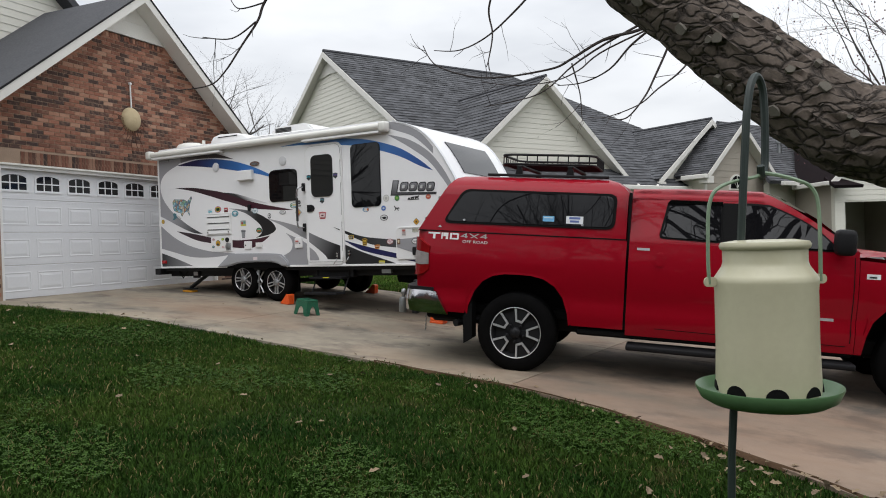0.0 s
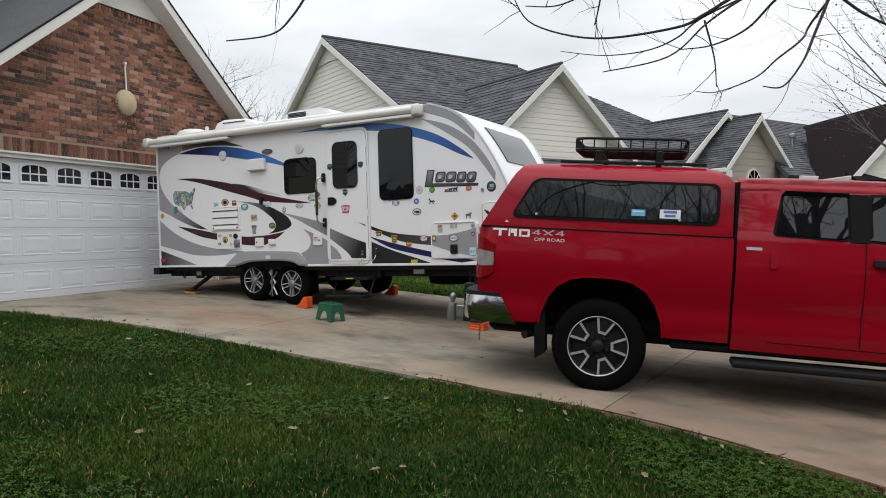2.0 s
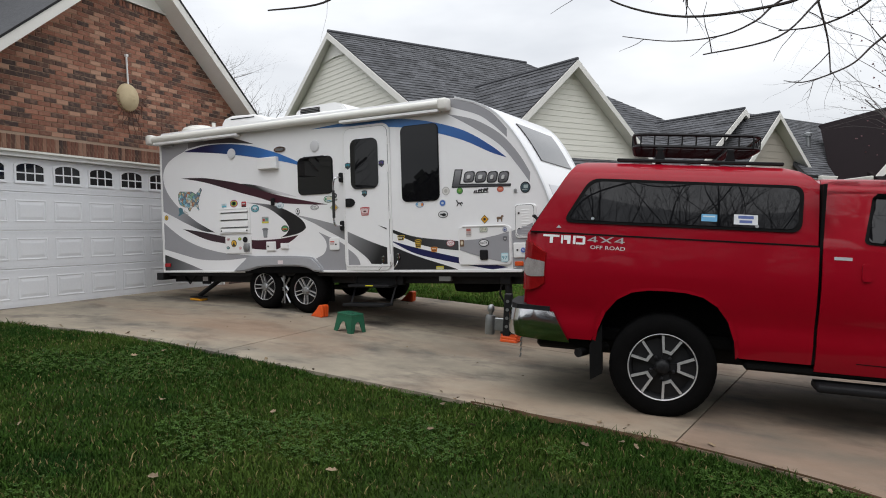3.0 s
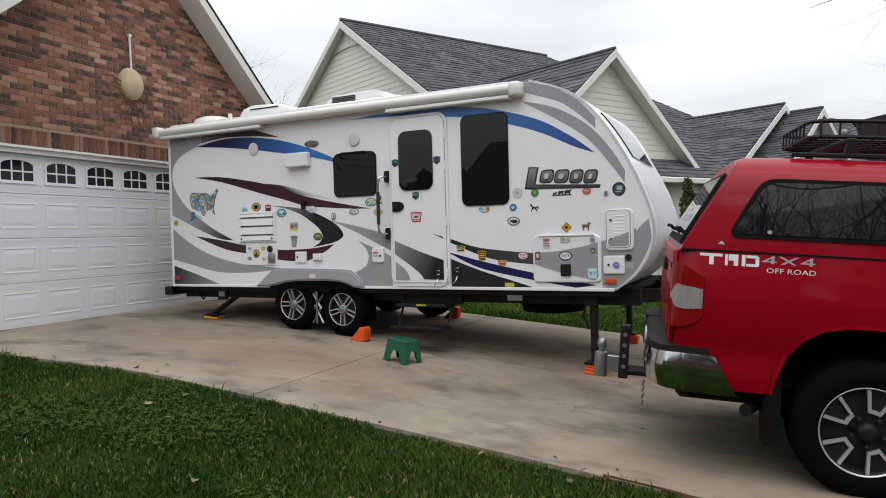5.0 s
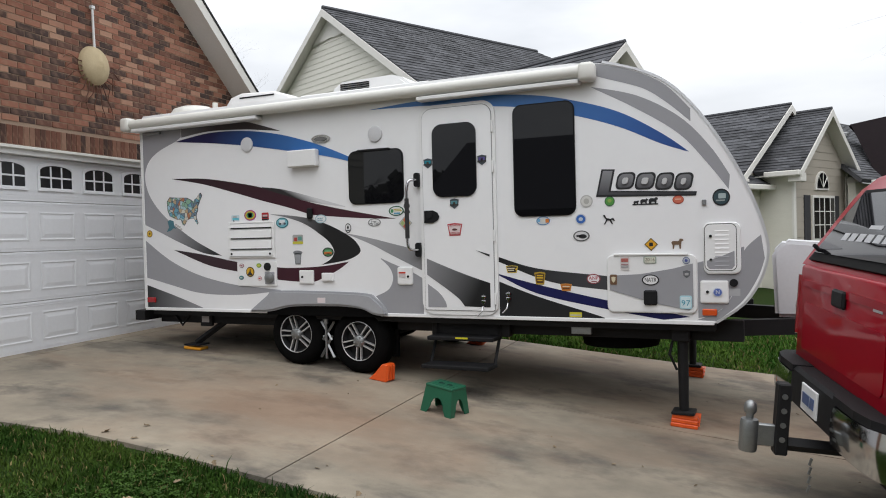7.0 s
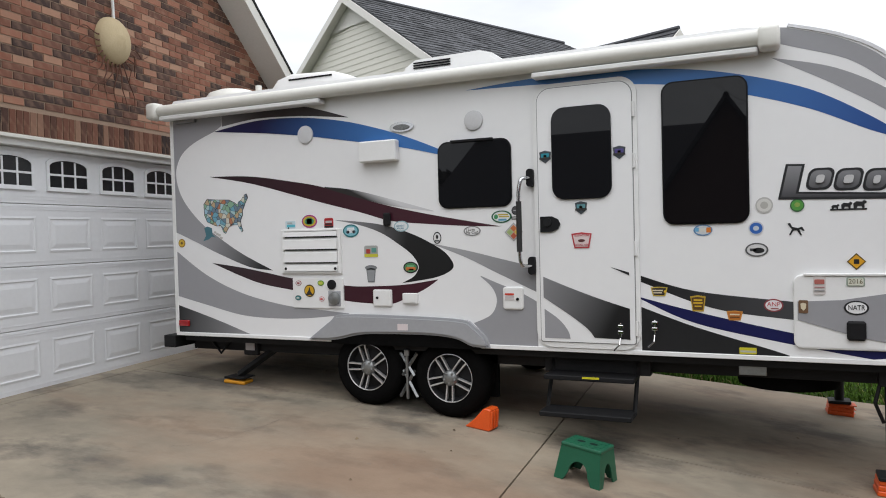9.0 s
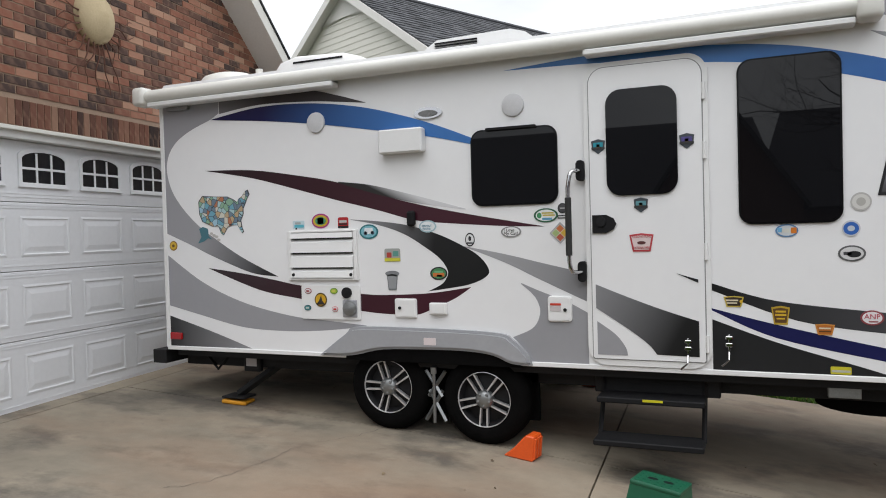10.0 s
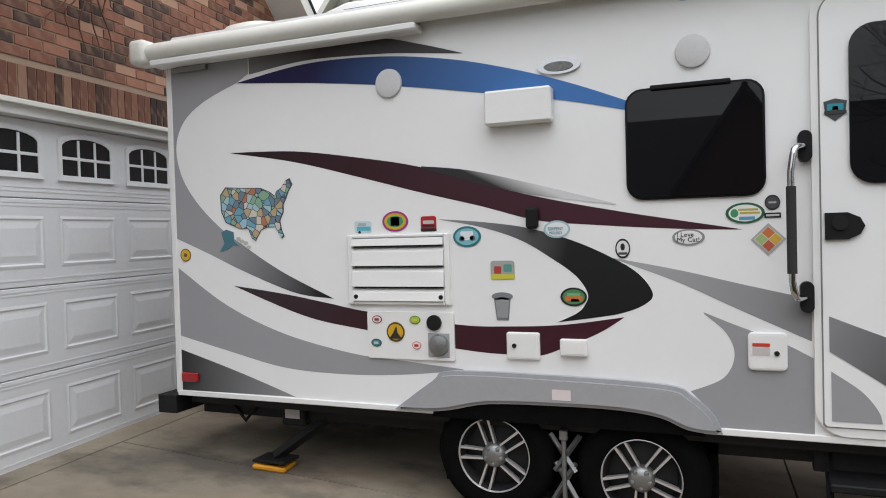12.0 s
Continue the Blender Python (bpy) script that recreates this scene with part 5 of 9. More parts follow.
sticker("oval", -0.882, 1.225, 0.110, 0.040, "grey hat-and-badge shaped sticker", (0.20, 0.21, 0.22))
sticker("oval", -0.525, 1.225, 0.128, 0.090, "black oval sticker with a canyon picture", BLACK, (0.07, 0.22, 0.09), (("rect", 0, -0.1, 0.66, 0.28, (0.55, 0.16, 0.04)), ("rect", 0, 0.12, 0.5, 0.16, (0.15, 0.4, 0.2)), ("rect", 0.05, -0.18, 0.3, 0.14, BLACK)))
sticker("oval", -0.290, 1.452, 0.068, 0.092, "black and white oval sticker", BLACK, (0.70, 0.70, 0.70), (("oval", 0, 0.08, 0.3, 0.36, BLACK), ("rect", 0, -0.25, 0.6, 0.12, DGREY)))
s = sticker("oval", 0.001, 1.498, 0.140, 0.074, "white oval sticker with black lettering", (0.25, 0.25, 0.25), (0.76, 0.76, 0.76))
side_words("I Love", -0.012, 1.509, 0.030, BLACK, s, 4.8, 0.070)
side_words("My Cat!", 0.0, 1.486, 0.030, BLACK, s, 4.8, 0.095)
sticker("oval", 0.238, 1.598, 0.160, 0.092, "oval dealer sticker with a yellow road", (0.02, 0.10, 0.05), (0.70, 0.72, 0.70), (("oval", -0.27, 0.0, 0.2, 0.4, (0.05, 0.25, 0.10)), ("rect", 0.08, 0.16, 0.5, 0.1, (0.45, 0.36, 0.05)), ("rect", 0.12, 0.0, 0.5, 0.1, (0.45, 0.36, 0.05)), ("rect", 0.05, -0.25, 0.4, 0.16, (0.10, 0.3, 0.45))))
sticker("oval", 0.348, 1.640, 0.062, 0.066, "round black badge", BLACK, DGREY, (("rect", 0, 0, 0.5, 0.12, (0.4, 0.4, 0.4)),))
sticker("rect", 0.348, 1.585, 0.066, 0.022, "black badge with pale marks", BLACK, None, (("rect", 0, 0, 0.8, 0.4, (0.5, 0.5, 0.5)),))
s = sticker("diamond", 0.330, 1.482, 0.140, 0.140, "grey diamond sticker with four coloured fields", (0.38, 0.38, 0.38), (0.62, 0.60, 0.55))
for dx, dz, c in ((0, 0.028, (0.55, 0.16, 0.05)), (-0.028, 0, (0.35, 0.45, 0.18)), (0.028, 0, (0.60, 0.38, 0.05)), (0, -0.028, (0.45, 0.10, 0.05))):
    on_side("print", shape_of("diamond", 0.330 + dx, 1.482 + dz, 0.052, 0.052), film_of(c), LOW, "", s)
sticker("oval", -2.853, 1.456, 0.078, 0.078, "round yellow sticker", (0.25, 0.12, 0.01), YEL, (("oval", 0, 0, 0.35, 0.3, (0.15, 0.08, 0.01)),))
for x, z, w, h, rim, fld, c in ((-1.576, 1.099, 0.058, 0.042, (0.25, 0.02, 0.03), (0.7, 0.66, 0.66), (0.3, 0.05, 0.05)), (-1.355, 1.100, 0.062, 0.044, (0.10, 0.22, 0.02), (0.35, 0.50, 0.06), (0.6, 0.55, 0.1)), (-1.583, 0.975, 0.060, 0.042, (0.01, 0.07, 0.07), (0.05, 0.20, 0.22), (0.5, 0.55, 0.5)), (-1.349, 0.968, 0.052, 0.042, (0.55, 0.2, 0.2), (0.7, 0.66, 0.66), RED)):
    sticker("oval", x, z, w, h, "small oval park sticker", rim, fld, (("rect", 0, 0, 0.45, 0.3, c),), 5.1, heater_plate)
s = sticker("oval", -1.468, 1.035, 0.104, 0.104, "round yellow sticker with a dark peak", (0.10, 0.06, 0.01), (0.62, 0.36, 0.02), (), 5.1, heater_plate)
on_side("print", [(-1.505, 1.0), (-1.43, 1.0), (-1.455, 1.03), (-1.462, 1.068), (-1.48, 1.03)], film_of((0.03, 0.025, 0.02)), 6.2, "", s)
# front half
sticker("oval", 2.021, 1.613, 0.104, 0.104, "round pale grey seal sticker", (0.45, 0.44, 0.42), (0.62, 0.61, 0.58), (("oval", 0, 0, 0.45, 0.45, (0.42, 0.41, 0.38)),))
sticker("oval", 2.212, 1.605, 0.082, 0.082, "round green sticker", (0.04, 0.12, 0.05), (0.08, 0.28, 0.05), (("oval", 0, 0.05, 0.4, 0.35, (0.25, 0.35, 0.08)),))
s = on_side("sticker", round_rect(2.395, 2.595, 1.565, 1.575, 0.002), film_of(BLACK), 4, "black cut-out sticker of three walking bears")
for cx, k in ((2.425, 0.6), (2.487, 0.85), (2.558, 1.0)):
    on_side("print", [tuple((cx + k * a, 1.574 + k * b)) for a, b in ((-0.034, 0), (-0.036, 0.03), (-0.02, 0.043), (0.012, 0.04), (0.022, 0.05), (0.036, 0.042), (0.034, 0.03), (0.024, 0.026), (0.024, 0), (0.012, 0), (0.008, 0.014), (-0.012, 0.014), (-0.018, 0))], film_of(BLACK), 4, "", s)
sticker("oval", 2.748, 1.596, 0.086, 0.068, "red oval sticker", (0.35, 0.05, 0.03), (0.55, 0.14, 0.08), (("rect", 0, 0.05, 0.5, 0.14, (0.65, 0.4, 0.3)),))
sticker("oval", 3.065, 1.601, 0.128, 0.132, "round dark sticker with a pale camper", BLACK, (0.03, 0.06, 0.07), (("rect", 0.05, 0.08, 0.42, 0.3, (0.35, 0.42, 0.42)), ("rect", -0.05, -0.18, 0.5, 0.08, (0.3, 0.33, 0.33))))
sticker("oval", 1.647, 1.463, 0.120, 0.074, "oval blue and orange sticker", (0.10, 0.22, 0.40), (0.55, 0.58, 0.60), (("rect", 0.3, 0, 0.25, 0.45, ORG), ("rect", -0.05, 0, 0.35, 0.3, (0.6, 0.6, 0.55)), ("rect", -0.3, 0.05, 0.2, 0.35, SKY)))
sticker("oval", 1.971, 1.467, 0.092, 0.090, "round blue sticker", (0.55, 0.57, 0.6), (0.03, 0.12, 0.42), (("oval", 0, 0, 0.4, 0.35, (0.5, 0.55, 0.6)),))
on_side("sticker", [(2.155, 1.492), (2.170, 1.495), (2.182, 1.470), (2.215, 1.462), (2.238, 1.470), (2.252, 1.445), (2.242, 1.443), (2.230, 1.455), (2.222, 1.452), (2.236, 1.418), (2.226, 1.418), (2.208, 1.448), (2.190, 1.448), (2.172, 1.418), (2.162, 1.418), (2.180, 1.455), (2.166, 1.472)], film_of(BLACK), 4, "black cut-out sticker of a howling animal")
sticker("oval", 1.973, 1.328, 0.138, 0.090, "oval black and white sticker", (0.10, 0.10, 0.10), (0.60, 0.60, 0.60), (("oval", 0.08, -0.05, 0.5, 0.4, BLACK), ("rect", -0.15, 0.0, 0.3, 0.2, DGREY)))
sticker("diamond", 2.535, 1.248, 0.105, 0.105, "orange warning diamond sticker", (0.10, 0.06, 0.01), (0.66, 0.33, 0.02), (("rect", 0, 0, 0.28, 0.28, BLACK),))
on_side("sticker", [(2.69, 1.258), (2.70, 1.272), (2.745, 1.270), (2.755, 1.29), (2.775, 1.288), (2.783, 1.275), (2.768, 1.268), (2.765, 1.248), (2.762, 1.21), (2.752, 1.21), (2.748, 1.242), (2.715, 1.242), (2.71, 1.21), (2.70, 1.21), (2.70, 1.24)], film_of((0.16, 0.10, 0.06)), 4, "brown cut-out sticker of an elk")
for x, z, c in ((0.590, 2.012, (0.02, 0.25, 0.32)), (1.115, 2.010, (0.08, 0.06, 0.22)), (0.842, 1.640, (0.10, 0.25, 0.28))):
    sticker("shield", x, z, 0.086, 0.092, "dark park shield sticker", (0.05, 0.06, 0.07), None, (("rect", 0, 0.12, 0.7, 0.3, c), ("rect", 0, -0.12, 0.95, 0.16, (0.03, 0.03, 0.03)), ("rect", 0, 0.05, 0.25, 0.2, (0.3, 0.16, 0.06))), 10)
s = sticker("bell", 0.841, 1.412, 0.145, 0.112, "red and white park plaque sticker", (0.45, 0.05, 0.06), (0.70, 0.58, 0.57), (("oval", 0.0, -0.02, 0.35, 0.18, (0.10, 0.03, 0.03)),), 10)
side_words("YELLOWSTONE", 0.841, 1.447, 0.022, (0.42, 0.03, 0.04), s, 11, 0.112)
side_words("NATIONAL PARK", 0.841, 1.379, 0.022, (0.42, 0.03, 0.04), s, 11, 0.095)
sticker("rect", 2.329, 1.102, 0.070, 0.115, "white warning label with red print", (0.62, 0.58, 0.56), None, (("rect", 0, 0.2, 0.8, 0.25, (0.40, 0.12, 0.10)), ("rect", 0, -0.1, 0.8, 0.08, (0.35, 0.2, 0.2)), ("rect", 0, -0.28, 0.8, 0.08, (0.3, 0.3, 0.3))), 8, cargo)
s = sticker("rect", 2.527, 1.125, 0.100, 0.055, "cream year sticker", (0.30, 0.36, 0.30), (0.66, 0.66, 0.56), (), 8, cargo)
side_words("2016", 2.527, 1.127, 0.040, (0.16, 0.14, 0.08), s, 9, 0.075)
sticker("oval", 2.803, 1.118, 0.056, 0.056, "round blue badge sticker", (0.10, 0.12, 0.22), (0.42, 0.45, 0.5), (("oval", 0, 0, 0.4, 0.4, (0.08, 0.1, 0.3)),), 8, cargo)
sticker("rect", 2.237, 0.968, 0.055, 0.082, "brown badge sticker", (0.16, 0.09, 0.05), None, (("shield", 0, 0, 0.6, 0.6, CRM),), 9, cargo)
s = sticker("oval", 2.529, 0.966, 0.136, 0.088, "black and white oval sticker", BLACK, (0.76, 0.76, 0.76), (), 9, cargo)
side_words("NATR", 2.529, 0.966, 0.046, BLACK, s, 10, 0.090)
sticker("shield", 2.805, 1.012, 0.056, 0.062, "grey badge sticker", (0.12, 0.12, 0.13), None, (("rect", 0, 0.0, 0.5, 0.3, (0.4, 0.4, 0.4)),), 9, cargo)
s = sticker("rect", 2.795, 0.792, 0.090, 0.105, "pale blue route shield sticker", (0.40, 0.62, 0.68), (0.62, 0.74, 0.76), (), 9, cargo)
side_words("97", 2.795, 0.785, 0.062, (0.04, 0.30, 0.40), s, 10, 0.066)
s = sticker("oval", 3.03, 0.873, 0.070, 0.070, "round blue letter sticker", (0.55, 0.58, 0.66), (0.08, 0.14, 0.42), (), 8)
side_words("N", 3.03, 0.873, 0.040, WHITE, s, 9)
sticker("bell", 1.358, 1.054, 0.112, 0.064, "black and yellow park sign sticker", (0.50, 0.38, 0.06), (0.035, 0.022, 0.015), (("rect", -0.08, 0.1, 0.6, 0.14, CRM), ("rect", -0.08, -0.15, 0.5, 0.12, CRM), ("oval", 0.36, 0.0, 0.16, 0.3, YEL)))
sticker("bell", 1.608, 0.977, 0.098, 0.108, "brown and yellow forest sign sticker", (0.45, 0.30, 0.03), (0.10, 0.05, 0.015), (("rect", 0, 0.2, 0.55, 0.1, YEL), ("rect", 0, 0.02, 0.6, 0.1, YEL), ("rect", 0, -0.18, 0.45, 0.08, YEL)))
sticker("bell", 1.834, 0.901, 0.100, 0.064, "orange park sign sticker", (0.55, 0.24, 0.05), (0.42, 0.13, 0.02), (("rect", 0, 0.1, 0.6, 0.14, CRM), ("rect", 0, -0.18, 0.6, 0.12, (0.1, 0.04, 0.01))))
s = sticker("oval", 2.067, 0.971, 0.116, 0.084, "white oval sticker with red letters", (0.25, 0.05, 0.06), (0.74, 0.72, 0.72), (("rect", 0.05, -0.25, 0.4, 0.1, (0.3, 0.1, 0.1)),))
side_words("ANP", 2.067, 0.977, 0.040, (0.45, 0.03, 0.06), s, 5.2, 0.078)
sticker("rect", 1.911, 0.672, 0.104, 0.042, "yellow caution label", (0.55, 0.50, 0.03), None, (("rect", 0, -0.1, 0.9, 0.3, (0.45, 0.45, 0.38)),))
# the maker's mark, as plain dark blocks
LOGO_M = fade("logo_grey", (0.05, 0.05, 0.055), (0.25, 0.25, 0.26), (2.5, 0, 1.64), (2.5, 0, 1.86), 0.2)
def lean(pts):
    return [(x + 0.22 * (z - 1.66), z) for x, z in pts]
for name, pts in (("block", [(2.105, 1.645), (2.105, 1.868), (2.215, 1.862), (2.215, 1.690), (2.89, 1.655), (2.89, 1.622)]),):
    lm = on_side("maker_mark", lean(pts), film_of(BLACK), 4, "dark outlined block mark, illegible shapes")
    on_side("block", lean([(2.12, 1.66), (2.12, 1.855), (2.20, 1.85), (2.20, 1.678), (2.88, 1.644), (2.88, 1.634)]), LOGO_M, 5, "", lm)
for x0, x1 in ((2.255, 2.385), (2.41, 2.545), (2.57, 2.69), (2.715, 2.835)):
    z0 = 1.708 - 0.06 * (x0 - 2.2)
    on_side("block", lean(round_rect(x0 - 0.008, x1 + 0.008, z0 - 0.008, z0 + 0.128, 0.04)), film_of(BLACK), 4, "", lm)
    on_side("block", lean(round_rect(x0 + 0.006, x1 - 0.006, z0 + 0.006, z0 + 0.114, 0.035)), LOGO_M, 5, "", lm)
    on_side("block", lean(round_rect(x0 + 0.042, x1 - 0.042, z0 + 0.035, z0 + 0.085, 0.015)), film_of((0.5, 0.5, 0.5)), 6, "", lm)
# map sticker with a patchwork of coloured fields
map_line = [(-2.585, 1.80), (-2.545, 1.845), (-2.42, 1.835), (-2.30, 1.83), (-2.24, 1.805), (-2.205, 1.78), (-2.19, 1.81), (-2.155, 1.83), (-2.13, 1.865), (-2.105, 1.875), (-2.088, 1.84), (-2.115, 1.80), (-2.13, 1.765), (-2.15, 1.73), (-2.15, 1.69), (-2.175, 1.64), (-2.165, 1.585), (-2.15, 1.555), (-2.165, 1.54), (-2.19, 1.575), (-2.205, 1.605), (-2.26, 1.605), (-2.305, 1.59), (-2.345, 1.53), (-2.37, 1.545), (-2.395, 1.60), (-2.45, 1.60), (-2.50, 1.62), (-2.55, 1.64), (-2.58, 1.70)]
M_patch = surf("map_print", (0.3, 0.4, 0.4), rough=0.35)
N_, L_ = M_patch.node_tree.nodes, M_patch.node_tree.links
vor, vr = N_.new("ShaderNodeTexVoronoi"), N_.new("ShaderNodeValToRGB")
vor.inputs["Scale"].default_value = 34
tc_ = N_.new("ShaderNodeTexCoord")
sepc = N_.new("ShaderNodeSeparateColor")
L_.new(tc_.outputs["Object"], vor.inputs["Vector"])
L_.new(vor.outputs["Color"], sepc.inputs[0])
L_.new(sepc.outputs[0], vr.inputs[0])
vr.color_ramp.interpolation = "CONSTANT"
cols = [(0.14, 0.34, 0.44), (0.36, 0.52, 0.54), (0.42, 0.16, 0.08), (0.22, 0.38, 0.26), (0.58, 0.56, 0.48), (0.14, 0.20, 0.26), (0.32, 0.50, 0.60), (0.46, 0.34, 0.20)]
vr.color_ramp.elements[0].color = (*cols[0], 1)
vr.color_ramp.elements[1].position, vr.color_ramp.elements[1].color = 0.9, (*cols[1], 1)
for i, c in enumerate(cols[2:]):
    e = vr.color_ramp.elements.new(0.12 + 0.12 * i)
    e.color = (*c, 1)
edge_v, edge_r, edge_m = N_.new("ShaderNodeTexVoronoi"), N_.new("ShaderNodeMapRange"), N_.new("ShaderNodeMixRGB")
edge_v.feature = "DISTANCE_TO_EDGE"
vor.inputs["Scale"].default_value = edge_v.inputs["Scale"].default_value = 24
edge_r.inputs["From Min"].default_value, edge_r.inputs["From Max"].default_value = 0.015, 0.06
edge_m.inputs[1].default_value = (0.012, 0.016, 0.02, 1)
L_.new(tc_.outputs["Object"], edge_v.inputs["Vector"])
L_.new(edge_v.outputs["Distance"], edge_r.inputs["Value"])
L_.new(edge_r.outputs[0], edge_m.inputs[0])
L_.new(vr.outputs[0], edge_m.inputs[2])
L_.new(edge_m.outputs[0], N_["Principled BSDF"].inputs["Base Color"])
mp = on_side("map_sticker", map_line, film_of(DGREY), 4, "country map sticker of many coloured state pictures")
cx, cz = -2.35, 1.70
on_side("print", [(cx + 0.965 * (x - cx), cz + 0.965 * (z - cz)) for x, z in map_line], M_patch, 4.6, "", mp)
on_side("print", [(-2.585, 1.585), (-2.55, 1.60), (-2.50, 1.585), (-2.495, 1.53), (-2.46, 1.50), (-2.50, 1.51), (-2.54, 1.485), (-2.60, 1.47), (-2.565, 1.52)], film_of((0.05, 0.16, 0.20)), 4, "", mp)
for dx, dz in ((-2.465, 1.545), (-2.44, 1.53), (-2.415, 1.52), (-2.395, 1.495)):
    on_side("print", ellipse(dx, dz, 0.016, 0.011, 8), film_of((0.5, 0.48, 0.45)), 4, "", mp)


# ---- things round the trailer ----
def levelling_blocks(x, y):
    g = ground_z(x) + 0.012
    t = thing("levelling_blocks", pose(x, y, g, 0, 5.4, 4) @ Matrix.Diagonal((0.82, 0.82, 1, 1)), "stack of orange plastic levelling blocks under a jack", "levelling blocks", "levelling blocks")
    for i in range(3):
        bm = B()
        s = 0.128 - 0.003 * i
        box(bm, -s, s, -s * 0.75, s * 0.75, 0.034 * i + 0.001, 0.034 * (i + 1) - 0.001, 0.006)
        for k in range(4):
            box(bm, -s + 0.03 + 0.065 * k, -s + 0.075 + 0.065 * k, -s * 0.7, s * 0.7, 0.034 * (i + 1) - 0.004, 0.034 * (i + 1) + 0.001)
        part("block", bm, M_orange, t)
    return t


levelling_blocks(-5.46, 9.26)
levelling_blocks(-5.62, 11.36)


def wheel_chock(x, y, turn):
    t = thing("wheel_chock", pose(x, y, ground_z(x) + 0.012, 0, 5.0, turn), "orange moulded plastic wheel chock on the concrete", "wheel chock", "wheel chocks")
    bm = B()
    slab(bm, [(0, 0), (0.21, 0), (0.21, 0.165), (0.15, 0.165), (0.075, 0.07)], -0.065, 0.065)
    bmesh.ops.bevel(bm, geom=[e for e in bm.edges if e.calc_face_angle(0) > 0.4], offset=0.008, segments=1, affect="EDGES")
    b = part("wedge", bm, M_orange, t)
    for i in range(3):
        bm = B()
        box(bm, 0.205, 0.222, -0.055 + 0.042 * i, -0.03 + 0.042 * i, 0.015, 0.15, 0.003)
        part("rib", bm, M_orange, b)
    return t


wheel_chock(-8.2 - 0.06, 9.06, -8)
wheel_chock(-8.2 - 0.06, 11.36, 6)
bm = B()
box(bm, -0.13, 0.13, -0.10, 0.09, 0.0, 0.035, 0.01)
pad = mesh_thing("jack_pad", bm, M_yellow, "yellow plastic pad under the rear stabiliser", "jack pad")
pad.matrix_world = pose(-8.2 - 2.37, 10.28 - 1.07, ground_z(-10.57) + 0.012, 0, 4.5, 8) @ Matrix.Diagonal((0.82, 0.82, 0.9, 1))


def step_stool():
    t = thing("step_stool", pose(-7.22, 8.43, ground_z(-7.22) + 0.014, 0, 5.4, -14) @ Matrix.Diagonal((0.88, 0.9, 0.95, 1)), "green plastic folding step stool on the concrete", "step stool")
    bm = B()
    box(bm, -0.155, 0.155, -0.105, 0.105, 0.212, 0.24, 0.010, seg=2)
    top = part("top", bm, M_green_plastic, t, "green top with grip slots")
    for dx in (-0.05, 0.05):
        bm = B()
        slab(bm, ellipse(dx, 0, 0.035, 0.018, 14), 0.2395, 0.2405, "z")
        part("grip_slot", bm, M_black_plastic, top)
    bm = B()
    for k in range(7):
        for j in range(5):
            if abs(j - 2) > 0 or abs(k - 3) > 1:
                box(bm, -0.135 + 0.042 * k, -0.12 + 0.042 * k, -0.088 + 0.041 * j, -0.073 + 0.041 * j, 0.239, 0.242)
    part("grip_studs", bm, M_green_plastic, top, kind="stuff")
    def at(e, f, h):
        k = h / 0.214
        return Vector((e * (0.178 - 0.026 * k), f * (0.136 - 0.034 * k), h))
    for name, half, corner in (("long_side", 0.62, lambda u, s: (u, s)), ("short_side", 0.58, lambda u, s: (s, u))):
        for s in (-1, 1):
            line = [(-1, 0), (-1, 0.214), (1, 0.214), (1, 0), (half, 0)] + [(0.45 * math.cos(a), 0.055 + 0.085 * math.sin(a)) for a in np.linspace(0, math.pi, 9)] + [(-half, 0)]
            bm = B()
            front = [bm.verts.new(at(*corner(u, s), h)) for u, h in line]
            back = [bm.verts.new(at(*corner(u * 0.97, s * 0.93), h)) for u, h in line]
            fs = [bm.faces.new(front), bm.faces.new(back[::-1])]
            for k in range(len(line)):
                n = (k + 1) % len(line)
                bm.faces.new((front[k], front[n], back[n], back[k]))
            bm.normal_update()
            bmesh.ops.triangulate(bm, faces=fs)
            part(name, bm, M_green_plastic, t)
    return t


step_stool()


# ---- the neighbour's house ----
NM = pose(0, 0, 0.55, 0, 0, 65)     # frame: x along the ridge, y back from the eave
nb = thing("neighbour_house", NM, "cream siding house with dark shingle gables and white trim", "house")
RZ = 7.42           # main ridge over the base
EV, EB = 2.72, 15.35  # eave height and line


def main_z(b):
    return EV + (b - EB) * (RZ - EV) / (22.50 - EB)


def plate(corners, material=None, name="roof", label="dark grey shingle slope", thick=0.10):
    bm = B()
    sheet(bm, corners, thick)
    return part(name, bm, material or M_shingle, nb, label)


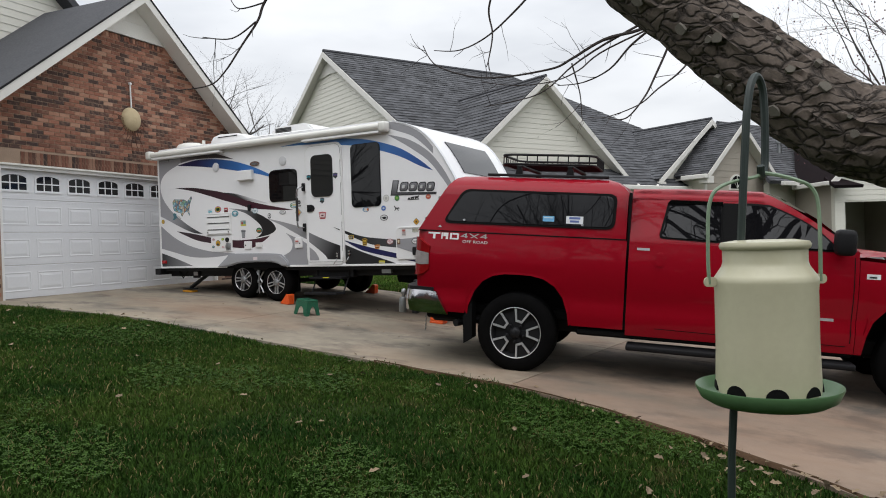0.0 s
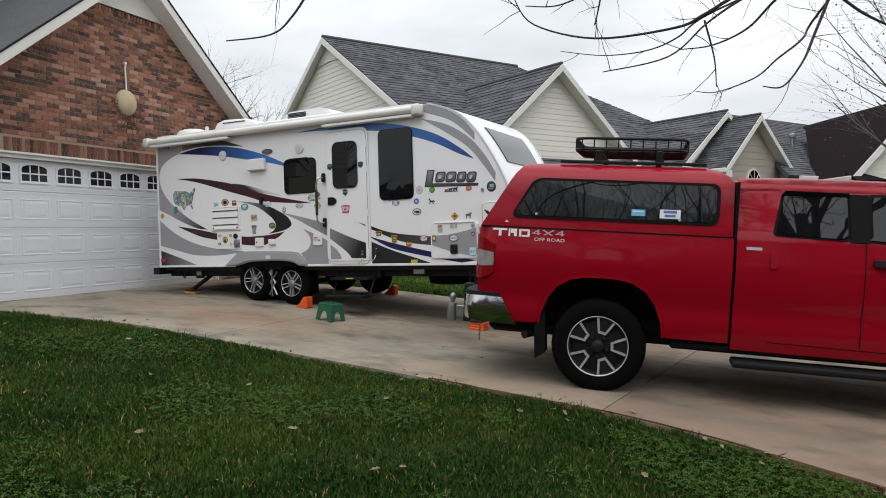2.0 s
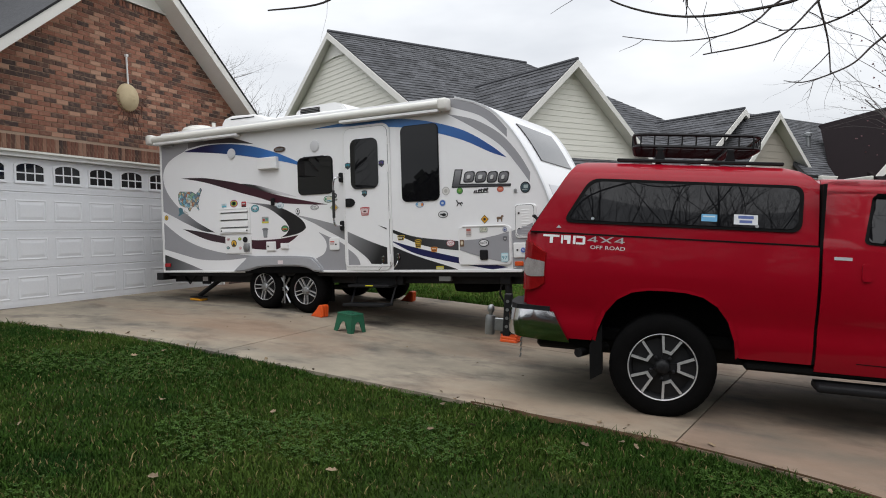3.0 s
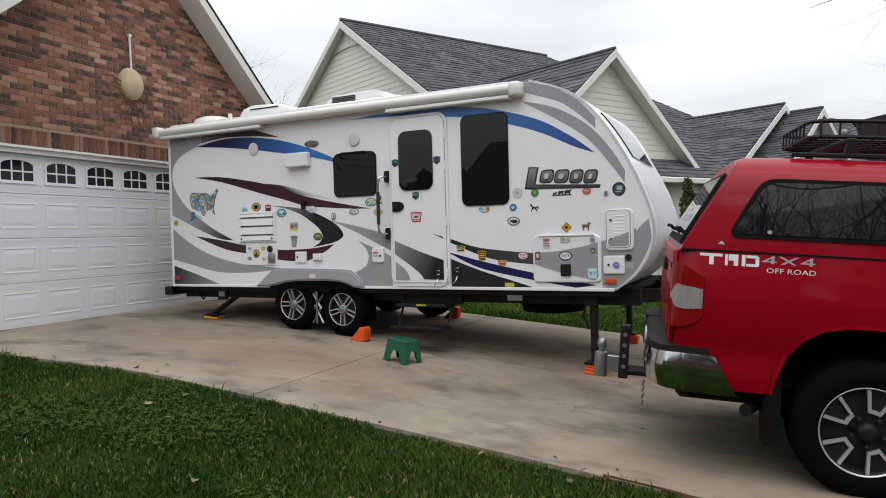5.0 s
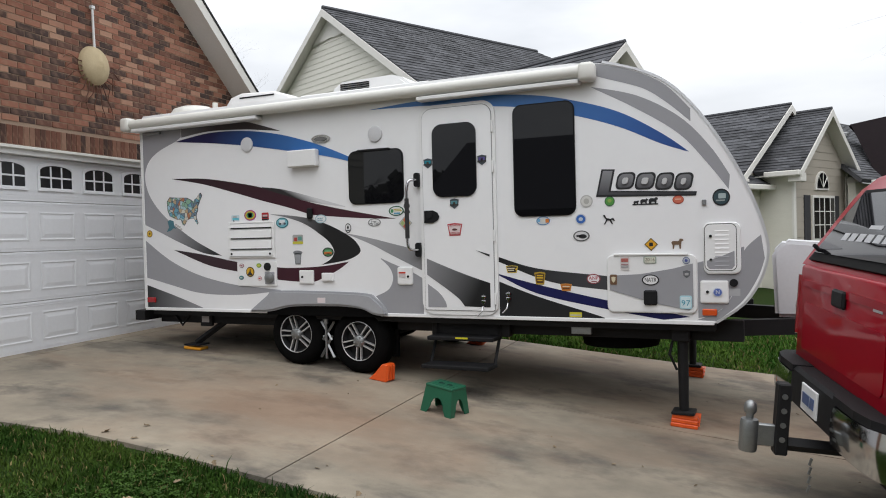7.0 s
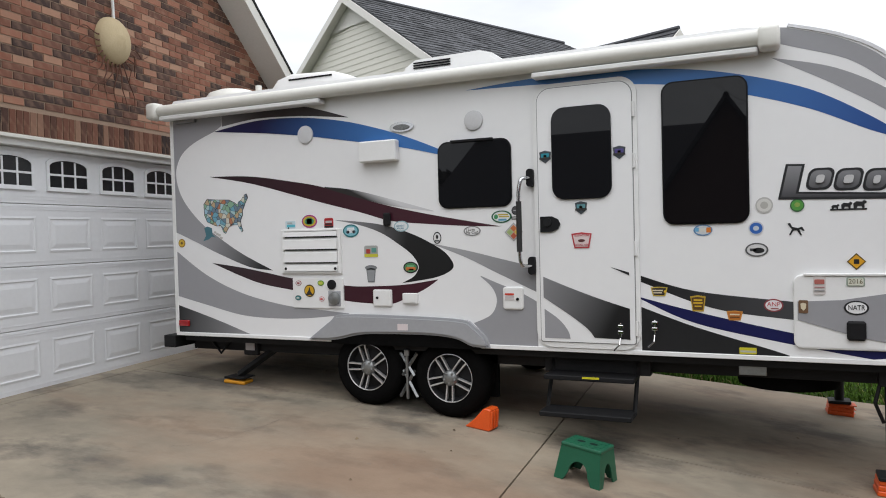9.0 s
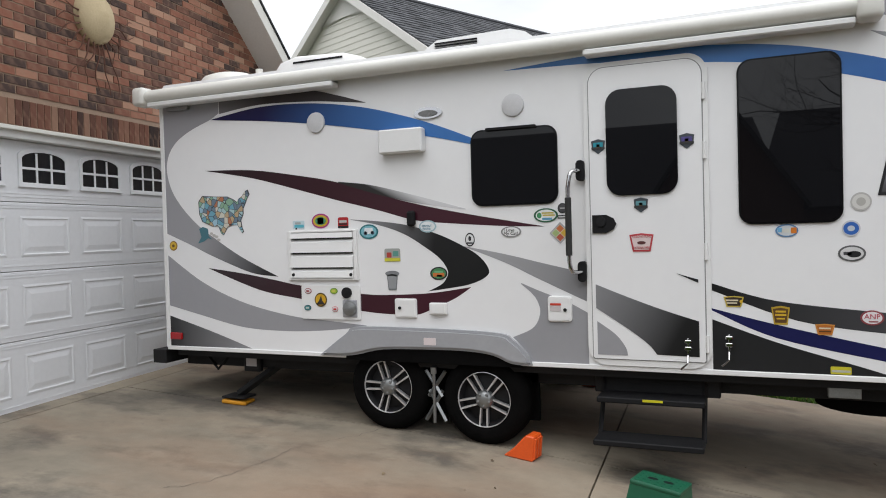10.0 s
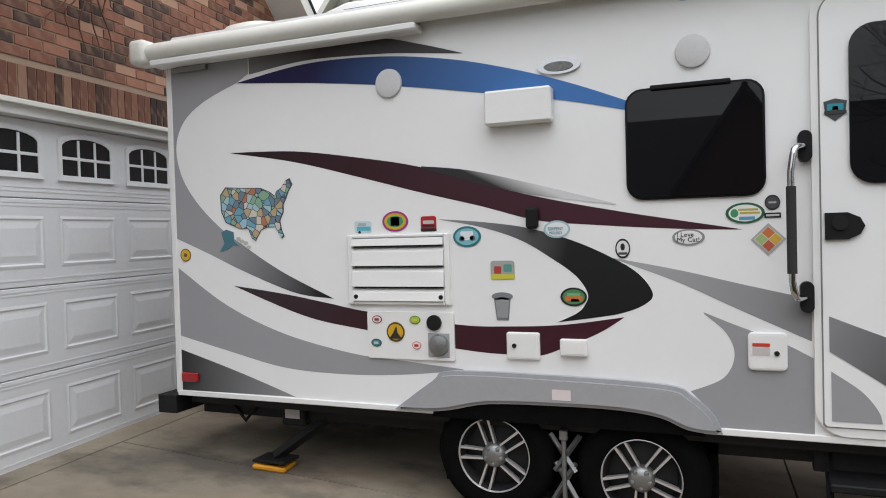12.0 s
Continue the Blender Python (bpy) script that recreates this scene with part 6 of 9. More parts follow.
def shingle_lines(p0, p1, p2, p3, courses):
    """Raised butt edges of the shingle courses on a slope whose eave is p0-p1 and whose top is p3-p2."""
    bm = B()
    p0, p1, p2, p3 = (Vector(p) for p in (p0, p1, p2, p3))
    n = (p1 - p0).cross(p3 - p0).normalized()
    if n.z < 0:
        n = -n
    rnd = random.Random(courses)
    tabs = max(4, int((p1 - p0).length / 0.30))
    for k in range(courses):
        t, u = k / courses, (k + 1) / courses
        a, b, c, d = p0.lerp(p3, t), p1.lerp(p2, t), p1.lerp(p2, u), p0.lerp(p3, u)
        cuts = [0.0] + [(j + rnd.uniform(-0.35, 0.35)) / tabs for j in range(1, tabs)] + [1.0]
        for j in range(tabs):
            v, w, h = cuts[j], cuts[j + 1], rnd.uniform(0.015, 0.028)
            e, f, g, i = a.lerp(b, v), a.lerp(b, w), d.lerp(c, w), d.lerp(c, v)
            lo = [bm.verts.new(e), bm.verts.new(f)]
            up = [bm.verts.new(e + n * h), bm.verts.new(f + n * h)]
            top = [bm.verts.new(g + n * 0.006), bm.verts.new(i + n * 0.006)]
            bm.faces.new((up[0], up[1], top[0], top[1]))
            bm.faces.new((lo[0], lo[1], up[1], up[0]))
    return part("shingles", bm, M_shingle_lap, nb, "courses of dark asphalt shingles", kind="stuff")


def shingle_material():
    m = surf("shingle_courses", (0.105, 0.107, 0.115), (0.055, 0.056, 0.062), 1.1, 0.93, bump=0.5, bscale=40, fine=0.25, vary=0.17, island=True)
    N, L = m.node_tree.nodes, m.node_tree.links
    b = N["Principled BSDF"]
    base = b.inputs["Base Color"].links[0].from_socket
    tc, br, mx = N.new("ShaderNodeTexCoord"), N.new("ShaderNodeTexVoronoi"), N.new("ShaderNodeMixRGB")
    mp = N.new("ShaderNodeMapping")
    mp.inputs["Scale"].default_value = (3.2, 3.2, 7.5)
    br.inputs["Scale"].default_value = 1.0
    hs = N.new("ShaderNodeSeparateColor")
    mx.blend_type, mx.inputs[0].default_value = "MULTIPLY", 0.55
    L.new(tc.outputs["Object"], mp.inputs["Vector"])
    L.new(mp.outputs["Vector"], br.inputs["Vector"])
    L.new(br.outputs["Color"], mx.inputs[2])
    L.new(br.outputs["Color"], hs.inputs[0])
    cb = N.new("ShaderNodeCombineColor")
    for i in range(3):
        L.new(hs.outputs[0], cb.inputs[i])
    L.new(cb.outputs[0], mx.inputs[2])
    L.new(base, mx.inputs[1])
    L.new(mx.outputs[0], b.inputs["Base Color"])
    return m


M_shingle_lap = shingle_material()
# main roof: front and back slope, hip at the far end
A0, A1 = 11.1, 19.4
plate([(A0, 22.50, RZ), (A0, EB - 0.35, main_z(EB - 0.35)), (26.3, EB - 0.35, main_z(EB - 0.35)), (A1, 22.50, RZ)])
shingle_lines((A0, EB - 0.35, main_z(EB - 0.35)), (26.3, EB - 0.35, main_z(EB - 0.35)), (A1, 22.50, RZ), (A0, 22.50, RZ), 44)
plate([(A0, 22.50, RZ), (A0, 29.9, main_z(EB - 0.35)), (26.3, 29.9, main_z(EB - 0.35)), (A1, 22.50, RZ)])
plate([(26.3, EB - 0.35, main_z(EB - 0.35)), (26.3, 29.9, main_z(EB - 0.35)), (A1, 22.50, RZ)])
bm = B()
tube(bm, [(A0, 22.50, RZ + 0.02), (A1, 22.50, RZ + 0.02)], 0.06, 6)
part("ridge_cap", bm, M_shingle, nb)
# left gable wall
SL = (RZ - EV) / (22.50 - EB)
bm = B()
slab(bm, [(EB, -0.5), (EB, main_z(EB) - 0.15), (22.50, RZ - 0.15), (29.5, main_z(EB) - 0.15), (29.5, -0.5)], 11.35, 11.5, "x")
part("wall", bm, M_siding, nb, "cream gable wall")
lap_siding(nb, lambda z: EB + max(0, (z - EV + 0.15) / SL), lambda z: 29.5 - max(0, (z - EV + 0.15) / SL), 1.5, RZ - 0.75, lambda s, z, d: (11.35 - d, s, z), 0.145)
for s in (-1, 1):
    y1 = 22.50 + s * (22.50 - EB + 0.35)
    z1 = main_z(EB - 0.35)
    bm = B()
    slab(bm, [(22.50, RZ - 0.02), (y1, z1 - 0.02), (y1, z1 - 0.22), (22.50, RZ - 0.22)], A0 - 0.03, A0 + 0.02, "x")
    part("rake_board", bm, M_trim, nb, "white rake board")
    bm = B()
    slab(bm, [(22.50, RZ - 0.16), (y1, z1 - 0.16), (y1, z1 - 0.18), (22.50, RZ - 0.18)], A0 + 0.02, 11.35, "x")
    part("soffit", bm, M_trim, nb)
    bm = B()
    slab(bm, [(22.50, RZ - 0.17), (22.50 + s * 1.0, RZ - 0.17 - SL), (22.50 + s * 1.0, RZ - 0.75), (22.50, RZ - 0.75)], 11.31, 11.35, "x")
    part("gable_panel", bm, M_trim, nb)
# front walls under the eave
bm = B()
box(bm, 11.5, 26.0, EB - 0.05, EB + 0.15, -0.5, EV - 0.32)
part("wall", bm, M_siding, nb)
lap_siding(nb, lambda z: 11.5, lambda z: 26.0, -0.4, EV - 0.40, lambda s, z, d: (s, EB - 0.05 - d, z), 0.145)
for x in (20.30, 23.60):
    bm = B()
    box(bm, x - 0.06, x + 0.06, 14.42, EB - 0.05, -0.5, 2.90)
    part("wall", bm, M_siding, nb, "side wall of the front gable")
bm = B()
box(bm, 19.82, 19.96, 14.06, EB - 0.36, 2.66, 2.80, 0.02)
part("gutter", bm, M_trim, nb, "white gutter")
bm = B()
box(bm, 19.96, 20.26, 14.10, EB - 0.05, 2.68, 2.71)
part("soffit", bm, M_trim, nb)
bm = B()
box(bm, 10.9, 26.3, EB - 0.50, EB - 0.36, main_z(EB - 0.35) - 0.16, main_z(EB - 0.35) - 0.02, 0.02)
gut = part("gutter", bm, M_trim, nb, "white gutter")
bm = B()
box(bm, 11.0, 26.0, EB - 0.36, EB + 0.10, main_z(EB - 0.35) - 0.14, main_z(EB - 0.35) - 0.11)
part("soffit", bm, M_trim, nb)


def front_gable(a, apex, face, pitch, left, right, back, siding, lap=0.145, over=0.32):
    """A gable that faces the drive: apex at (a, apex), wall at y = face, eaves at a - left and a + right."""
    zl, zr = apex - pitch * left, apex - pitch * right
    front, face = face, face + over
    for s, w, z in ((-1, left, zl), (1, right, zr)):
        plate([(a, front, apex), (a, back, apex), (a + s * w, face + 0.9, z), (a + s * w, front, z)], label="dark shingle slope of a front gable")
        shingle_lines((a + s * w, front, z), (a + s * w, face + 0.9, z), (a, back, apex), (a, front, apex), 22)
        bm = B()
        slab(bm, [(a, apex - 0.015), (a + s * w, z - 0.015), (a + s * w, z - 0.20), (a, apex - 0.20)], front - 0.03, front + 0.02, "y")
        part("rake_board", bm, M_trim, nb, "white rake board")
        bm = B()
        slab(bm, [(a, apex - 0.15), (a + s * w, z - 0.15), (a + s * w, z - 0.17), (a, apex - 0.17)], front + 0.02, face, "y")
        part("soffit", bm, M_trim, nb)
        bm = B()
        box(bm, a + s * w - 0.28 * (s > 0) - 0.02, a + s * w + 0.28 * (s < 0) + 0.02, front - 0.01, face, z - 0.30, z - 0.08, 0.01)
        part("eave_return", bm, M_trim, nb)
    wl, wr = left - 0.3, right - 0.3
    bm = B()
    slab(bm, [(a - wl, -0.5), (a - wl, apex - pitch * wl - 0.15), (a, apex - 0.15), (a + wr, apex - pitch * wr - 0.15), (a + wr, -0.5)], face, face + 0.15, "y")
    part("wall", bm, siding, nb, "gable wall")
    lap_siding(nb, lambda z: a - min(wl, (apex - 0.16 - z) / pitch), lambda z: a + min(wr, (apex - 0.16 - z) / pitch), -0.4, apex - 0.3, lambda s, z, d: (s, face - d, z), lap, siding)
    bm = B()
    tube(bm, [(a, front, apex + 0.015), (a, back, apex + 0.015)], 0.05, 6)
    part("ridge_cap", bm, M_shingle, nb)
    for e, w in ((-1, wl), (1, wr)):
        bm = B()
        box(bm, a + e * w - 0.07, a + e * w + 0.07, face - 0.03, face + 0.02, -0.5, apex - pitch * w - 0.15)
        part("corner_board", bm, M_trim, nb)


front_gable(14.59, 5.55, 15.48, 0.82, 3.35, 3.35, 19.7, M_siding)
front_gable(21.66, 4.77, 15.06, 0.755, 2.75, 1.6, 19.0, M_siding)
front_gable(21.92, 4.53, 14.08, 0.88, 1.95, 1.95, 18.4, M_siding_tan, 0.21)


def arched_window():
    w = part("window", slab(B(), round_rect(21.28, 22.68, 0.95, 2.19, 0.01), 14.350, 14.400), M_trim, nb, "white-framed window under an arched light")
    for x0, x1 in ((21.35, 21.93), (22.03, 22.61)):
        bm = B()
        box(bm, x0, x1, 14.335, 14.352, 1.02, 2.12)
        part("pane", bm, M_window_dark, w)
        bm = B()
        box(bm, (x0 + x1) / 2 - 0.012, (x0 + x1) / 2 + 0.012, 14.322, 14.340, 1.02, 2.12)
        for z in (1.38, 1.75):
            box(bm, x0, x1, 14.323, 14.339, z - 0.012, z + 0.012)
        part("muntins", bm, M_trim, w)
    bm = B()
    arc = [(21.90 + 0.42 * math.cos(t), 2.34 + 0.52 * math.sin(t)) for t in np.linspace(0, math.pi, 13)]
    slab(bm, arc, 14.350, 14.400)
    f = part("arched_frame", bm, M_trim, nb, "white half-round window")
    bm = B()
    slab(bm, [(21.90 + 0.34 * math.cos(t), 2.39 + 0.42 * math.sin(t)) for t in np.linspace(0, math.pi, 13)], 14.335, 14.352)
    part("pane", bm, M_window_dark, f)
    for t in (45, 90, 135):
        bm = B()
        tube(bm, [(21.90, 14.332, 2.40), (21.90 + 0.36 * math.cos(radians(t)), 14.332, 2.40 + 0.43 * math.sin(radians(t)))], 0.012, 4)
        part("muntin", bm, M_trim, f)
    for s in (-1, 1):
        bm = B()
        box(bm, 21.90 + s * 0.92 - 0.17, 21.90 + s * 0.92 + 0.17, 14.355, 14.398, 0.95, 2.19, 0.01)
        part("shutter", bm, surf("dark_shutter", (0.03, 0.03, 0.035), (0.04, 0.04, 0.045), 8, 0.6), nb, "dark shutter")


arched_window()
for a, z in ((18.65, 2.55), (17.75, 2.55)):
    bm = B()
    tube(bm, smooth_line([(a, EB - 0.42, z - 0.05), (a + 0.05, EB - 0.30, z - 0.25), (a + 0.08, EB - 0.10, z - 0.42), (a + 0.08, EB - 0.12, -0.4)], 4), 0.045, 6)
    part("downspout", bm, M_trim, nb, "white downspout")
# low wing behind the last gable
plate([(26.2, 18.0, 5.45), (34.0, 18.0, 5.45), (34.0, 13.6, 2.60), (22.6, 13.6, 2.60)], label="grey shingle slope of the rear wing")
shingle_lines((22.6, 13.6, 2.60), (34.0, 13.6, 2.60), (34.0, 18.0, 5.45), (26.2, 18.0, 5.45), 30)
bm = B()
box(bm, 23.2, 34.0, 14.0, 14.2, -0.5, 2.55)
part("wall", bm, M_siding, nb)
bm = B()
box(bm, 23.2, 34.0, 13.45, 13.6, 2.45, 2.60, 0.02)
part("gutter", bm, M_trim, nb)
bm = B()
tube(bm, [(26.60, 15.60, 3.80), (26.60, 15.60, 4.26)], 0.075, 10)
pipe = part("vent_pipe", bm, M_galv, nb, "metal roof vent with a cap")
bm = B()
lathe(bm, [(0.14, 0), (0.14, 0.10), (0.02, 0.16)], 14, pose(26.60, 15.60, 4.26))
part("cap", bm, M_galv, pipe)
# wrought hanger on the wall
bm = B()
ring = [(17.15 + 0.22 * math.cos(t), EB - 0.08, 1.25 + 0.30 * math.sin(t)) for t in np.linspace(0, 2 * math.pi, 17)]
tube(bm, ring, 0.014, 5, cap=False)
tube(bm, [(17.15, EB - 0.08, 1.55), (17.15, EB - 0.08, 1.80)], 0.014, 5)
hanger = mesh_thing("wall_hanger", bm, M_black_steel, "black iron ring hanger on the cream siding", "hanger")
hanger.matrix_world = NM

# ---- the house after it ----
HM = pose(0, 0, 0.35, 0, 0, 32)
far = thing("far_house", HM, "cream siding house with a nearly black roof and open garage", "house")
FA, FB, FZ, FP, FW = 15.22, 22.8, 5.10, 1.03, 2.36
M_black_shingle = surf("brown_black_shingles", (0.019, 0.014, 0.015), (0.008, 0.007, 0.008), 5, 0.95, bump=0.8, bscale=24, spec=0.04, fine=0.2)
for s in (-1, 1):
    zb = FZ - FP * FW
    bm = B()
    sheet(bm, [(FA, FB - 0.3, FZ), (FA, FB + 6.4, FZ), (FA + s * FW, FB + (1.85 if s < 0 else 6.4), zb), (FA + s * FW, FB - 0.3, zb)], 0.10)
    part("roof", bm, M_black_shingle, far, "nearly black shingle slope")
    bm = B()
    slab(bm, [(FA, FZ - 0.02), (FA + s * FW, zb - 0.02), (FA + s * FW, zb - 0.27), (FA, FZ - 0.27)], FB - 0.34, FB - 0.28, "y")
    part("rake_board", bm, M_trim, far)
bm = B()
box(bm, FA - FW - 0.12, FA - FW + 0.02, FB - 0.3, FB + 1.85, FZ - FP * FW - 0.14, FZ - FP * FW - 0.01, 0.015)
part("gutter", bm, M_trim, far)
bm = B()
sheet(bm, [(FA - FW - 0.05, FB - 0.62, 2.50), (FA - FW + 0.85, FB - 0.62, 2.50), (FA - FW + 0.30, FB - 0.02, 2.80), (FA - FW - 0.05, FB - 0.02, 2.80)], 0.10)
part("return_roof", bm, M_black_shingle, far, "small dark eave return")
HW = FW - 0.28
bm = B()
slab(bm, [(FA - HW, -0.5), (FA - HW, FZ - FP * HW - 0.12), (FA, FZ - 0.12), (FA + HW, FZ - FP * HW - 0.12), (FA + HW, -0.5), (FA + 1.85, -0.5), (FA + 1.85, 2.0), (FA - 1.75, 2.0), (FA - 1.75, -0.5)], FB, FB + 0.2, "y")
part("wall", bm, M_siding, far)
lap_siding(far, lambda z: FA - min(HW, (FZ - 0.13 - z) / FP), lambda z: FA + min(HW, (FZ - 0.13 - z) / FP), 2.05, FZ - 0.3, lambda s, z, d: (s, FB - d, z), 0.16)
lap_siding(far, lambda z: FA - HW, lambda z: FA - 1.80, -0.4, 2.04, lambda s, z, d: (s, FB - d, z), 0.16)
bm = B()
box(bm, FA - HW, FA + HW, FB + 6.0, FB + 6.1, -0.5, 2.6)
box(bm, FA - HW, FA - HW + 0.1, FB + 0.2, FB + 6.0, -0.5, 2.6)
box(bm, FA + HW - 0.1, FA + HW, FB + 0.2, FB + 6.0, -0.5, 2.6)
part("garage_inside", bm, M_siding_tan, far)
# a car parked inside that garage
white_car = thing("parked_car", HM @ pose(FA - 0.2, FB + 2.7, ground_z(9) - 0.35 + 0.02, 0, 0, 90), "white car parked in the open garage", "car")
bm = B()
slab(bm, [(-2.2, 0.3), (-2.25, 0.75), (-1.5, 0.9), (-0.8, 1.40), (0.9, 1.45), (1.7, 0.98), (2.2, 0.9), (2.25, 0.35)], -0.88, 0.88)
bmesh.ops.bevel(bm, geom=[e for e in bm.edges if e.calc_face_angle(0) > 0.9], offset=0.07, segments=2, affect="EDGES")
part("body", bm, M_gelcoat, white_car, smooth=50)
for x in (-1.35, 1.4):
    for s in (-1, 1):
        bm = B()
        tube(bm, [(x, s * 0.70, 0.33), (x, s * 0.90, 0.33)], 0.33, 20)
        part("wheel", bm, M_rubber, white_car, smooth=50)
bm = B()
slab(bm, [(-1.3, 0.95), (-0.75, 1.34), (0.85, 1.38), (1.45, 1.0)], -0.885, 0.885)
part("side_glass", bm, M_window_dark, white_car)
T_U = Vector((math.cos(radians(12.8)), math.sin(radians(12.8)), 0))
T_UP = Vector((0.083, 0, 1)).normalized()
T_U = (T_U - T_UP * T_U.dot(T_UP)).normalized()
T_V = T_UP.cross(T_U)
KM = Matrix(((T_U.x, T_V.x, T_UP.x, -3.423), (T_U.y, T_V.y, T_UP.y, 7.879), (T_U.z, T_V.z, T_UP.z, 0.129), (0, 0, 0, 1)))

truck = thing("pickup_truck", KM, "red double-cab pickup truck parked nose down on the concrete drive", "truck")
M_red_dark = M_red
M_tail_red = surf("red_tail_lens", (0.26, 0.006, 0.008), (0.09, 0.002, 0.004), 9, 0.12, spec=0.3)
M_clear_lens = surf("clear_lens", (0.34, 0.31, 0.30), (0.12, 0.09, 0.09), 26, 0.1, stretch=(1, 1, 0.35))
M_truck_glass = surf("privacy_glass", (0.006, 0.006, 0.007), (0.008, 0.008, 0.009), 3, 0.015, spec=0.3)
M_seal = surf("window_rubber", (0.005, 0.005, 0.005), (0.009, 0.009, 0.009), 20, 0.7, spec=0.1)
M_badge = surf("white_decal", (0.72, 0.72, 0.72), (0.62, 0.62, 0.62), 30, 0.4)
M_badge_grey = surf("grey_decal", (0.42, 0.42, 0.43), (0.36, 0.36, 0.37), 30, 0.4)


def lerp_table(t, rows):
    for (a, va), (b, vb) in zip(rows, rows[1:]):
        if t <= b:
            k = max(0.0, (t - a) / (b - a))
            return va + (vb - va) * k
    return rows[-1][1]


BODY_Y = [(0.40, 0.90), (0.52, 0.955), (0.70, 0.985), (0.80, 0.965), (0.95, 0.995), (1.15, 1.005), (1.30, 0.985), (1.40, 0.965), (1.46, 0.955)]
CAB_Y = [(1.38, 0.968), (1.45, 0.955), (1.70, 0.855), (1.88, 0.775), (1.96, 0.66)]
LAMP_Y = [(0.93, 0.985), (1.40, 0.962)]
WIN_Y = [(1.42, 0.967), (1.89, 0.771)]
SHELL_WIN_Y = [(1.52, 0.947), (1.89, 0.858)]
SHELL_Y = [(1.40, 0.962), (1.48, 0.955), (1.75, 0.895), (1.90, 0.855), (1.97, 0.79), (2.03, 0.62)]


def arch_z(x, cx, half, low, top):
    d = abs(x - cx) / half
    return low if d >= 1 else low + (top - low) * (1 - d ** 3.2) ** (1 / 2.0)


def side_panel(name, x0, x1, zlow, ztop, ytab, s, material, label="", cols=40, rows=12, thick=0.03, parent=None):
    """A pressed body side between two ends; s: -1 the lawn side, 1 the other."""
    bm = B()
    outer, inner = [], []
    for i in range(cols + 1):
        x = x0 + (x1 - x0) * i / cols
        a, b = zlow(x), ztop(x)
        co, ci = [], []
        for j in range(rows + 1):
            z = a + (b - a) * j / rows
            y = lerp_table(z, ytab) - 0.055 * max(0.0, (-0.97 - x) / 0.13) ** 2
            co.append(bm.verts.new((x, s * y, z)))
            ci.append(bm.verts.new((x, s * (y - thick), z)))
        outer.append(co)
        inner.append(ci)
    for g in (outer, inner):
        for a, b in zip(g, g[1:]):
            for j in range(rows):
                bm.faces.new((a[j], b[j], b[j + 1], a[j + 1]))
    for i in range(cols):
        for j in (0, rows):
            bm.faces.new((outer[i][j], outer[i + 1][j], inner[i + 1][j], inner[i][j]))
    for i in (0, cols):
        for j in range(rows):
            bm.faces.new((outer[i][j], outer[i][j + 1], inner[i][j + 1], inner[i][j]))
    return part(name, bm, material, parent or truck, label, smooth=35)


def skin(name, outline, ytab, d0, d1, material, parent, label="", s=-1):
    """A piece laid on the body side, from depth d0 to d1 outside the sheet metal."""
    bm = B()
    def put(p, d):
        return (p[0], s * (lerp_table(p[1], ytab) + d), p[1])
    a = [bm.verts.new(put(p, d0)) for p in outline]
    b = [bm.verts.new(put(p, d1)) for p in outline]
    n = len(a)
    fs = [bm.faces.new(a), bm.faces.new(b[::-1])]
    for k in range(n):
        bm.faces.new((a[k], b[k], b[(k + 1) % n], a[(k + 1) % n]))
    bm.normal_update()
    bmesh.ops.triangulate(bm, faces=[f for f in fs if len(f.verts) > 4])
    return part(name, bm, material, parent, label)


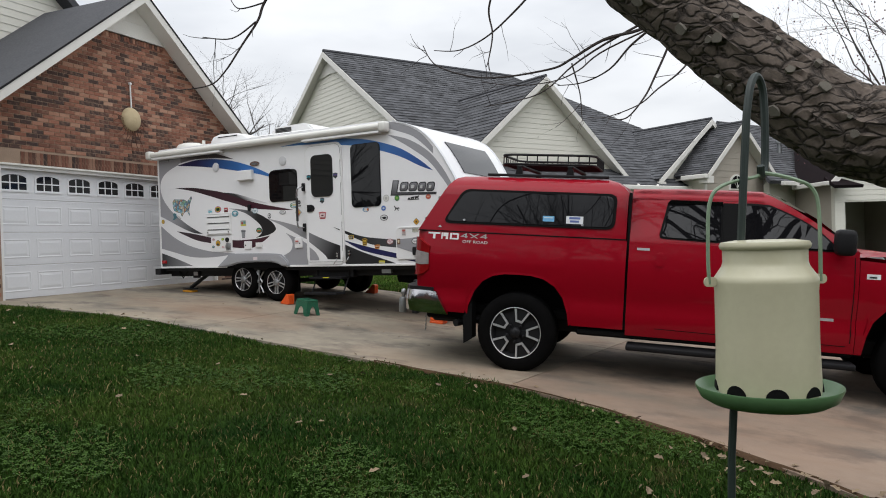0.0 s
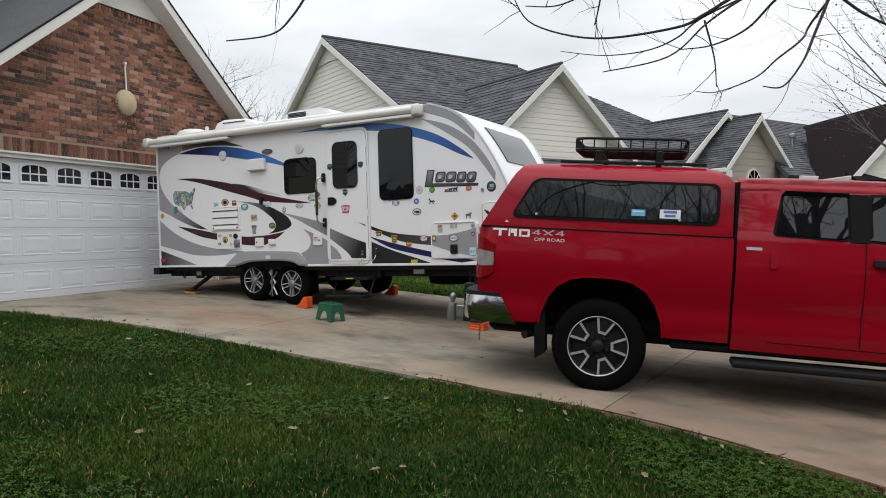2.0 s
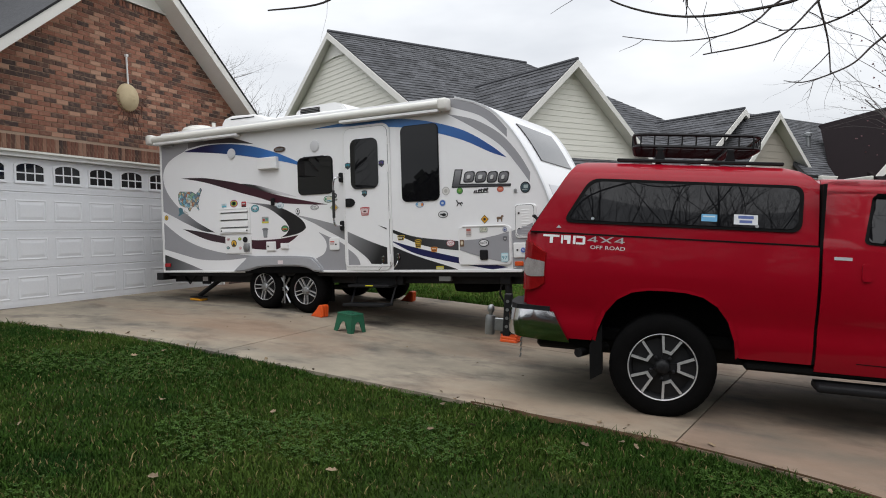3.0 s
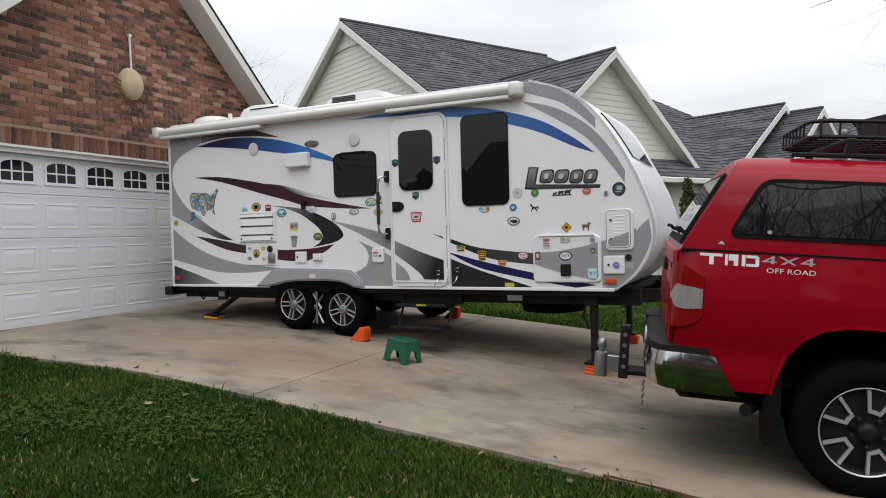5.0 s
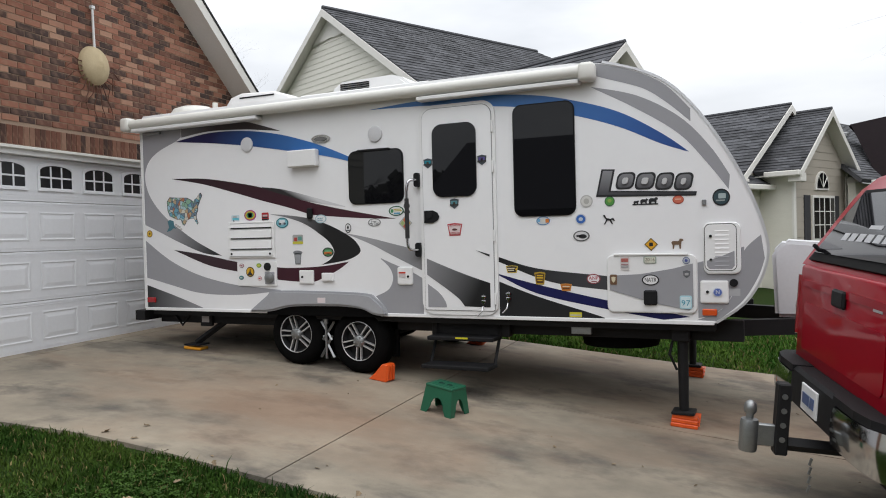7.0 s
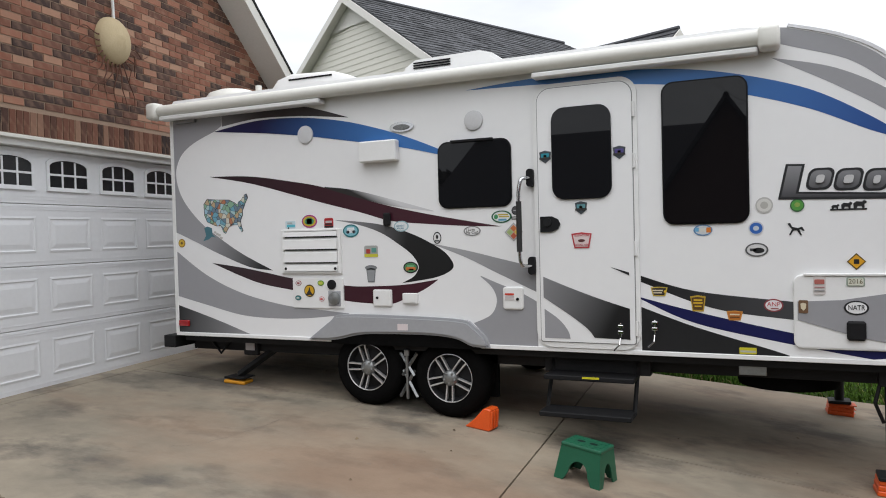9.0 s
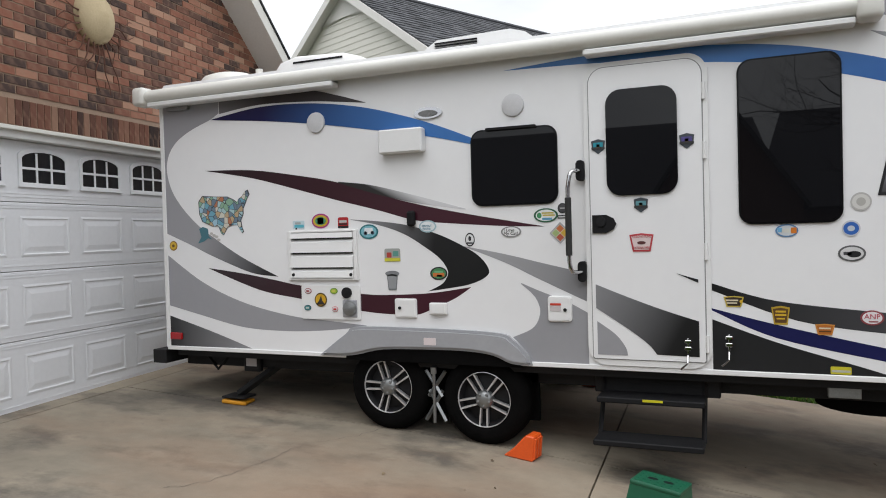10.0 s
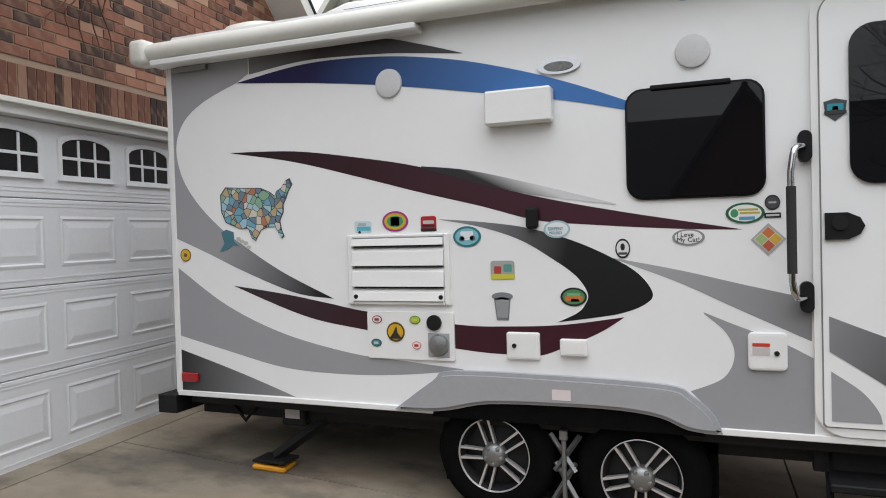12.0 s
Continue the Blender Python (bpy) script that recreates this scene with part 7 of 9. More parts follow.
REAR_Z = lambda x: arch_z(x, 0.0, 0.53, 0.53 + (0.02 if x > 0 else 0.06), 1.03)
FRONT_Z = lambda x: arch_z(x, 3.70, 0.53, 0.50, 1.0)
for s in (-1, 1):
    bed = side_panel("bed_side", -1.10, 1.060, REAR_Z, lambda x: 1.43, BODY_Y, s, M_red, "red bed side with a flared arch", 60)
    cab_side = side_panel("cab_lower", 1.085, 3.10, lambda x: 0.50, lambda x: 1.42, BODY_Y, s, M_red, "red cab side and doors", 30)
    fender = side_panel("front_fender", 3.105, 4.50, FRONT_Z, lambda x: 1.36 - 0.08 * max(0, x - 3.1) - 0.12 * max(0, x - 4.0), BODY_Y, s, M_red, "red front fender", 46)
    side_panel("cab_frame", 1.085, 3.12, lambda x: 1.42, lambda x: 1.945 if x < 2.30 else 1.945 - 0.66 * (x - 2.30) ** 1.12, CAB_Y, s, M_red, "red cab frame round the windows", 30)
    # wheel arch liners and black lip
    for cx, fz in ((0.0, REAR_Z), (3.70, FRONT_Z)):
        bm = B()
        ring = [(cx + 0.53 * math.cos(a), 0) for a in np.linspace(0, math.pi, 13)]
        pts = [(x, arch_z(x, cx, 0.531, 0.5, 1.03 if cx == 0 else 1.0)) for x, _ in ring]
        for (xa, za), (xb, zb) in zip(pts, pts[1:]):
            quad(bm, (xa, s * 0.96, za), (xb, s * 0.96, zb), (xb, s * 0.55, zb), (xa, s * 0.55, za))
        a = [bm.verts.new((x, s * 0.56, z)) for x, z in pts]
        bm.faces.new(a)
        part("arch_liner", bm, M_seal, truck, "black wheel arch liner")
        bm = B()
        lip = [(x, z) for x, z in pts]
        for i in range(len(lip) - 1):
            (xa, za), (xb, zb) = lip[i], lip[i + 1]
            k = 1.045
            oa, ob = (cx + (xa - cx) * k, za + 0.022), (cx + (xb - cx) * k, zb + 0.022)
            f = lambda p, d: (p[0], s * (lerp_table(max(p[1], 0.5), BODY_Y) + d), p[1])
            quad(bm, f(oa, 0.001), f(ob, 0.001), f((xb, zb), 0.004), f((xa, za), 0.004))
        part("arch_lip", bm, M_red, truck, smooth=60)
    # running board
    bm = B()
    box(bm, 1.10, 3.12, min(s * 0.79, s * 1.03), max(s * 0.79, s * 1.03), 0.36, 0.42, 0.02, seg=2)
    part("running_board", bm, M_black_plastic, truck, "black running board", smooth=50)
    bm = B()
    slab(bm, [(-0.46, 0.33), (-0.55, 0.27), (-0.57, 0.55), (-0.48, 0.72)], s * 0.80, s * 0.97)
    part("mud_flap", bm, M_seal, truck, "black mud flap")

# floor, chassis, bed and cab fill
bm = B()
box(bm, -1.05, 4.4, -0.55, 0.55, 0.42, 0.70, 0.03)
part("chassis", bm, M_black_steel, truck, "dark chassis")
# black box closes the bright gap below the sill and blocks light beneath
bm = B()
box(bm, 0.60, 3.10, -0.93, 0.93, 0.46, 0.53, 0.02)
part("underbody", bm, M_seal, truck, "black underbody and sill")
# unseen pans, added to deepen the shade on the ground below
bm = B()
box(bm, -1.0, -0.56, -0.88, 0.88, 0.50, 0.62, 0.02)
part("rear_pan", bm, M_seal, truck)
bm = B()
box(bm, -0.58, 0.62, -0.70, 0.70, 0.55, 0.66, 0.02)
part("bed_pan", bm, M_seal, truck)
bm = B()
box(bm, 3.08, 4.45, -0.72, 0.72, 0.46, 0.60, 0.02)
part("engine_pan", bm, M_seal, truck)
bm = B()
box(bm, -1.05, 1.05, -0.93, 0.93, 1.04, 1.40)
box(bm, 1.09, 3.1, -0.94, 0.94, 0.52, 1.40)
box(bm, 0.55, 1.05, -0.93, 0.93, 0.55, 1.04)
part("inner_body", bm, M_seal, truck)
for x in (1.066, ):
    bm = B()
    box(bm, x - 0.005, x + 0.018, -0.95, 0.95, 0.55, 1.9)
    part("cab_gap", bm, M_seal, truck)
for x, y in ((0.0, 0), (3.70, 0)):
    bm = B()
    tube(bm, [(x, -0.8, 0.40), (x, 0.8, 0.40)], 0.05, 8)
    part("axle", bm, M_black_steel, truck)


def loft(name, sections, material, parent, label="", caps=(True, True), smooth=40):
    bm = B()
    rows = [[bm.verts.new(p) for p in sec] for sec in sections]
    for a, b in zip(rows, rows[1:]):
        for k in range(len(a) - 1):
            bm.faces.new((a[k], b[k], b[k + 1], a[k + 1]))
    if caps[0]:
        bm.faces.new(rows[0])
    if caps[1]:
        bm.faces.new(rows[-1][::-1])
    return part(name, bm, material, parent, label, smooth)


def hoop(tab, x_of, z_lo, z_hi, crown, n=9):
    """A cross-section: up one side, over the crown, down the other."""
    zs = [z_lo + (z_hi - z_lo) * i / n for i in range(n + 1)]
    up = [(lerp_table(z, tab), z) for z in zs]
    ytop = up[-1][0]
    over = [(ytop * math.cos(a), z_hi + crown * math.sin(a)) for a in np.linspace(0.3, math.pi - 0.3, 9)]
    pts = [(y, z) for y, z in up] + [(y, z) for y, z in over] + [(-y, z) for y, z in reversed(up)]
    return [(x_of(z), y, z) for y, z in pts]


def wrap(name, stations, s, thick, material, parent, label="", bulge=0.0):
    """A band bent round a corner of the body; stations: x and z below, y, x and z above."""
    bm = B()
    rows, inner = [], []
    mid = Vector((-0.6, 0.0))
    for x0, y, z0, x1, z1 in stations:
        r, i = [], []
        for k in range(7):
            t = k / 6
            x, z = x0 + (x1 - x0) * t, z0 + (z1 - z0) * t
            d = (Vector((x, y)) - mid).normalized()
            o = bulge * 4 * t * (1 - t)
            r.append(bm.verts.new((x + d.x * o, s * (y + d.y * o), z)))
            i.append(bm.verts.new((x - d.x * thick, s * (y - d.y * thick), z)))
        rows.append(r)
        inner.append(i)
    for g in (rows, inner):
        for a, b in zip(g, g[1:]):
            for k in range(6):
                bm.faces.new((a[k], b[k], b[k + 1], a[k + 1]))
    for n in range(len(rows) - 1):
        for k in (0, 6):
            bm.faces.new((rows[n][k], rows[n + 1][k], inner[n + 1][k], inner[n][k]))
    for n in (0, len(rows) - 1):
        for k in range(6):
            bm.faces.new((rows[n][k], rows[n][k + 1], inner[n][k + 1], inner[n][k]))
    return part(name, bm, material, parent, label, smooth=50)


def rounded(corners, r, n=5):
    """A polygon with rounded corners."""
    ps, out = [Vector(p) for p in corners], []
    for i, p in enumerate(ps):
        a, b = p + (ps[i - 1] - p).normalized() * r, p + (ps[(i + 1) % len(ps)] - p).normalized() * r
        for k in range(n + 1):
            t = k / n
            out.append(tuple(a * (1 - t) ** 2 + p * 2 * t * (1 - t) + b * t * t))
    return out


# canopy over the bed
shell = thing("truck_canopy", KM, "red fibreglass truck bed canopy with dark side windows", "canopy")
rear_x = lambda d: (lambda z: -1.105 + d + 0.57 * max(0.0, z - 1.43) + 0.10 * max(0.0, z - 1.95))
secs = [hoop(SHELL_Y, rear_x(0.0), 1.43, 2.00, 0.035), hoop(SHELL_Y, rear_x(0.04), 1.43, 2.015, 0.035)]
for x in (-0.55, -0.2, 0.2, 0.6, 0.82):
    secs.append(hoop(SHELL_Y, lambda z, x=x: x, 1.43, 2.02, 0.035))
secs.append(hoop(SHELL_Y, lambda z: 0.93, 1.43, 1.995, 0.025))
secs.append(hoop(SHELL_Y, lambda z: 1.0, 1.43, 1.955, 0.02))
secs.append(hoop(SHELL_Y, lambda z: 1.05, 1.43, 1.90, 0.01))
loft("shell", secs, M_red, shell, "glossy red canopy shell", smooth=50)
for s in (-1, 1):
    out = rounded([(-0.84, 1.525), (0.935, 1.53), (0.945, 1.885), (-0.64, 1.89)], 0.085)
    fr = skin("side_window", [tuple(p) for p in out], SHELL_Y, -0.004, 0.012, M_seal, shell, "dark canopy side window in a black frame", s)
    c = Vector((0.08, 1.705))
    inn = [tuple((c.x + (p[0] - c.x) * 0.965, c.y + (p[1] - c.y) * 0.87)) for p in out]
    pane = skin("pane", inn, SHELL_WIN_Y, 0.006, 0.0165, M_truck_glass, fr, "dark privacy glass", s)
    for x in (-0.60, 0.62):
        skin("latch", ellipse(x, 1.565, 0.014, 0.012, 8), SHELL_Y, 0.014, 0.03, M_galv, fr, "", s)
    if s < 0:
        k = skin("sticker", round_rect(0.22, 0.335, 1.585, 1.64, 0.002), SHELL_Y, 0.015, 0.0185, film_of((0.13, 0.38, 0.62)), fr, "pale blue window sticker")
        skin("print", round_rect(0.23, 0.32, 1.618, 1.628, 0.001), SHELL_Y, 0.018, 0.0195, film_of((0.6, 0.68, 0.72)), k)
        k = skin("sticker", round_rect(0.455, 0.625, 1.572, 1.648, 0.002), SHELL_Y, 0.015, 0.0185, film_of((0.70, 0.71, 0.72)), fr, "white window sticker with two lines of print")
        skin("print", round_rect(0.485, 0.595, 1.617, 1.640, 0.001), SHELL_Y, 0.018, 0.0195, film_of((0.08, 0.12, 0.32)), k)
        skin("print", round_rect(0.495, 0.585, 1.585, 1.606, 0.001), SHELL_Y, 0.018, 0.0195, film_of((0.08, 0.12, 0.32)), k)
    skin("seam", [(-1.09, 1.432), (1.05, 1.432), (1.05, 1.444), (-1.09, 1.444)], SHELL_Y, -0.01, 0.004, M_seal, shell, "black seam on the bed rail", s)
skin("badge", [(-0.885, 1.478), (-0.845, 1.478), (-0.855, 1.490), (-0.866, 1.500), (-0.874, 1.490)], SHELL_Y, 0.0, 0.004, M_badge_grey, shell, "small silver canopy badge")
# rear glass hatch
def rear_pt(y, z, d):
    n = Vector((-1, 0, 0.62)).normalized()
    return tuple(Vector((rear_x(0.0)(z), y, z)) + n * d)
def rear_piece(name, ys0, ys1, z0, z1, d0, d1, material, parent, label="", r=0.03):
    """A plate on the sloping back; ys0 and ys1 are its half widths below and above."""
    out = [(-ys0, z0), (ys0, z0), (ys1, z1), (-ys1, z1)]
    bm = B()
    a = [bm.verts.new(rear_pt(y, z, d0)) for y, z in out]
    b = [bm.verts.new(rear_pt(y, z, d1)) for y, z in out]
    bm.faces.new(a), bm.faces.new(b[::-1])
    for k in range(4):
        bm.faces.new((a[k], b[k], b[(k + 1) % 4], a[(k + 1) % 4]))
    return part(name, bm, material, parent, label)
hatch_ob = rear_piece("rear_hatch", 0.82, 0.66, 1.46, 1.915, 0.0, 0.02, M_seal, shell, "dark glass rear hatch")
rear_piece("pane", 0.775, 0.63, 1.505, 1.89, 0.018, 0.027, M_truck_glass, hatch_ob, "tinted rear glass")
for y0, y1, z0, z1 in [(-0.10, 0.10, 1.668, 1.690)] + [(-0.46 + 0.132 * k, -0.36 + 0.132 * k, 1.595, 1.640) for k in range(7)]:
    bm = B()
    bm.faces.new([bm.verts.new(rear_pt(y, z, 0.0285)) for y, z in ((y0, z0), (y1, z0), (y1, z1), (y0, z1))])
    part("print", bm, M_badge_grey, hatch_ob, "pale etched bar")
for s in (-1, 1):
    bm = B()
    p, q = Vector(rear_pt(s * 0.72, 1.52, 0.02)), Vector(rear_pt(s * 0.72, 1.53, 0.06))
    tube(bm, [p, q, q + Vector((-0.02, -s * 0.07, 0.0))], 0.014, 6)
    part("hatch_handle", bm, M_black_plastic, hatch_ob, "black twist handle")

# roof basket on the canopy
rack = thing("roof_basket", KM @ pose(0.17, 0.0, 2.085), "black steel roof basket on the truck canopy", "roof rack")
def oval_loop(hx, hy, z, r, n=8):
    pts = []
    for cx, cy, a in ((hx - r, hy - r, 0), (-hx + r, hy - r, 90), (-hx + r, -hy + r, 180), (hx - r, -hy + r, 270)):
        pts += [(cx + r * math.cos(radians(a + 90 * k / n)), cy + r * math.sin(radians(a + 90 * k / n)), z) for k in range(n + 1)]
    return pts + [pts[0]]
for z, gx in ((0.10, 0.0), (0.20, 0.0)):
    bm = B()
    tube(bm, oval_loop(0.50, 0.52, z, 0.14), 0.014, 6, cap=False)
    part("rail", bm, M_black_steel, rack, smooth=True)
for k in range(9):
    x = -0.44 + 0.11 * k
    for s in (-1, 1):
        bm = B()
        tube(bm, [(x, s * 0.52, 0.10), (x, s * 0.52, 0.20)], 0.007, 5)
        part("upright", bm, M_black_steel, rack)
    bm = B()
    tube(bm, [(x, -0.52, 0.10), (x, 0.52, 0.10)], 0.007, 5)
    part("crossbar", bm, M_black_steel, rack)
for k in range(7):
    y = -0.36 + 0.12 * k
    for s in (-1, 1):
        bm = B()
        tube(bm, [(s * 0.51, y, 0.10), (s * 0.51, y, 0.20)], 0.007, 5)
        part("upright", bm, M_black_steel, rack)
    bm = B()
    tube(bm, [(-0.51, y, 0.095), (0.51, y, 0.095)], 0.009, 5)
    part("slat", bm, M_black_steel, rack)
for x in (-0.28, 0.26):
    bm = B()
    box(bm, x - 0.03, x + 0.03, -0.62, 0.62, 0.055, 0.085, 0.008)
    part("load_bar", bm, M_black_steel, rack)
    for s in (-1, 1):
        bm = B()
        slab(bm, [(x - 0.045, -0.035), (x + 0.045, -0.035), (x + 0.022, 0.06), (x - 0.022, 0.06)], s * 0.58, s * 0.63)
        part("foot", bm, M_black_plastic, rack)
for s in (-1, 1):
    bm = B()
    box(bm, -0.62, 0.66, s * 0.61 - 0.025, s * 0.61 + 0.025, -0.04, -0.012, 0.006)
    part("track", bm, M_black_steel, rack)

# cab roof, screen, bonnet
secs = []
for x, zt in ((1.085, 1.90), (1.16, 1.935), (1.5, 1.945), (2.0, 1.945), (2.30, 1.94)):
    secs.append(hoop(CAB_Y, lambda z, x=x: x, zt - 0.10, zt, 0.035))
loft("cab_roof", secs, M_red, truck, "red cab roof", (True, False), 50)
bm = B()
zs = [(2.30, 1.955, 0.66), (2.45, 1.90, 0.74), (2.75, 1.72, 0.82), (3.12, 1.43, 0.90)]
rows_ = [[bm.verts.new((x, y * w, z + 0.02 * (1 - y * y))) for y in np.linspace(-1, 1, 9)] for x, z, w in zs]
for a, b in zip(rows_, rows_[1:]):
    for k in range(8):
        bm.faces.new((a[k], a[k + 1], b[k + 1], b[k]))
part("windscreen", bm, M_truck_glass, truck, "dark sloping windscreen", smooth=True)
bm = B()
zs = [(3.08, 1.40, 0.93), (3.3, 1.42, 0.93), (3.9, 1.37, 0.92), (4.35, 1.27, 0.90), (4.52, 1.12, 0.88), (4.55, 0.6, 0.88)]
rows_ = [[bm.verts.new((x, y * w, z + 0.035 * (1 - y ** 4) - 0.02)) for y in np.linspace(-1, 1, 11)] for x, z, w in zs]
for a, b in zip(rows_, rows_[1:]):
    for k in range(10):
        bm.faces.new((a[k], a[k + 1], b[k + 1], b[k]))
part("bonnet", bm, M_red, truck, "red bonnet", smooth=40)
bm = B()
box(bm, 4.50, 4.60, -0.92, 0.92, 0.45, 0.75, 0.03)
part("front_bumper", bm, M_chrome, truck)
bm = B()
box(bm, 4.53, 4.57, -0.55, 0.55, 0.78, 1.12, 0.02)
part("grille", bm, M_black_plastic, truck)

CAB_PARTS = ("rear_door_window", "front_door_window", "pillar_trim", "rain_visor")
for s in (-1, 1):
    rear_win = rounded([(1.355, 1.475), (1.94, 1.455), (1.94, 1.89), (1.43, 1.895)], 0.045)
    d = skin("rear_door_window", rear_win, CAB_Y, -0.006, 0.006, M_seal, truck, "dark rear door window", s)
    skin("pane", [(1.655 + (x - 1.655) * 0.92, 1.68 + (z - 1.68) * 0.91) for x, z in rear_win], WIN_Y, 0.002, 0.016, M_truck_glass, d, "privacy glass", s)
    front_win = [tuple(p) for p in smooth_line([(2.075, 1.50), (2.10, 1.455), (2.88, 1.42), (2.93, 1.44), (2.80, 1.60), (2.62, 1.74), (2.38, 1.865), (2.30, 1.885), (2.12, 1.89), (2.08, 1.85)], 3, True)]
    d = skin("front_door_window", front_win, CAB_Y, -0.006, 0.006, M_seal, truck, "dark front door window", s)
    skin("pane", [(2.42 + (x - 2.42) * 0.93, 1.65 + (z - 1.65) * 0.90) for x, z in front_win], WIN_Y, 0.002, 0.016, M_truck_glass, d, "tinted glass", s)
    skin("pillar_trim", [(1.935, 1.45), (2.075, 1.45), (2.075, 1.885), (1.935, 1.885)], WIN_Y, -0.004, 0.014, M_seal, truck, "black pillar trim", s)
    skin("rain_visor", [(1.42, 1.86), (1.93, 1.865), (1.93, 1.895), (1.45, 1.90)], WIN_Y, 0.004, 0.026, M_truck_glass, truck, "dark rain visor", s)
    for x, z0, z1 in ((2.045, 0.60, 1.44), (3.06, 0.60, 1.38)):
        skin("door_gap", [(x, z) for z in np.linspace(z0, z1, 26)] + [(x + 0.007, z) for z in np.linspace(z1, z0, 26)], BODY_Y, -0.004, 0.0025, M_seal, truck, "", s)
    skin("sill_gap", [(1.36, 0.585), (3.03, 0.565), (3.03, 0.571), (1.36, 0.591)], BODY_Y, -0.004, 0.0025, M_seal, truck, "", s)
    # handles
    hd = skin("door_handle", [tuple(p) for p in round_rect(2.10, 2.335, 1.265, 1.315, 0.02)], BODY_Y, 0.0, 0.045, M_black_plastic, truck, "black door handle", s)
    skin("door_handle", [tuple(p) for p in round_rect(1.345, 1.41, 1.20, 1.33, 0.02)], BODY_Y, 0.0, 0.015, M_red, truck, "red rear door handle", s)
    # mirror
    bm = B()
    y0 = s * 0.95
    box(bm, 2.86, 3.02, min(y0 + s * 0.08, y0 + s * 0.30), max(y0 + s * 0.08, y0 + s * 0.30), 1.40, 1.63, 0.045, seg=2)
    mir = part("mirror", bm, M_black_plastic, truck, "black door mirror", smooth=50)
    bm = B()
    box(bm, 2.90, 2.98, min(y0 - s * 0.04, y0 + s * 0.12), max(y0 - s * 0.04, y0 + s * 0.12), 1.41, 1.47, 0.01)
    part("mirror_arm", bm, M_black_plastic, mir)
    # tail lamp, wraps round the corner
    tl = wrap("tail_lamp", [(-1.138, 0.855, 0.975, -1.138, 1.36), (-1.140, 0.89, 0.97, -1.140, 1.362), (-1.130, 0.932, 0.962, -1.128, 1.362), (-1.102, 0.968, 0.96, -1.100, 1.355), (-1.06, 0.996, 0.966, -1.06, 1.338), (-1.0, 1.010, 0.99, -1.01, 1.305), (-0.955, 1.014, 1.03, -0.955, 1.275)], s, 0.05, M_tail_red, truck, "red tail lamp round the corner")
    wrap("reversing_lens", [(-1.137, 0.925, 1.145, -1.136, 1.165), (-1.124, 0.952, 1.10, -1.122, 1.205), (-1.106, 0.973, 1.08, -1.104, 1.225), (-1.06, 1.001, 1.075, -1.06, 1.215), (-1.0, 1.0155, 1.08, -1.01, 1.21), (-0.958, 1.0195, 1.085, -0.958, 1.20)], s, 0.02, M_clear_lens, tl, "clear reversing lens")
    # bumper corner
    wrap("bumper_corner", [(-1.265, 0.44, 0.60, -1.262, 0.79), (-1.262, 0.70, 0.597, -1.258, 0.792), (-1.245, 0.85, 0.592, -1.240, 0.796), (-1.205, 0.945, 0.585, -1.200, 0.80), (-1.13, 0.998, 0.577, -1.13, 0.804), (-1.0, 1.018, 0.570, -1.02, 0.806), (-0.84, 1.022, 0.566, -0.92, 0.804), (-0.725, 1.018, 0.564, -0.865, 0.80)], s, 0.03, M_chrome, truck, "chrome bumper corner", 0.014)
    bm = B()
    slab(bm, [(-1.255, s * 0.40), (-1.255, s * 0.70), (-1.23, s * 0.86), (-1.17, s * 0.965), (-1.05, s * 1.0), (-0.90, s * 1.0), (-0.90, s * 0.80), (-1.02, s * 0.40)], 0.797, 0.838, "z")
    part("bumper_step", bm, M_black_plastic, truck, "black bumper step pad")
bm = B()
box(bm, -1.25, -1.03, -0.45, 0.45, 0.60, 0.832, 0.02)
part("bumper_middle", bm, M_black_plastic, truck, "black bumper centre")
bm = B()
box(bm, -1.135, -1.085, -0.848, 0.848, 0.82, 1.43, 0.018, seg=2)
gate = part("tailgate", bm, M_red, truck, "red tailgate", smooth=50)
bm = B()
slab(bm, [(-0.76, 1.34), (0.76, 1.34), (0.76, 1.30), (-0.76, 1.30)], -1.142, -1.13, "x")
part("crease", bm, M_red, gate)
bm = B()
box(bm, -1.16, -1.13, -0.10, 0.10, 1.24, 1.34, 0.012)
part("gate_handle", bm, M_black_plastic, gate, "black tailgate handle")
bm = B()
box(bm, -1.14, -1.132, -0.62, -0.50, 1.285, 1.325, 0.003)
part("badge", bm, M_badge_grey, gate)
bm = B()
box(bm, -1.262, -1.248, -0.15, 0.15, 0.635, 0.785, 0.004)
plate_ob = part("number_plate", bm, M_badge, truck, "white number plate")
bm = B()
for y0, y1 in ((-0.11, -0.04), (-0.02, 0.11)):
    box(bm, -1.266, -1.261, y0, y1, 0.68, 0.74)
part("plate_bars", bm, film_of((0.08, 0.12, 0.25)), plate_ob)
# the gate's pressed lower panel
bm = B()
slab(bm, rounded([(-0.70, 0.90), (0.70, 0.90), (0.70, 1.20), (-0.70, 1.20)], 0.05), -1.141, -1.134, "x")
part("pressed_panel", bm, M_red, gate)
# exhaust
bm = B()
tube(bm, [(-0.45, -0.66, 0.50), (-0.58, -0.78, 0.48), (-0.66, -0.92, 0.47)], 0.038, 12)
part("tailpipe", bm, M_black_steel, truck, "steel tailpipe", smooth=True)
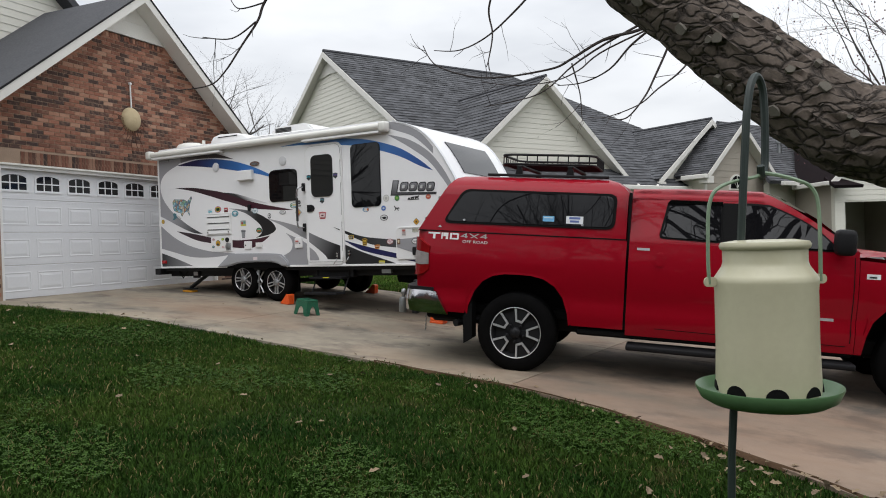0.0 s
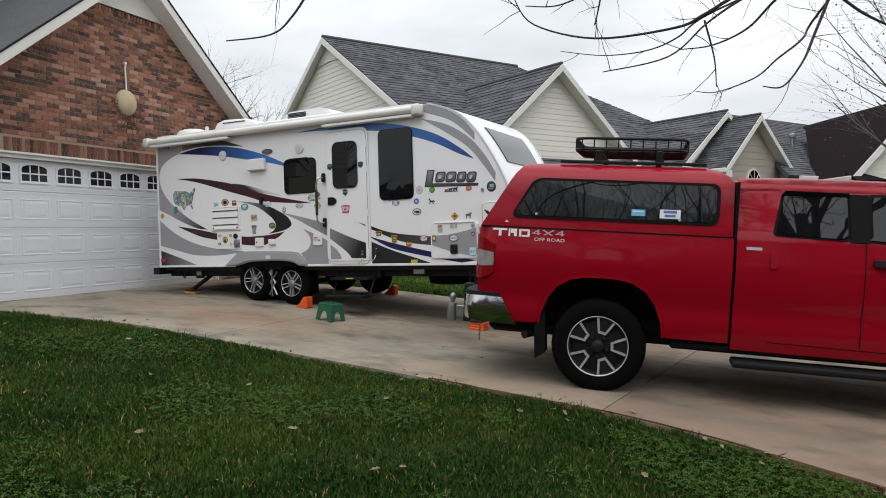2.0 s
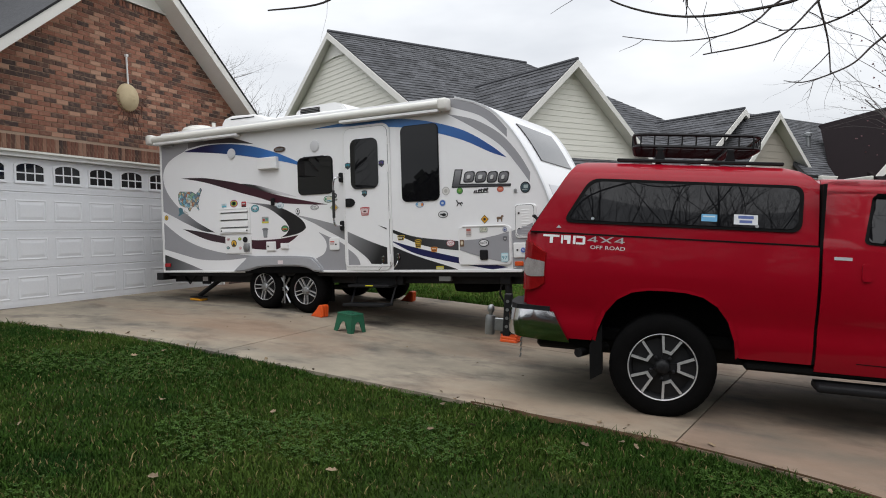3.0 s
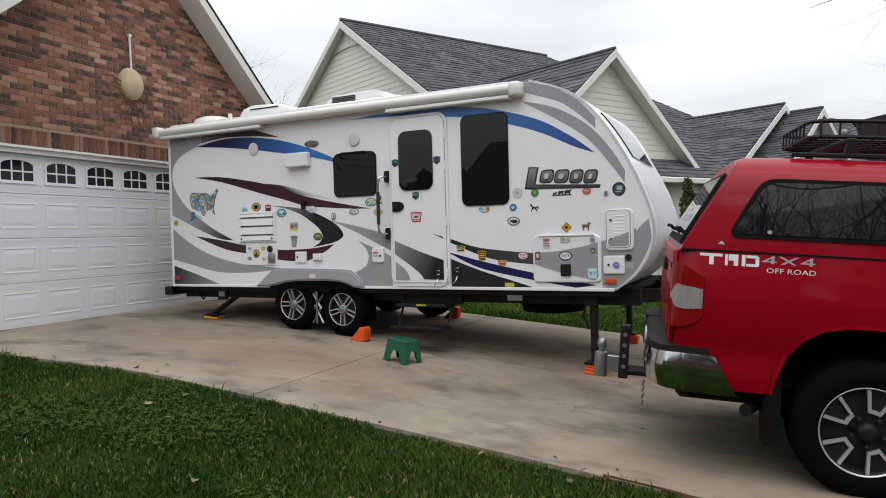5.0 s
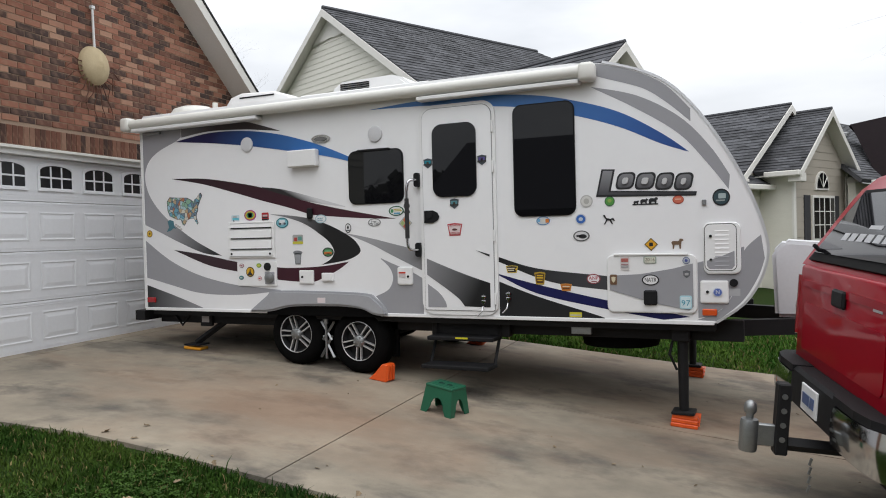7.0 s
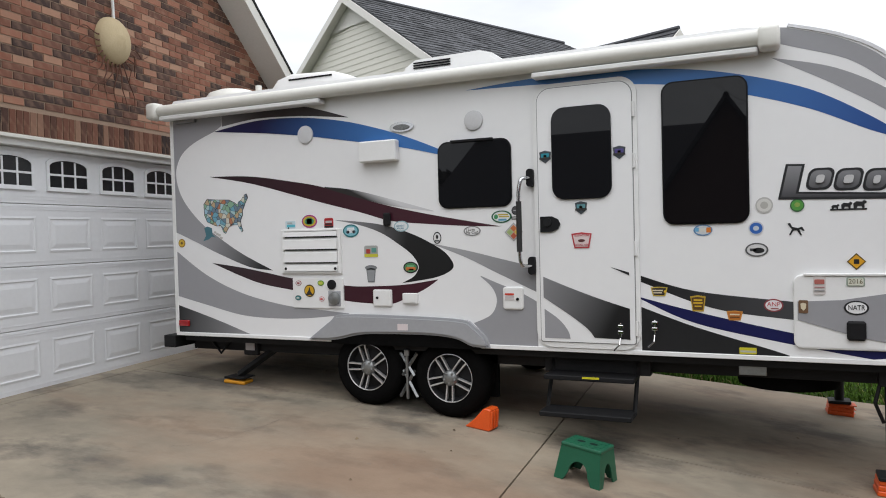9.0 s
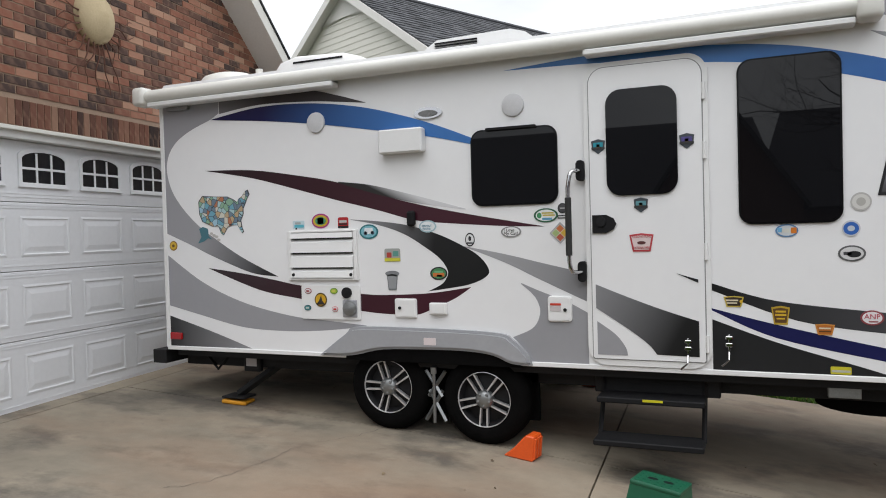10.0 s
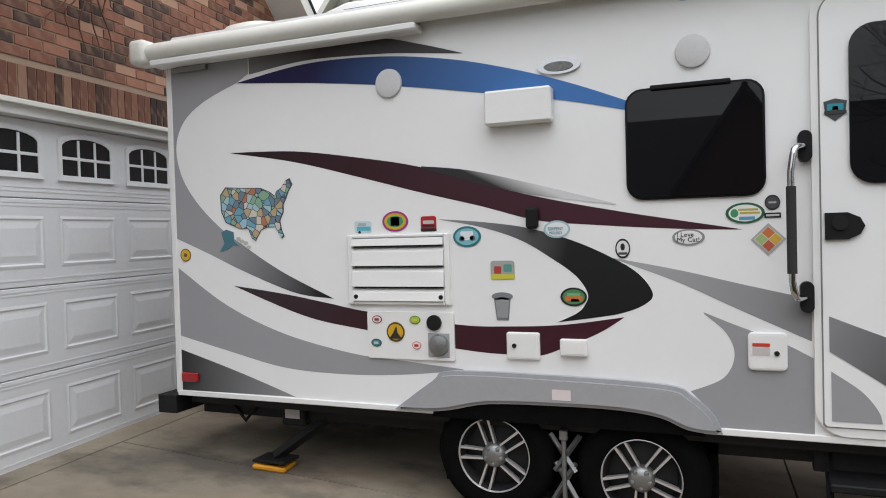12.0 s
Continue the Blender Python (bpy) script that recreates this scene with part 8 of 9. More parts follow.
# tow hitch with a drop mount
bm = B()
tube(bm, [(-1.10, 0, 0.52), (-1.42, 0, 0.52)], 0.038, 4)
hitch = part("hitch", bm, M_black_steel, truck, "black receiver hitch")
bm = B()
box(bm, -1.47, -1.40, -0.045, 0.045, 0.46, 0.86, 0.008)
part("drop_bar", bm, M_black_steel, hitch)
hitch.location = (0.03, -0.05, -0.05)
for z in (0.55, 0.63, 0.71, 0.79):
    bm = B()
    lathe(bm, [(0.016, 0), (0.016, 0.006)], 8, pose(-1.435, -0.045, z, 90))
    part("hole", bm, M_galv, hitch)
bm = B()
lathe(bm, [(0.045, 0.46), (0.05, 0.48), (0.05, 0.62), (0.045, 0.64), (0.02, 0.645), (0.02, 0.665), (0.032, 0.68), (0.036, 0.70), (0.030, 0.73), (0.012, 0.745)], 18, pose(-1.60, 0, 0))
part("ball", bm, M_galv, hitch, "dull steel hitch ball", smooth=50)
bm = B()
box(bm, -1.58, -1.46, -0.02, 0.02, 0.50, 0.62, 0.006)
part("shank", bm, M_galv, hitch)
bm = B()
for k in range(4):
    tube(bm, [(-1.28, -0.06, 0.47 - 0.05 * k), (-1.29, -0.06, 0.43 - 0.05 * k)], 0.008, 5)
part("safety_chain", bm, M_galv, hitch)
for x in (0.0, 3.70):
    road_wheel(truck, x, -0.985, 0.432, 0.408, 0.28, 0.262, -1, 5, "truck")
    road_wheel(truck, x, 0.985, 0.432, 0.408, 0.28, 0.262, 1, 5, "truck")
# the door windows stop well below the roof
for ob in list(truck.children):
    if ob.name.split(".")[0] in CAB_PARTS:
        for piece in [ob] + list(ob.children):
            for v in piece.data.vertices:
                z = min(v.co.z, 1.42 + (v.co.z - 1.42) * 0.89)
                v.co.y += math.copysign(lerp_table(z, CAB_Y) - lerp_table(v.co.z, CAB_Y), v.co.y)
                v.co.z = z
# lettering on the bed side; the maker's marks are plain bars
def truck_words(words, x, z, size, material, wide, parent, lean_=0.0):
    y = -(lerp_table(z, BODY_Y) + 0.0025)
    return lettering("lettering", words, size, pose(x, y, z, 90), material, parent, wide=wide)
def bar(x0, x1, z0, z1, material, label="", slant=0.02):
    return skin("badge", [(x0, z0), (x1, z0), (x1 + slant, z1), (x0 + slant, z1)], BODY_Y, -0.003, 0.003, material, truck, label)
for x0, x1, z0, z1 in ((-0.985, -0.855, 1.404, 1.421), (-0.93, -0.905, 1.354, 1.404), (-0.84, -0.825, 1.354, 1.421), (-0.82, -0.765, 1.384, 1.421), (-0.79, -0.765, 1.354, 1.384), (-0.745, -0.725, 1.354, 1.421), (-0.72, -0.655, 1.404, 1.421), (-0.72, -0.655, 1.354, 1.369), (-0.668, -0.648, 1.359, 1.414)):
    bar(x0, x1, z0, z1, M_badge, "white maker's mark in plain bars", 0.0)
truck_words("4X4", -0.485, 1.392, 0.082, M_badge_grey, 0.29, truck)
truck_words("OFF ROAD", -0.47, 1.336, 0.042, M_badge, 0.27, truck)
bar(1.16, 1.28, 1.345, 1.368, M_badge_grey, "chrome badge bar", 0.0)
bar(2.56, 2.92, 0.79, 0.815, M_badge_grey, "chrome name badge, plain bars", 0.0)
bar(3.16, 3.27, 1.195, 1.24, M_badge, "white engine badge", 0.0)
bar(3.18, 3.24, 1.202, 1.22, film_of(BLACK), "", 0.0)


# ---- trees ----
M_bark = surf("grey_brown_bark", (0.150, 0.118, 0.095), (0.022, 0.017, 0.014), 11, 0.95, bump=1.0, bscale=45, fine=0.15, stretch=(1, 1, 1))
def fissured_bark():
    m = surf("fissured_bark", (0.17, 0.135, 0.11), (0.05, 0.039, 0.032), 16, 0.95)
    N, L = m.node_tree.nodes, m.node_tree.links
    b = N["Principled BSDF"]
    base = b.inputs["Base Color"].links[0].from_socket
    tc, nz, add = N.new("ShaderNodeTexCoord"), N.new("ShaderNodeTexNoise"), N.new("ShaderNodeVectorMath")
    vo, rp, mx, bu = N.new("ShaderNodeTexVoronoi"), N.new("ShaderNodeMapRange"), N.new("ShaderNodeMixRGB"), N.new("ShaderNodeBump")
    mp, sc = N.new("ShaderNodeMapping"), N.new("ShaderNodeVectorMath")
    nz.inputs["Scale"].default_value, nz.inputs["Detail"].default_value = 9, 5
    sc.operation, add.operation = "SCALE", "ADD"
    sc.inputs["Scale"].default_value = 0.09
    mp.inputs["Rotation"].default_value, mp.inputs["Scale"].default_value = (0, radians(-42), 0), (0.38, 1, 1)
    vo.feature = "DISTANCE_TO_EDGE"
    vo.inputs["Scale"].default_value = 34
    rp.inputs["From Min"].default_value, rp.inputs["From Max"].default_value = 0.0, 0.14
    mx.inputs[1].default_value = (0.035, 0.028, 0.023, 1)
    bu.inputs["Strength"].default_value, bu.inputs["Distance"].default_value = 0.7, 0.010
    L.new(tc.outputs["Object"], nz.inputs["Vector"])
    L.new(nz.outputs["Color"], sc.inputs[0])
    L.new(tc.outputs["Object"], add.inputs[0])
    L.new(sc.outputs[0], add.inputs[1])
    L.new(add.outputs[0], mp.inputs["Vector"])
    L.new(mp.outputs[0], vo.inputs["Vector"])
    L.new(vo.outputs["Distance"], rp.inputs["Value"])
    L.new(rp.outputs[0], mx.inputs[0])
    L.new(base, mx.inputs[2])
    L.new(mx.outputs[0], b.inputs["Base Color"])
    L.new(rp.outputs[0], bu.inputs["Height"])
    L.new(bu.outputs[0], b.inputs["Normal"])
    return m


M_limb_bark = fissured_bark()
M_lichen = surf("pale_lichen", (0.20, 0.18, 0.15), (0.12, 0.11, 0.09), 30, 0.95)
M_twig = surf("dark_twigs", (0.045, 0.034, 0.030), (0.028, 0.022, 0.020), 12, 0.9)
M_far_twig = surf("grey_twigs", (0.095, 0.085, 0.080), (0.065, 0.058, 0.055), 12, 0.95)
M_bud = surf("reddish_buds", (0.20, 0.09, 0.10), (0.12, 0.06, 0.065), 30, 0.8)


def grow(bm, rng, p, d, length, radius, depth, spread=0.6, droop=0.0, sides=5, tips=None, wander=0.16):
    """One branch and all that springs from it."""
    n = 5 if depth > 1 else 4
    pts, rad = [p.copy()], [radius]
    for i in range(n):
        d = (d + Vector((rng.gauss(0, wander), rng.gauss(0, wander), rng.gauss(0, wander * 0.8) + 0.05 - droop))).normalized()
        p = p + d * (length / n)
        pts.append(p.copy())
        rad.append(radius * (1 - 0.62 * (i + 1) / n))
    tube(bm, pts, rad, max(3, sides), cap=False)
    if depth <= 0:
        if tips is not None:
            tips.append((pts[-1], d))
        return
    for k in range(rng.randint(3, 4) if depth > 1 else rng.randint(2, 4)):
        i = rng.randint(1, n)
        axis = Vector((rng.gauss(0, 1), rng.gauss(0, 1), rng.gauss(0, 0.7))).normalized()
        nd = (d * (1 - 0.25 * rng.random()) + axis * spread * (0.7 + 0.6 * rng.random())).normalized()
        grow(bm, rng, pts[i], nd, length * rng.uniform(0.5, 0.78), rad[i] * rng.uniform(0.5, 0.72), depth - 1, spread, droop, sides - 1, tips, wander)


def bare_tree(seed, height, radius, depth, bark, twigs, spread=0.6):
    """Trunk and crown meshes of a leafless tree, standing at the origin."""
    rng = random.Random(seed)
    bt, bc = B(), B()
    pts, rad = [Vector((0, 0, -0.2))], [radius * 1.35]
    top = height * 0.55
    for i in range(1, 8):
        pts.append(Vector((rng.gauss(0, 0.05) * i, rng.gauss(0, 0.05) * i, top * i / 7)))
        rad.append(radius * (1 - 0.6 * i / 7))
    tube(bt, pts, rad, 12)
    for i in range(2, 8):
        for k in range(3 if i < 7 else 4):
            a = rng.uniform(0, 2 * math.pi)
            d = Vector((math.cos(a), math.sin(a), rng.uniform(0.5, 1.2))).normalized()
            grow(bc, rng, pts[i], d, height * rng.uniform(0.26, 0.38), rad[i] * 0.55, depth, spread, 0.0, 6)
    return bt, bc


def tree_thing(name, seed, m, height, radius, depth, bark, twigs, label, group=""):
    t = thing(name, m, label, "tree", group)
    bt, bc = bare_tree(seed, height, radius, depth, bark, twigs)
    part("trunk", bt, bark, t, smooth=60)
    part("crown", bc, twigs, t)
    return t


# the lawn tree: its trunk stands beside the path, one low limb reaches over the view
lawn_tree = thing("lawn_tree", pose(0.95, 2.43, ground_z(0.95)), "leafless lawn tree with a low rough-barked limb", "tree")
bm = B()
tube(bm, [(0.98, 2.45, -0.5), (0.94, 2.42, 0.2), (0.92, 2.41, 0.9), (0.86, 2.40, 1.5), (0.95, 2.50, 2.4), (1.15, 2.85, 3.8), (1.1, 2.9, 6.3)], [0.46, 0.36, 0.30, 0.29, 0.24, 0.20, 0.10], 18)
part("trunk", bm, M_bark, lawn_tree, own=False, smooth=60)
limb_line = smooth_line([(-0.700, 2.083, 2.384), (-0.595, 2.083, 2.261), (-0.464, 2.100, 2.139), (-0.315, 2.126, 1.999), (-0.184, 2.144, 1.876), (-0.052, 2.161, 1.763), (0.052, 2.170, 1.728), (0.254, 2.223, 1.666), (0.481, 2.301, 1.579)], 14)
rng = random.Random(21)
bm = B()
n = len(limb_line)
rings = []
for i, p in enumerate(limb_line):
    d = (limb_line[min(i + 1, n - 1)] - limb_line[max(i - 1, 0)]).normalized()
    side = d.cross(Vector((0, 0, 1))).normalized()
    up = side.cross(d)
    r = 0.086 + 0.048 * i / n
    ring = []
    for k in range(72):
        a = 2 * math.pi * k / 72
        q = p + side * math.cos(a) + up * math.sin(a)
        rr = r * (1 + 0.10 * noise.noise(Vector((q.x * 5, q.y * 5, q.z * 5))) + 0.05 * noise.noise(Vector((q.x * 19, q.y * 19, q.z * 7))) - 0.07 * (1 - abs(noise.noise(Vector((9 * (p.x - p.z), 3.2 * math.cos(a) * 3, 3.2 * math.sin(a) * 3))))) ** 6)
        ring.append(bm.verts.new(p + (side * math.cos(a) + up * math.sin(a)) * rr))
    rings.append(ring)
for a, b in zip(rings, rings[1:]):
    for k in range(72):
        bm.faces.new((a[k], a[(k + 1) % 72], b[(k + 1) % 72], b[k]))
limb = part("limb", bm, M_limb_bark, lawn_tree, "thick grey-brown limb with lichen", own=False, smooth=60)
for i in range(16):
    j = rng.randint(18, n - 30)
    p = limb_line[j]
    d = (limb_line[j + 1] - p).normalized()
    to_eye = (Vector((0, 0, 1.5)) - p).normalized()
    side = (to_eye - d * to_eye.dot(d)).normalized()
    up = side.cross(d)
    a = rng.uniform(-0.9, 0.9)
    out = side * math.cos(a) + up * math.sin(a)
    c = p + out * (0.092 + 0.048 * j / n)
    bm = B()
    w = rng.uniform(0.006, 0.017)
    u, v = d, out.cross(d)
    ps = [c + out * 0.004 + (u * math.cos(t) * w * rng.uniform(0.7, 1.2) + v * math.sin(t) * w * rng.uniform(0.6, 1.1)) for t in np.linspace(0, 2 * math.pi, 9)[:-1]]
    qs = [x - out * 0.014 for x in ps]
    a_, b_ = [bm.verts.new(x) for x in ps], [bm.verts.new(x) for x in qs]
    bm.faces.new(a_)
    for k in range(8):
        bm.faces.new((a_[k], a_[(k + 1) % 8], b_[(k + 1) % 8], b_[k]))
    part("lichen", bm, M_lichen, limb, own=False)


def twig(line, r0, r1, seed, side_twigs=6):
    rng = random.Random(seed)
    pts = smooth_line(line, 6)
    bm = B()
    k = len(pts)
    tube(bm, pts, [r0 + (r1 - r0) * i / k for i in range(k)], 6, cap=False)
    for _ in range(int(side_twigs * 0.65)):
        i = rng.randint(2, k - 2)
        d = (pts[i + 1] - pts[i - 1]).normalized()
        axis = Vector((rng.gauss(0, 1), rng.gauss(0, 1), rng.gauss(0, 1) - 0.3)).normalized()
        grow(bm, rng, pts[i], (d * 0.6 + axis).normalized(), rng.uniform(0.10, 0.34), 0.0031, 1 if rng.random() < 0.5 else 0, 0.7, 0.02, 4)
    part("branch", bm, M_twig, lawn_tree, "thin bare drooping branch", own=False)


twig([(0.9, 3.2, 4.2), (-0.3, 5.0, 3.75), (-1.32, 5.92, 3.23), (-1.78, 5.72, 3.05), (-2.02, 5.64, 2.92), (-2.2, 5.59, 2.85), (-2.68, 5.43, 2.82), (-3.07, 5.33, 2.95), (-3.2, 5.31, 3.14)], 0.018, 0.003, 1, 14)
twig([(-1.40, 5.92, 3.22), (-1.57, 5.9, 3.16), (-1.82, 5.71, 2.99), (-2.0, 5.57, 2.84), (-2.2, 5.37, 2.62), (-2.54, 5.1, 2.52)], 0.012, 0.003, 2, 9)
twig([(-1.34, 5.91, 3.23), (-1.3, 5.86, 3.02), (-1.4, 5.73, 2.7), (-1.46, 5.62, 2.53), (-1.56, 5.5, 2.38), (-1.66, 5.37, 2.37)], 0.013, 0.003, 3, 9)
twig([(-1.31, 5.93, 3.04), (-1.14, 5.96, 2.87), (-0.96, 6.01, 2.75), (-0.77, 6.05, 2.63), (-0.7, 6.03, 2.54)], 0.011, 0.003, 4, 8)
twig([(-1.40, 5.88, 3.15), (-1.61, 5.87, 3.01), (-1.79, 5.88, 2.85), (-2.01, 5.87, 2.77), (-2.23, 5.86, 2.77)], 0.011, 0.003, 5, 8)
twig([(-2.02, 5.63, 2.88), (-1.97, 5.66, 2.64), (-1.96, 5.66, 2.45)], 0.007, 0.0025, 6, 4)
twig([(-0.6, 5.3, 3.6), (-0.91, 5.81, 3.12), (-0.91, 5.8, 2.89), (-0.97, 5.77, 2.69)], 0.012, 0.003, 7, 6)
twig([(-0.95, 5.80, 2.78), (-0.72, 5.8, 2.67), (-0.53, 5.79, 2.59)], 0.007, 0.0025, 8, 4)
twig([(-2.55, 5.50, 3.70), (-2.67, 5.5, 3.41), (-2.65, 5.51, 3.19), (-2.68, 5.49, 2.99), (-2.7, 5.48, 2.92)], 0.010, 0.003, 9, 5)
twig([(-2.2, 5.6, 3.60), (-2.48, 5.61, 3.38), (-2.72, 5.55, 3.19), (-2.95, 5.49, 3.1), (-3.17, 5.44, 3.12)], 0.010, 0.003, 10, 6)
twig([(0.6, 3.0, 4.3), (-1.0, 4.6, 4.1), (-2.2, 5.6, 3.62), (-2.55, 5.5, 3.68)], 0.02, 0.008, 15, 4)
twig([(0.7, 2.9, 4.4), (-1.5, 3.4, 4.2), (-3.0, 3.8, 3.6), (-3.41, 3.71, 3.17), (-3.48, 3.67, 3.0), (-3.57, 3.61, 2.84), (-3.67, 3.55, 2.67), (-3.77, 3.5, 2.58), (-3.96, 3.38, 2.55)], 0.014, 0.003, 11, 6)
twig([(-3.49, 3.66, 2.99), (-3.59, 3.54, 2.87), (-3.72, 3.41, 2.87)], 0.007, 0.0025, 12, 4)
twig([(-3.44, 3.70, 3.12), (-3.58, 3.61, 3.08), (-3.63, 3.58, 3.14)], 0.006, 0.0025, 13, 3)
twig([(-0.6, 5.9, 3.8), (-1.4, 7.34, 3.26), (-1.52, 7.22, 3.04), (-1.7, 7.07, 2.87), (-1.85, 6.94, 2.72), (-2.11, 6.76, 2.61), (-2.25, 6.63, 2.61)], 0.012, 0.0025, 16, 7)
twig([(-1.0, 6.9, 3.6), (-2.17, 7.15, 3.35), (-2.46, 7.05, 3.15), (-2.7, 6.97, 3.06), (-3.03, 6.84, 3.04), (-3.37, 6.72, 3.1)], 0.010, 0.0025, 17, 7)
# the crown overhead
bc = B()
rng = random.Random(5)
for k in range(11):
    a = 2 * math.pi * k / 11 + rng.uniform(-0.2, 0.2)
    d = Vector((math.cos(a), math.sin(a), rng.uniform(0.7, 1.3))).normalized()
    grow(bc, rng, Vector((1.1, 2.88, 4.7 + 0.12 * k)), d, rng.uniform(2.2, 3.0), 0.075, 4, 0.6, 0.0, 6)
part("crown", bc, M_twig, lawn_tree, "bare crown of twigs", own=False)

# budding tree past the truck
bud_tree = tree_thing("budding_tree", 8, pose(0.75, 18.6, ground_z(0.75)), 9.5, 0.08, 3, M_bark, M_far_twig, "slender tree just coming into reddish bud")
rng = random.Random(9)
bm = B()
for _ in range(1500):
    a, r, z = rng.uniform(0, 2 * math.pi), rng.uniform(0.2, 2.6), rng.uniform(3.2, 9.0)
    c = Vector((r * math.cos(a), r * math.sin(a), z))
    s = rng.uniform(0.012, 0.026)
    m = Matrix.LocRotScale(c, Euler((rng.uniform(0, 6), rng.uniform(0, 6), 0)), (s, s * 0.7, s * 1.2))
    bmesh.ops.create_cone(bm, segments=4, radius1=1, radius2=0, depth=1.5, matrix=m)
part("buds", bm, M_bud, bud_tree, "small reddish buds", kind="stuff")
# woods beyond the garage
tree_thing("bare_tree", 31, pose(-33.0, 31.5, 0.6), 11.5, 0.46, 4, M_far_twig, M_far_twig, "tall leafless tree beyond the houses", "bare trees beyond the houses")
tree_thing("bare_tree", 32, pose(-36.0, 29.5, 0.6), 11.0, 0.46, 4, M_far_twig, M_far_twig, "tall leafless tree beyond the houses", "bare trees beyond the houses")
# distance haze is put into this paler, greyed green
M_needles = surf("dull_evergreen", (0.075, 0.080, 0.058), (0.05, 0.055, 0.04), 3, 0.9)


def evergreen(m, height, width, seed, label, material, leaf=0.16, count=2600, name="evergreen"):
    t = thing(name, m, label, "shrub" if height < 4 else "tree")
    bm = B()
    tube(bm, [(0, 0, -0.1), (0, 0, height * 0.95)], [width * 0.10, 0.01], 8)
    part("trunk", bm, M_bark, t)
    rng = random.Random(seed)
    bm = B()
    for _ in range(count):
        h = rng.random() ** 0.8
        a = rng.uniform(0, 2 * math.pi)
        r = width * (1 - h) ** 0.75 * (0.55 + 0.5 * rng.random()) * (0.8 + 0.3 * math.sin(3 * a + 9 * h + seed))
        c = Vector((r * math.cos(a), r * math.sin(a), 0.06 * height + h * height * 0.95))
        u = Vector((rng.gauss(0, 1), rng.gauss(0, 1), rng.gauss(0, 0.6) + 0.4)).normalized() * leaf * rng.uniform(0.6, 1.3)
        v = u.cross(Vector((rng.gauss(0, 1), rng.gauss(0, 1), rng.gauss(0, 1)))).normalized() * leaf * 0.35
        quad(bm, c - v, c + v, c + u + v * 0.4, c + u - v * 0.4)
    part("crown", bm, material, t, "dense small foliage")
    return t


evergreen(pose(-26.4, 31.8, 0.6), 7.6, 2.4, 3, "evergreen beyond the houses, paled for distance haze", M_needles, 0.35, 3000)
M_arbor = surf("yellow_green_foliage", (0.10, 0.11, 0.035), (0.055, 0.07, 0.025), 5, 0.9)
evergreen(NM @ pose(16.35, 14.75, -0.35), 2.7, 0.55, 5, "narrow clipped evergreen shrub against the house wall", M_arbor, 0.10, 2400, "shrub")
# unseen side behind the path: houses and trees for window reflections, and backdrop woods
M_dull_brick = surf("dull_brick", (0.16, 0.08, 0.06), (0.11, 0.06, 0.045), 5, 0.9)
def street_house(m, left, right, ridge, eave, gable=None):
    """A long house whose ridge runs along x; gable: place, half width and height of a steep front gable."""
    h = thing("street_house", m, "dull brick house with a dark roof across the lawn", "house", "houses across the lawn")
    bm = B()
    box(bm, left, right, -9, 0, -0.5, eave)
    part("wall", bm, M_dull_brick, h)
    for y in (0.5, -9.5):
        bm = B()
        sheet(bm, [(left + 1.0, -4.5, ridge), (right - 1.0, -4.5, ridge), (right + 0.4, y, eave - 0.1), (left - 0.4, y, eave - 0.1)], 0.15)
        part("roof", bm, M_shingle, h)
    for x, e in ((left, 1), (right, -1)):
        bm = B()
        sheet(bm, [(x + e * 1.0, -4.5, ridge), (x - e * 0.4, 0.5, eave - 0.1), (x - e * 0.4, -9.5, eave - 0.1)], 0.15)
        part("roof", bm, M_shingle, h)
    if gable:
        c, half, top = gable
        bm = B()
        slab(bm, [(c - half, -0.5), (c + half, -0.5), (c + half, eave), (c, top - 0.2), (c - half, eave)], -3, 1.6)
        part("gable_wall", bm, M_dull_brick, h)
        for e in (-1, 1):
            bm = B()
            sheet(bm, [(c, 2.0, top), (c + e * (half + 0.3), 2.0, eave - 0.4), (c + e * (half + 0.3), -4, eave - 0.4), (c, -4, top)], 0.15)
            part("roof", bm, M_shingle, h)
    return h


street_house(pose(-14.0, -21.6, 0.2), -9.0, 8.2, 7.2, 3.0, (6.0, 3.1, 7.6))
street_house(pose(2.5, -23.5, -0.3), -9.0, 9.0, 8.1, 3.2)
street_house(pose(24, -18, -0.8, 0, 0, 24), -7.0, 7.0, 7.0, 3.0)
street_tree = tree_thing("street_tree", 41, pose(-0.6, -10.0, ground_z(-0.6)), 13.0, 0.30, 5, M_bark, M_twig, "large leafless tree on the open lawn", "trees on the open lawn")
for x, y, a, k in ((3.5, -8.5, 70, 1.0), (6.3, -9.5, 130, 1.1), (8.4, -7.6, 310, 1.0), (1.4, -14.0, 160, 1.15), (9.5, -6.5, 20, 1.0), (14.0, 4.0, 200, 1.1), (-24.0, -9.0, 300, 1.0)):
    copy_thing(street_tree, pose(x, y, ground_z(x), 0, 0, a)).scale = (k, k, k)
# woods out of view, added to hold back low sky light and reflections
bm = B()
rng = random.Random(77)
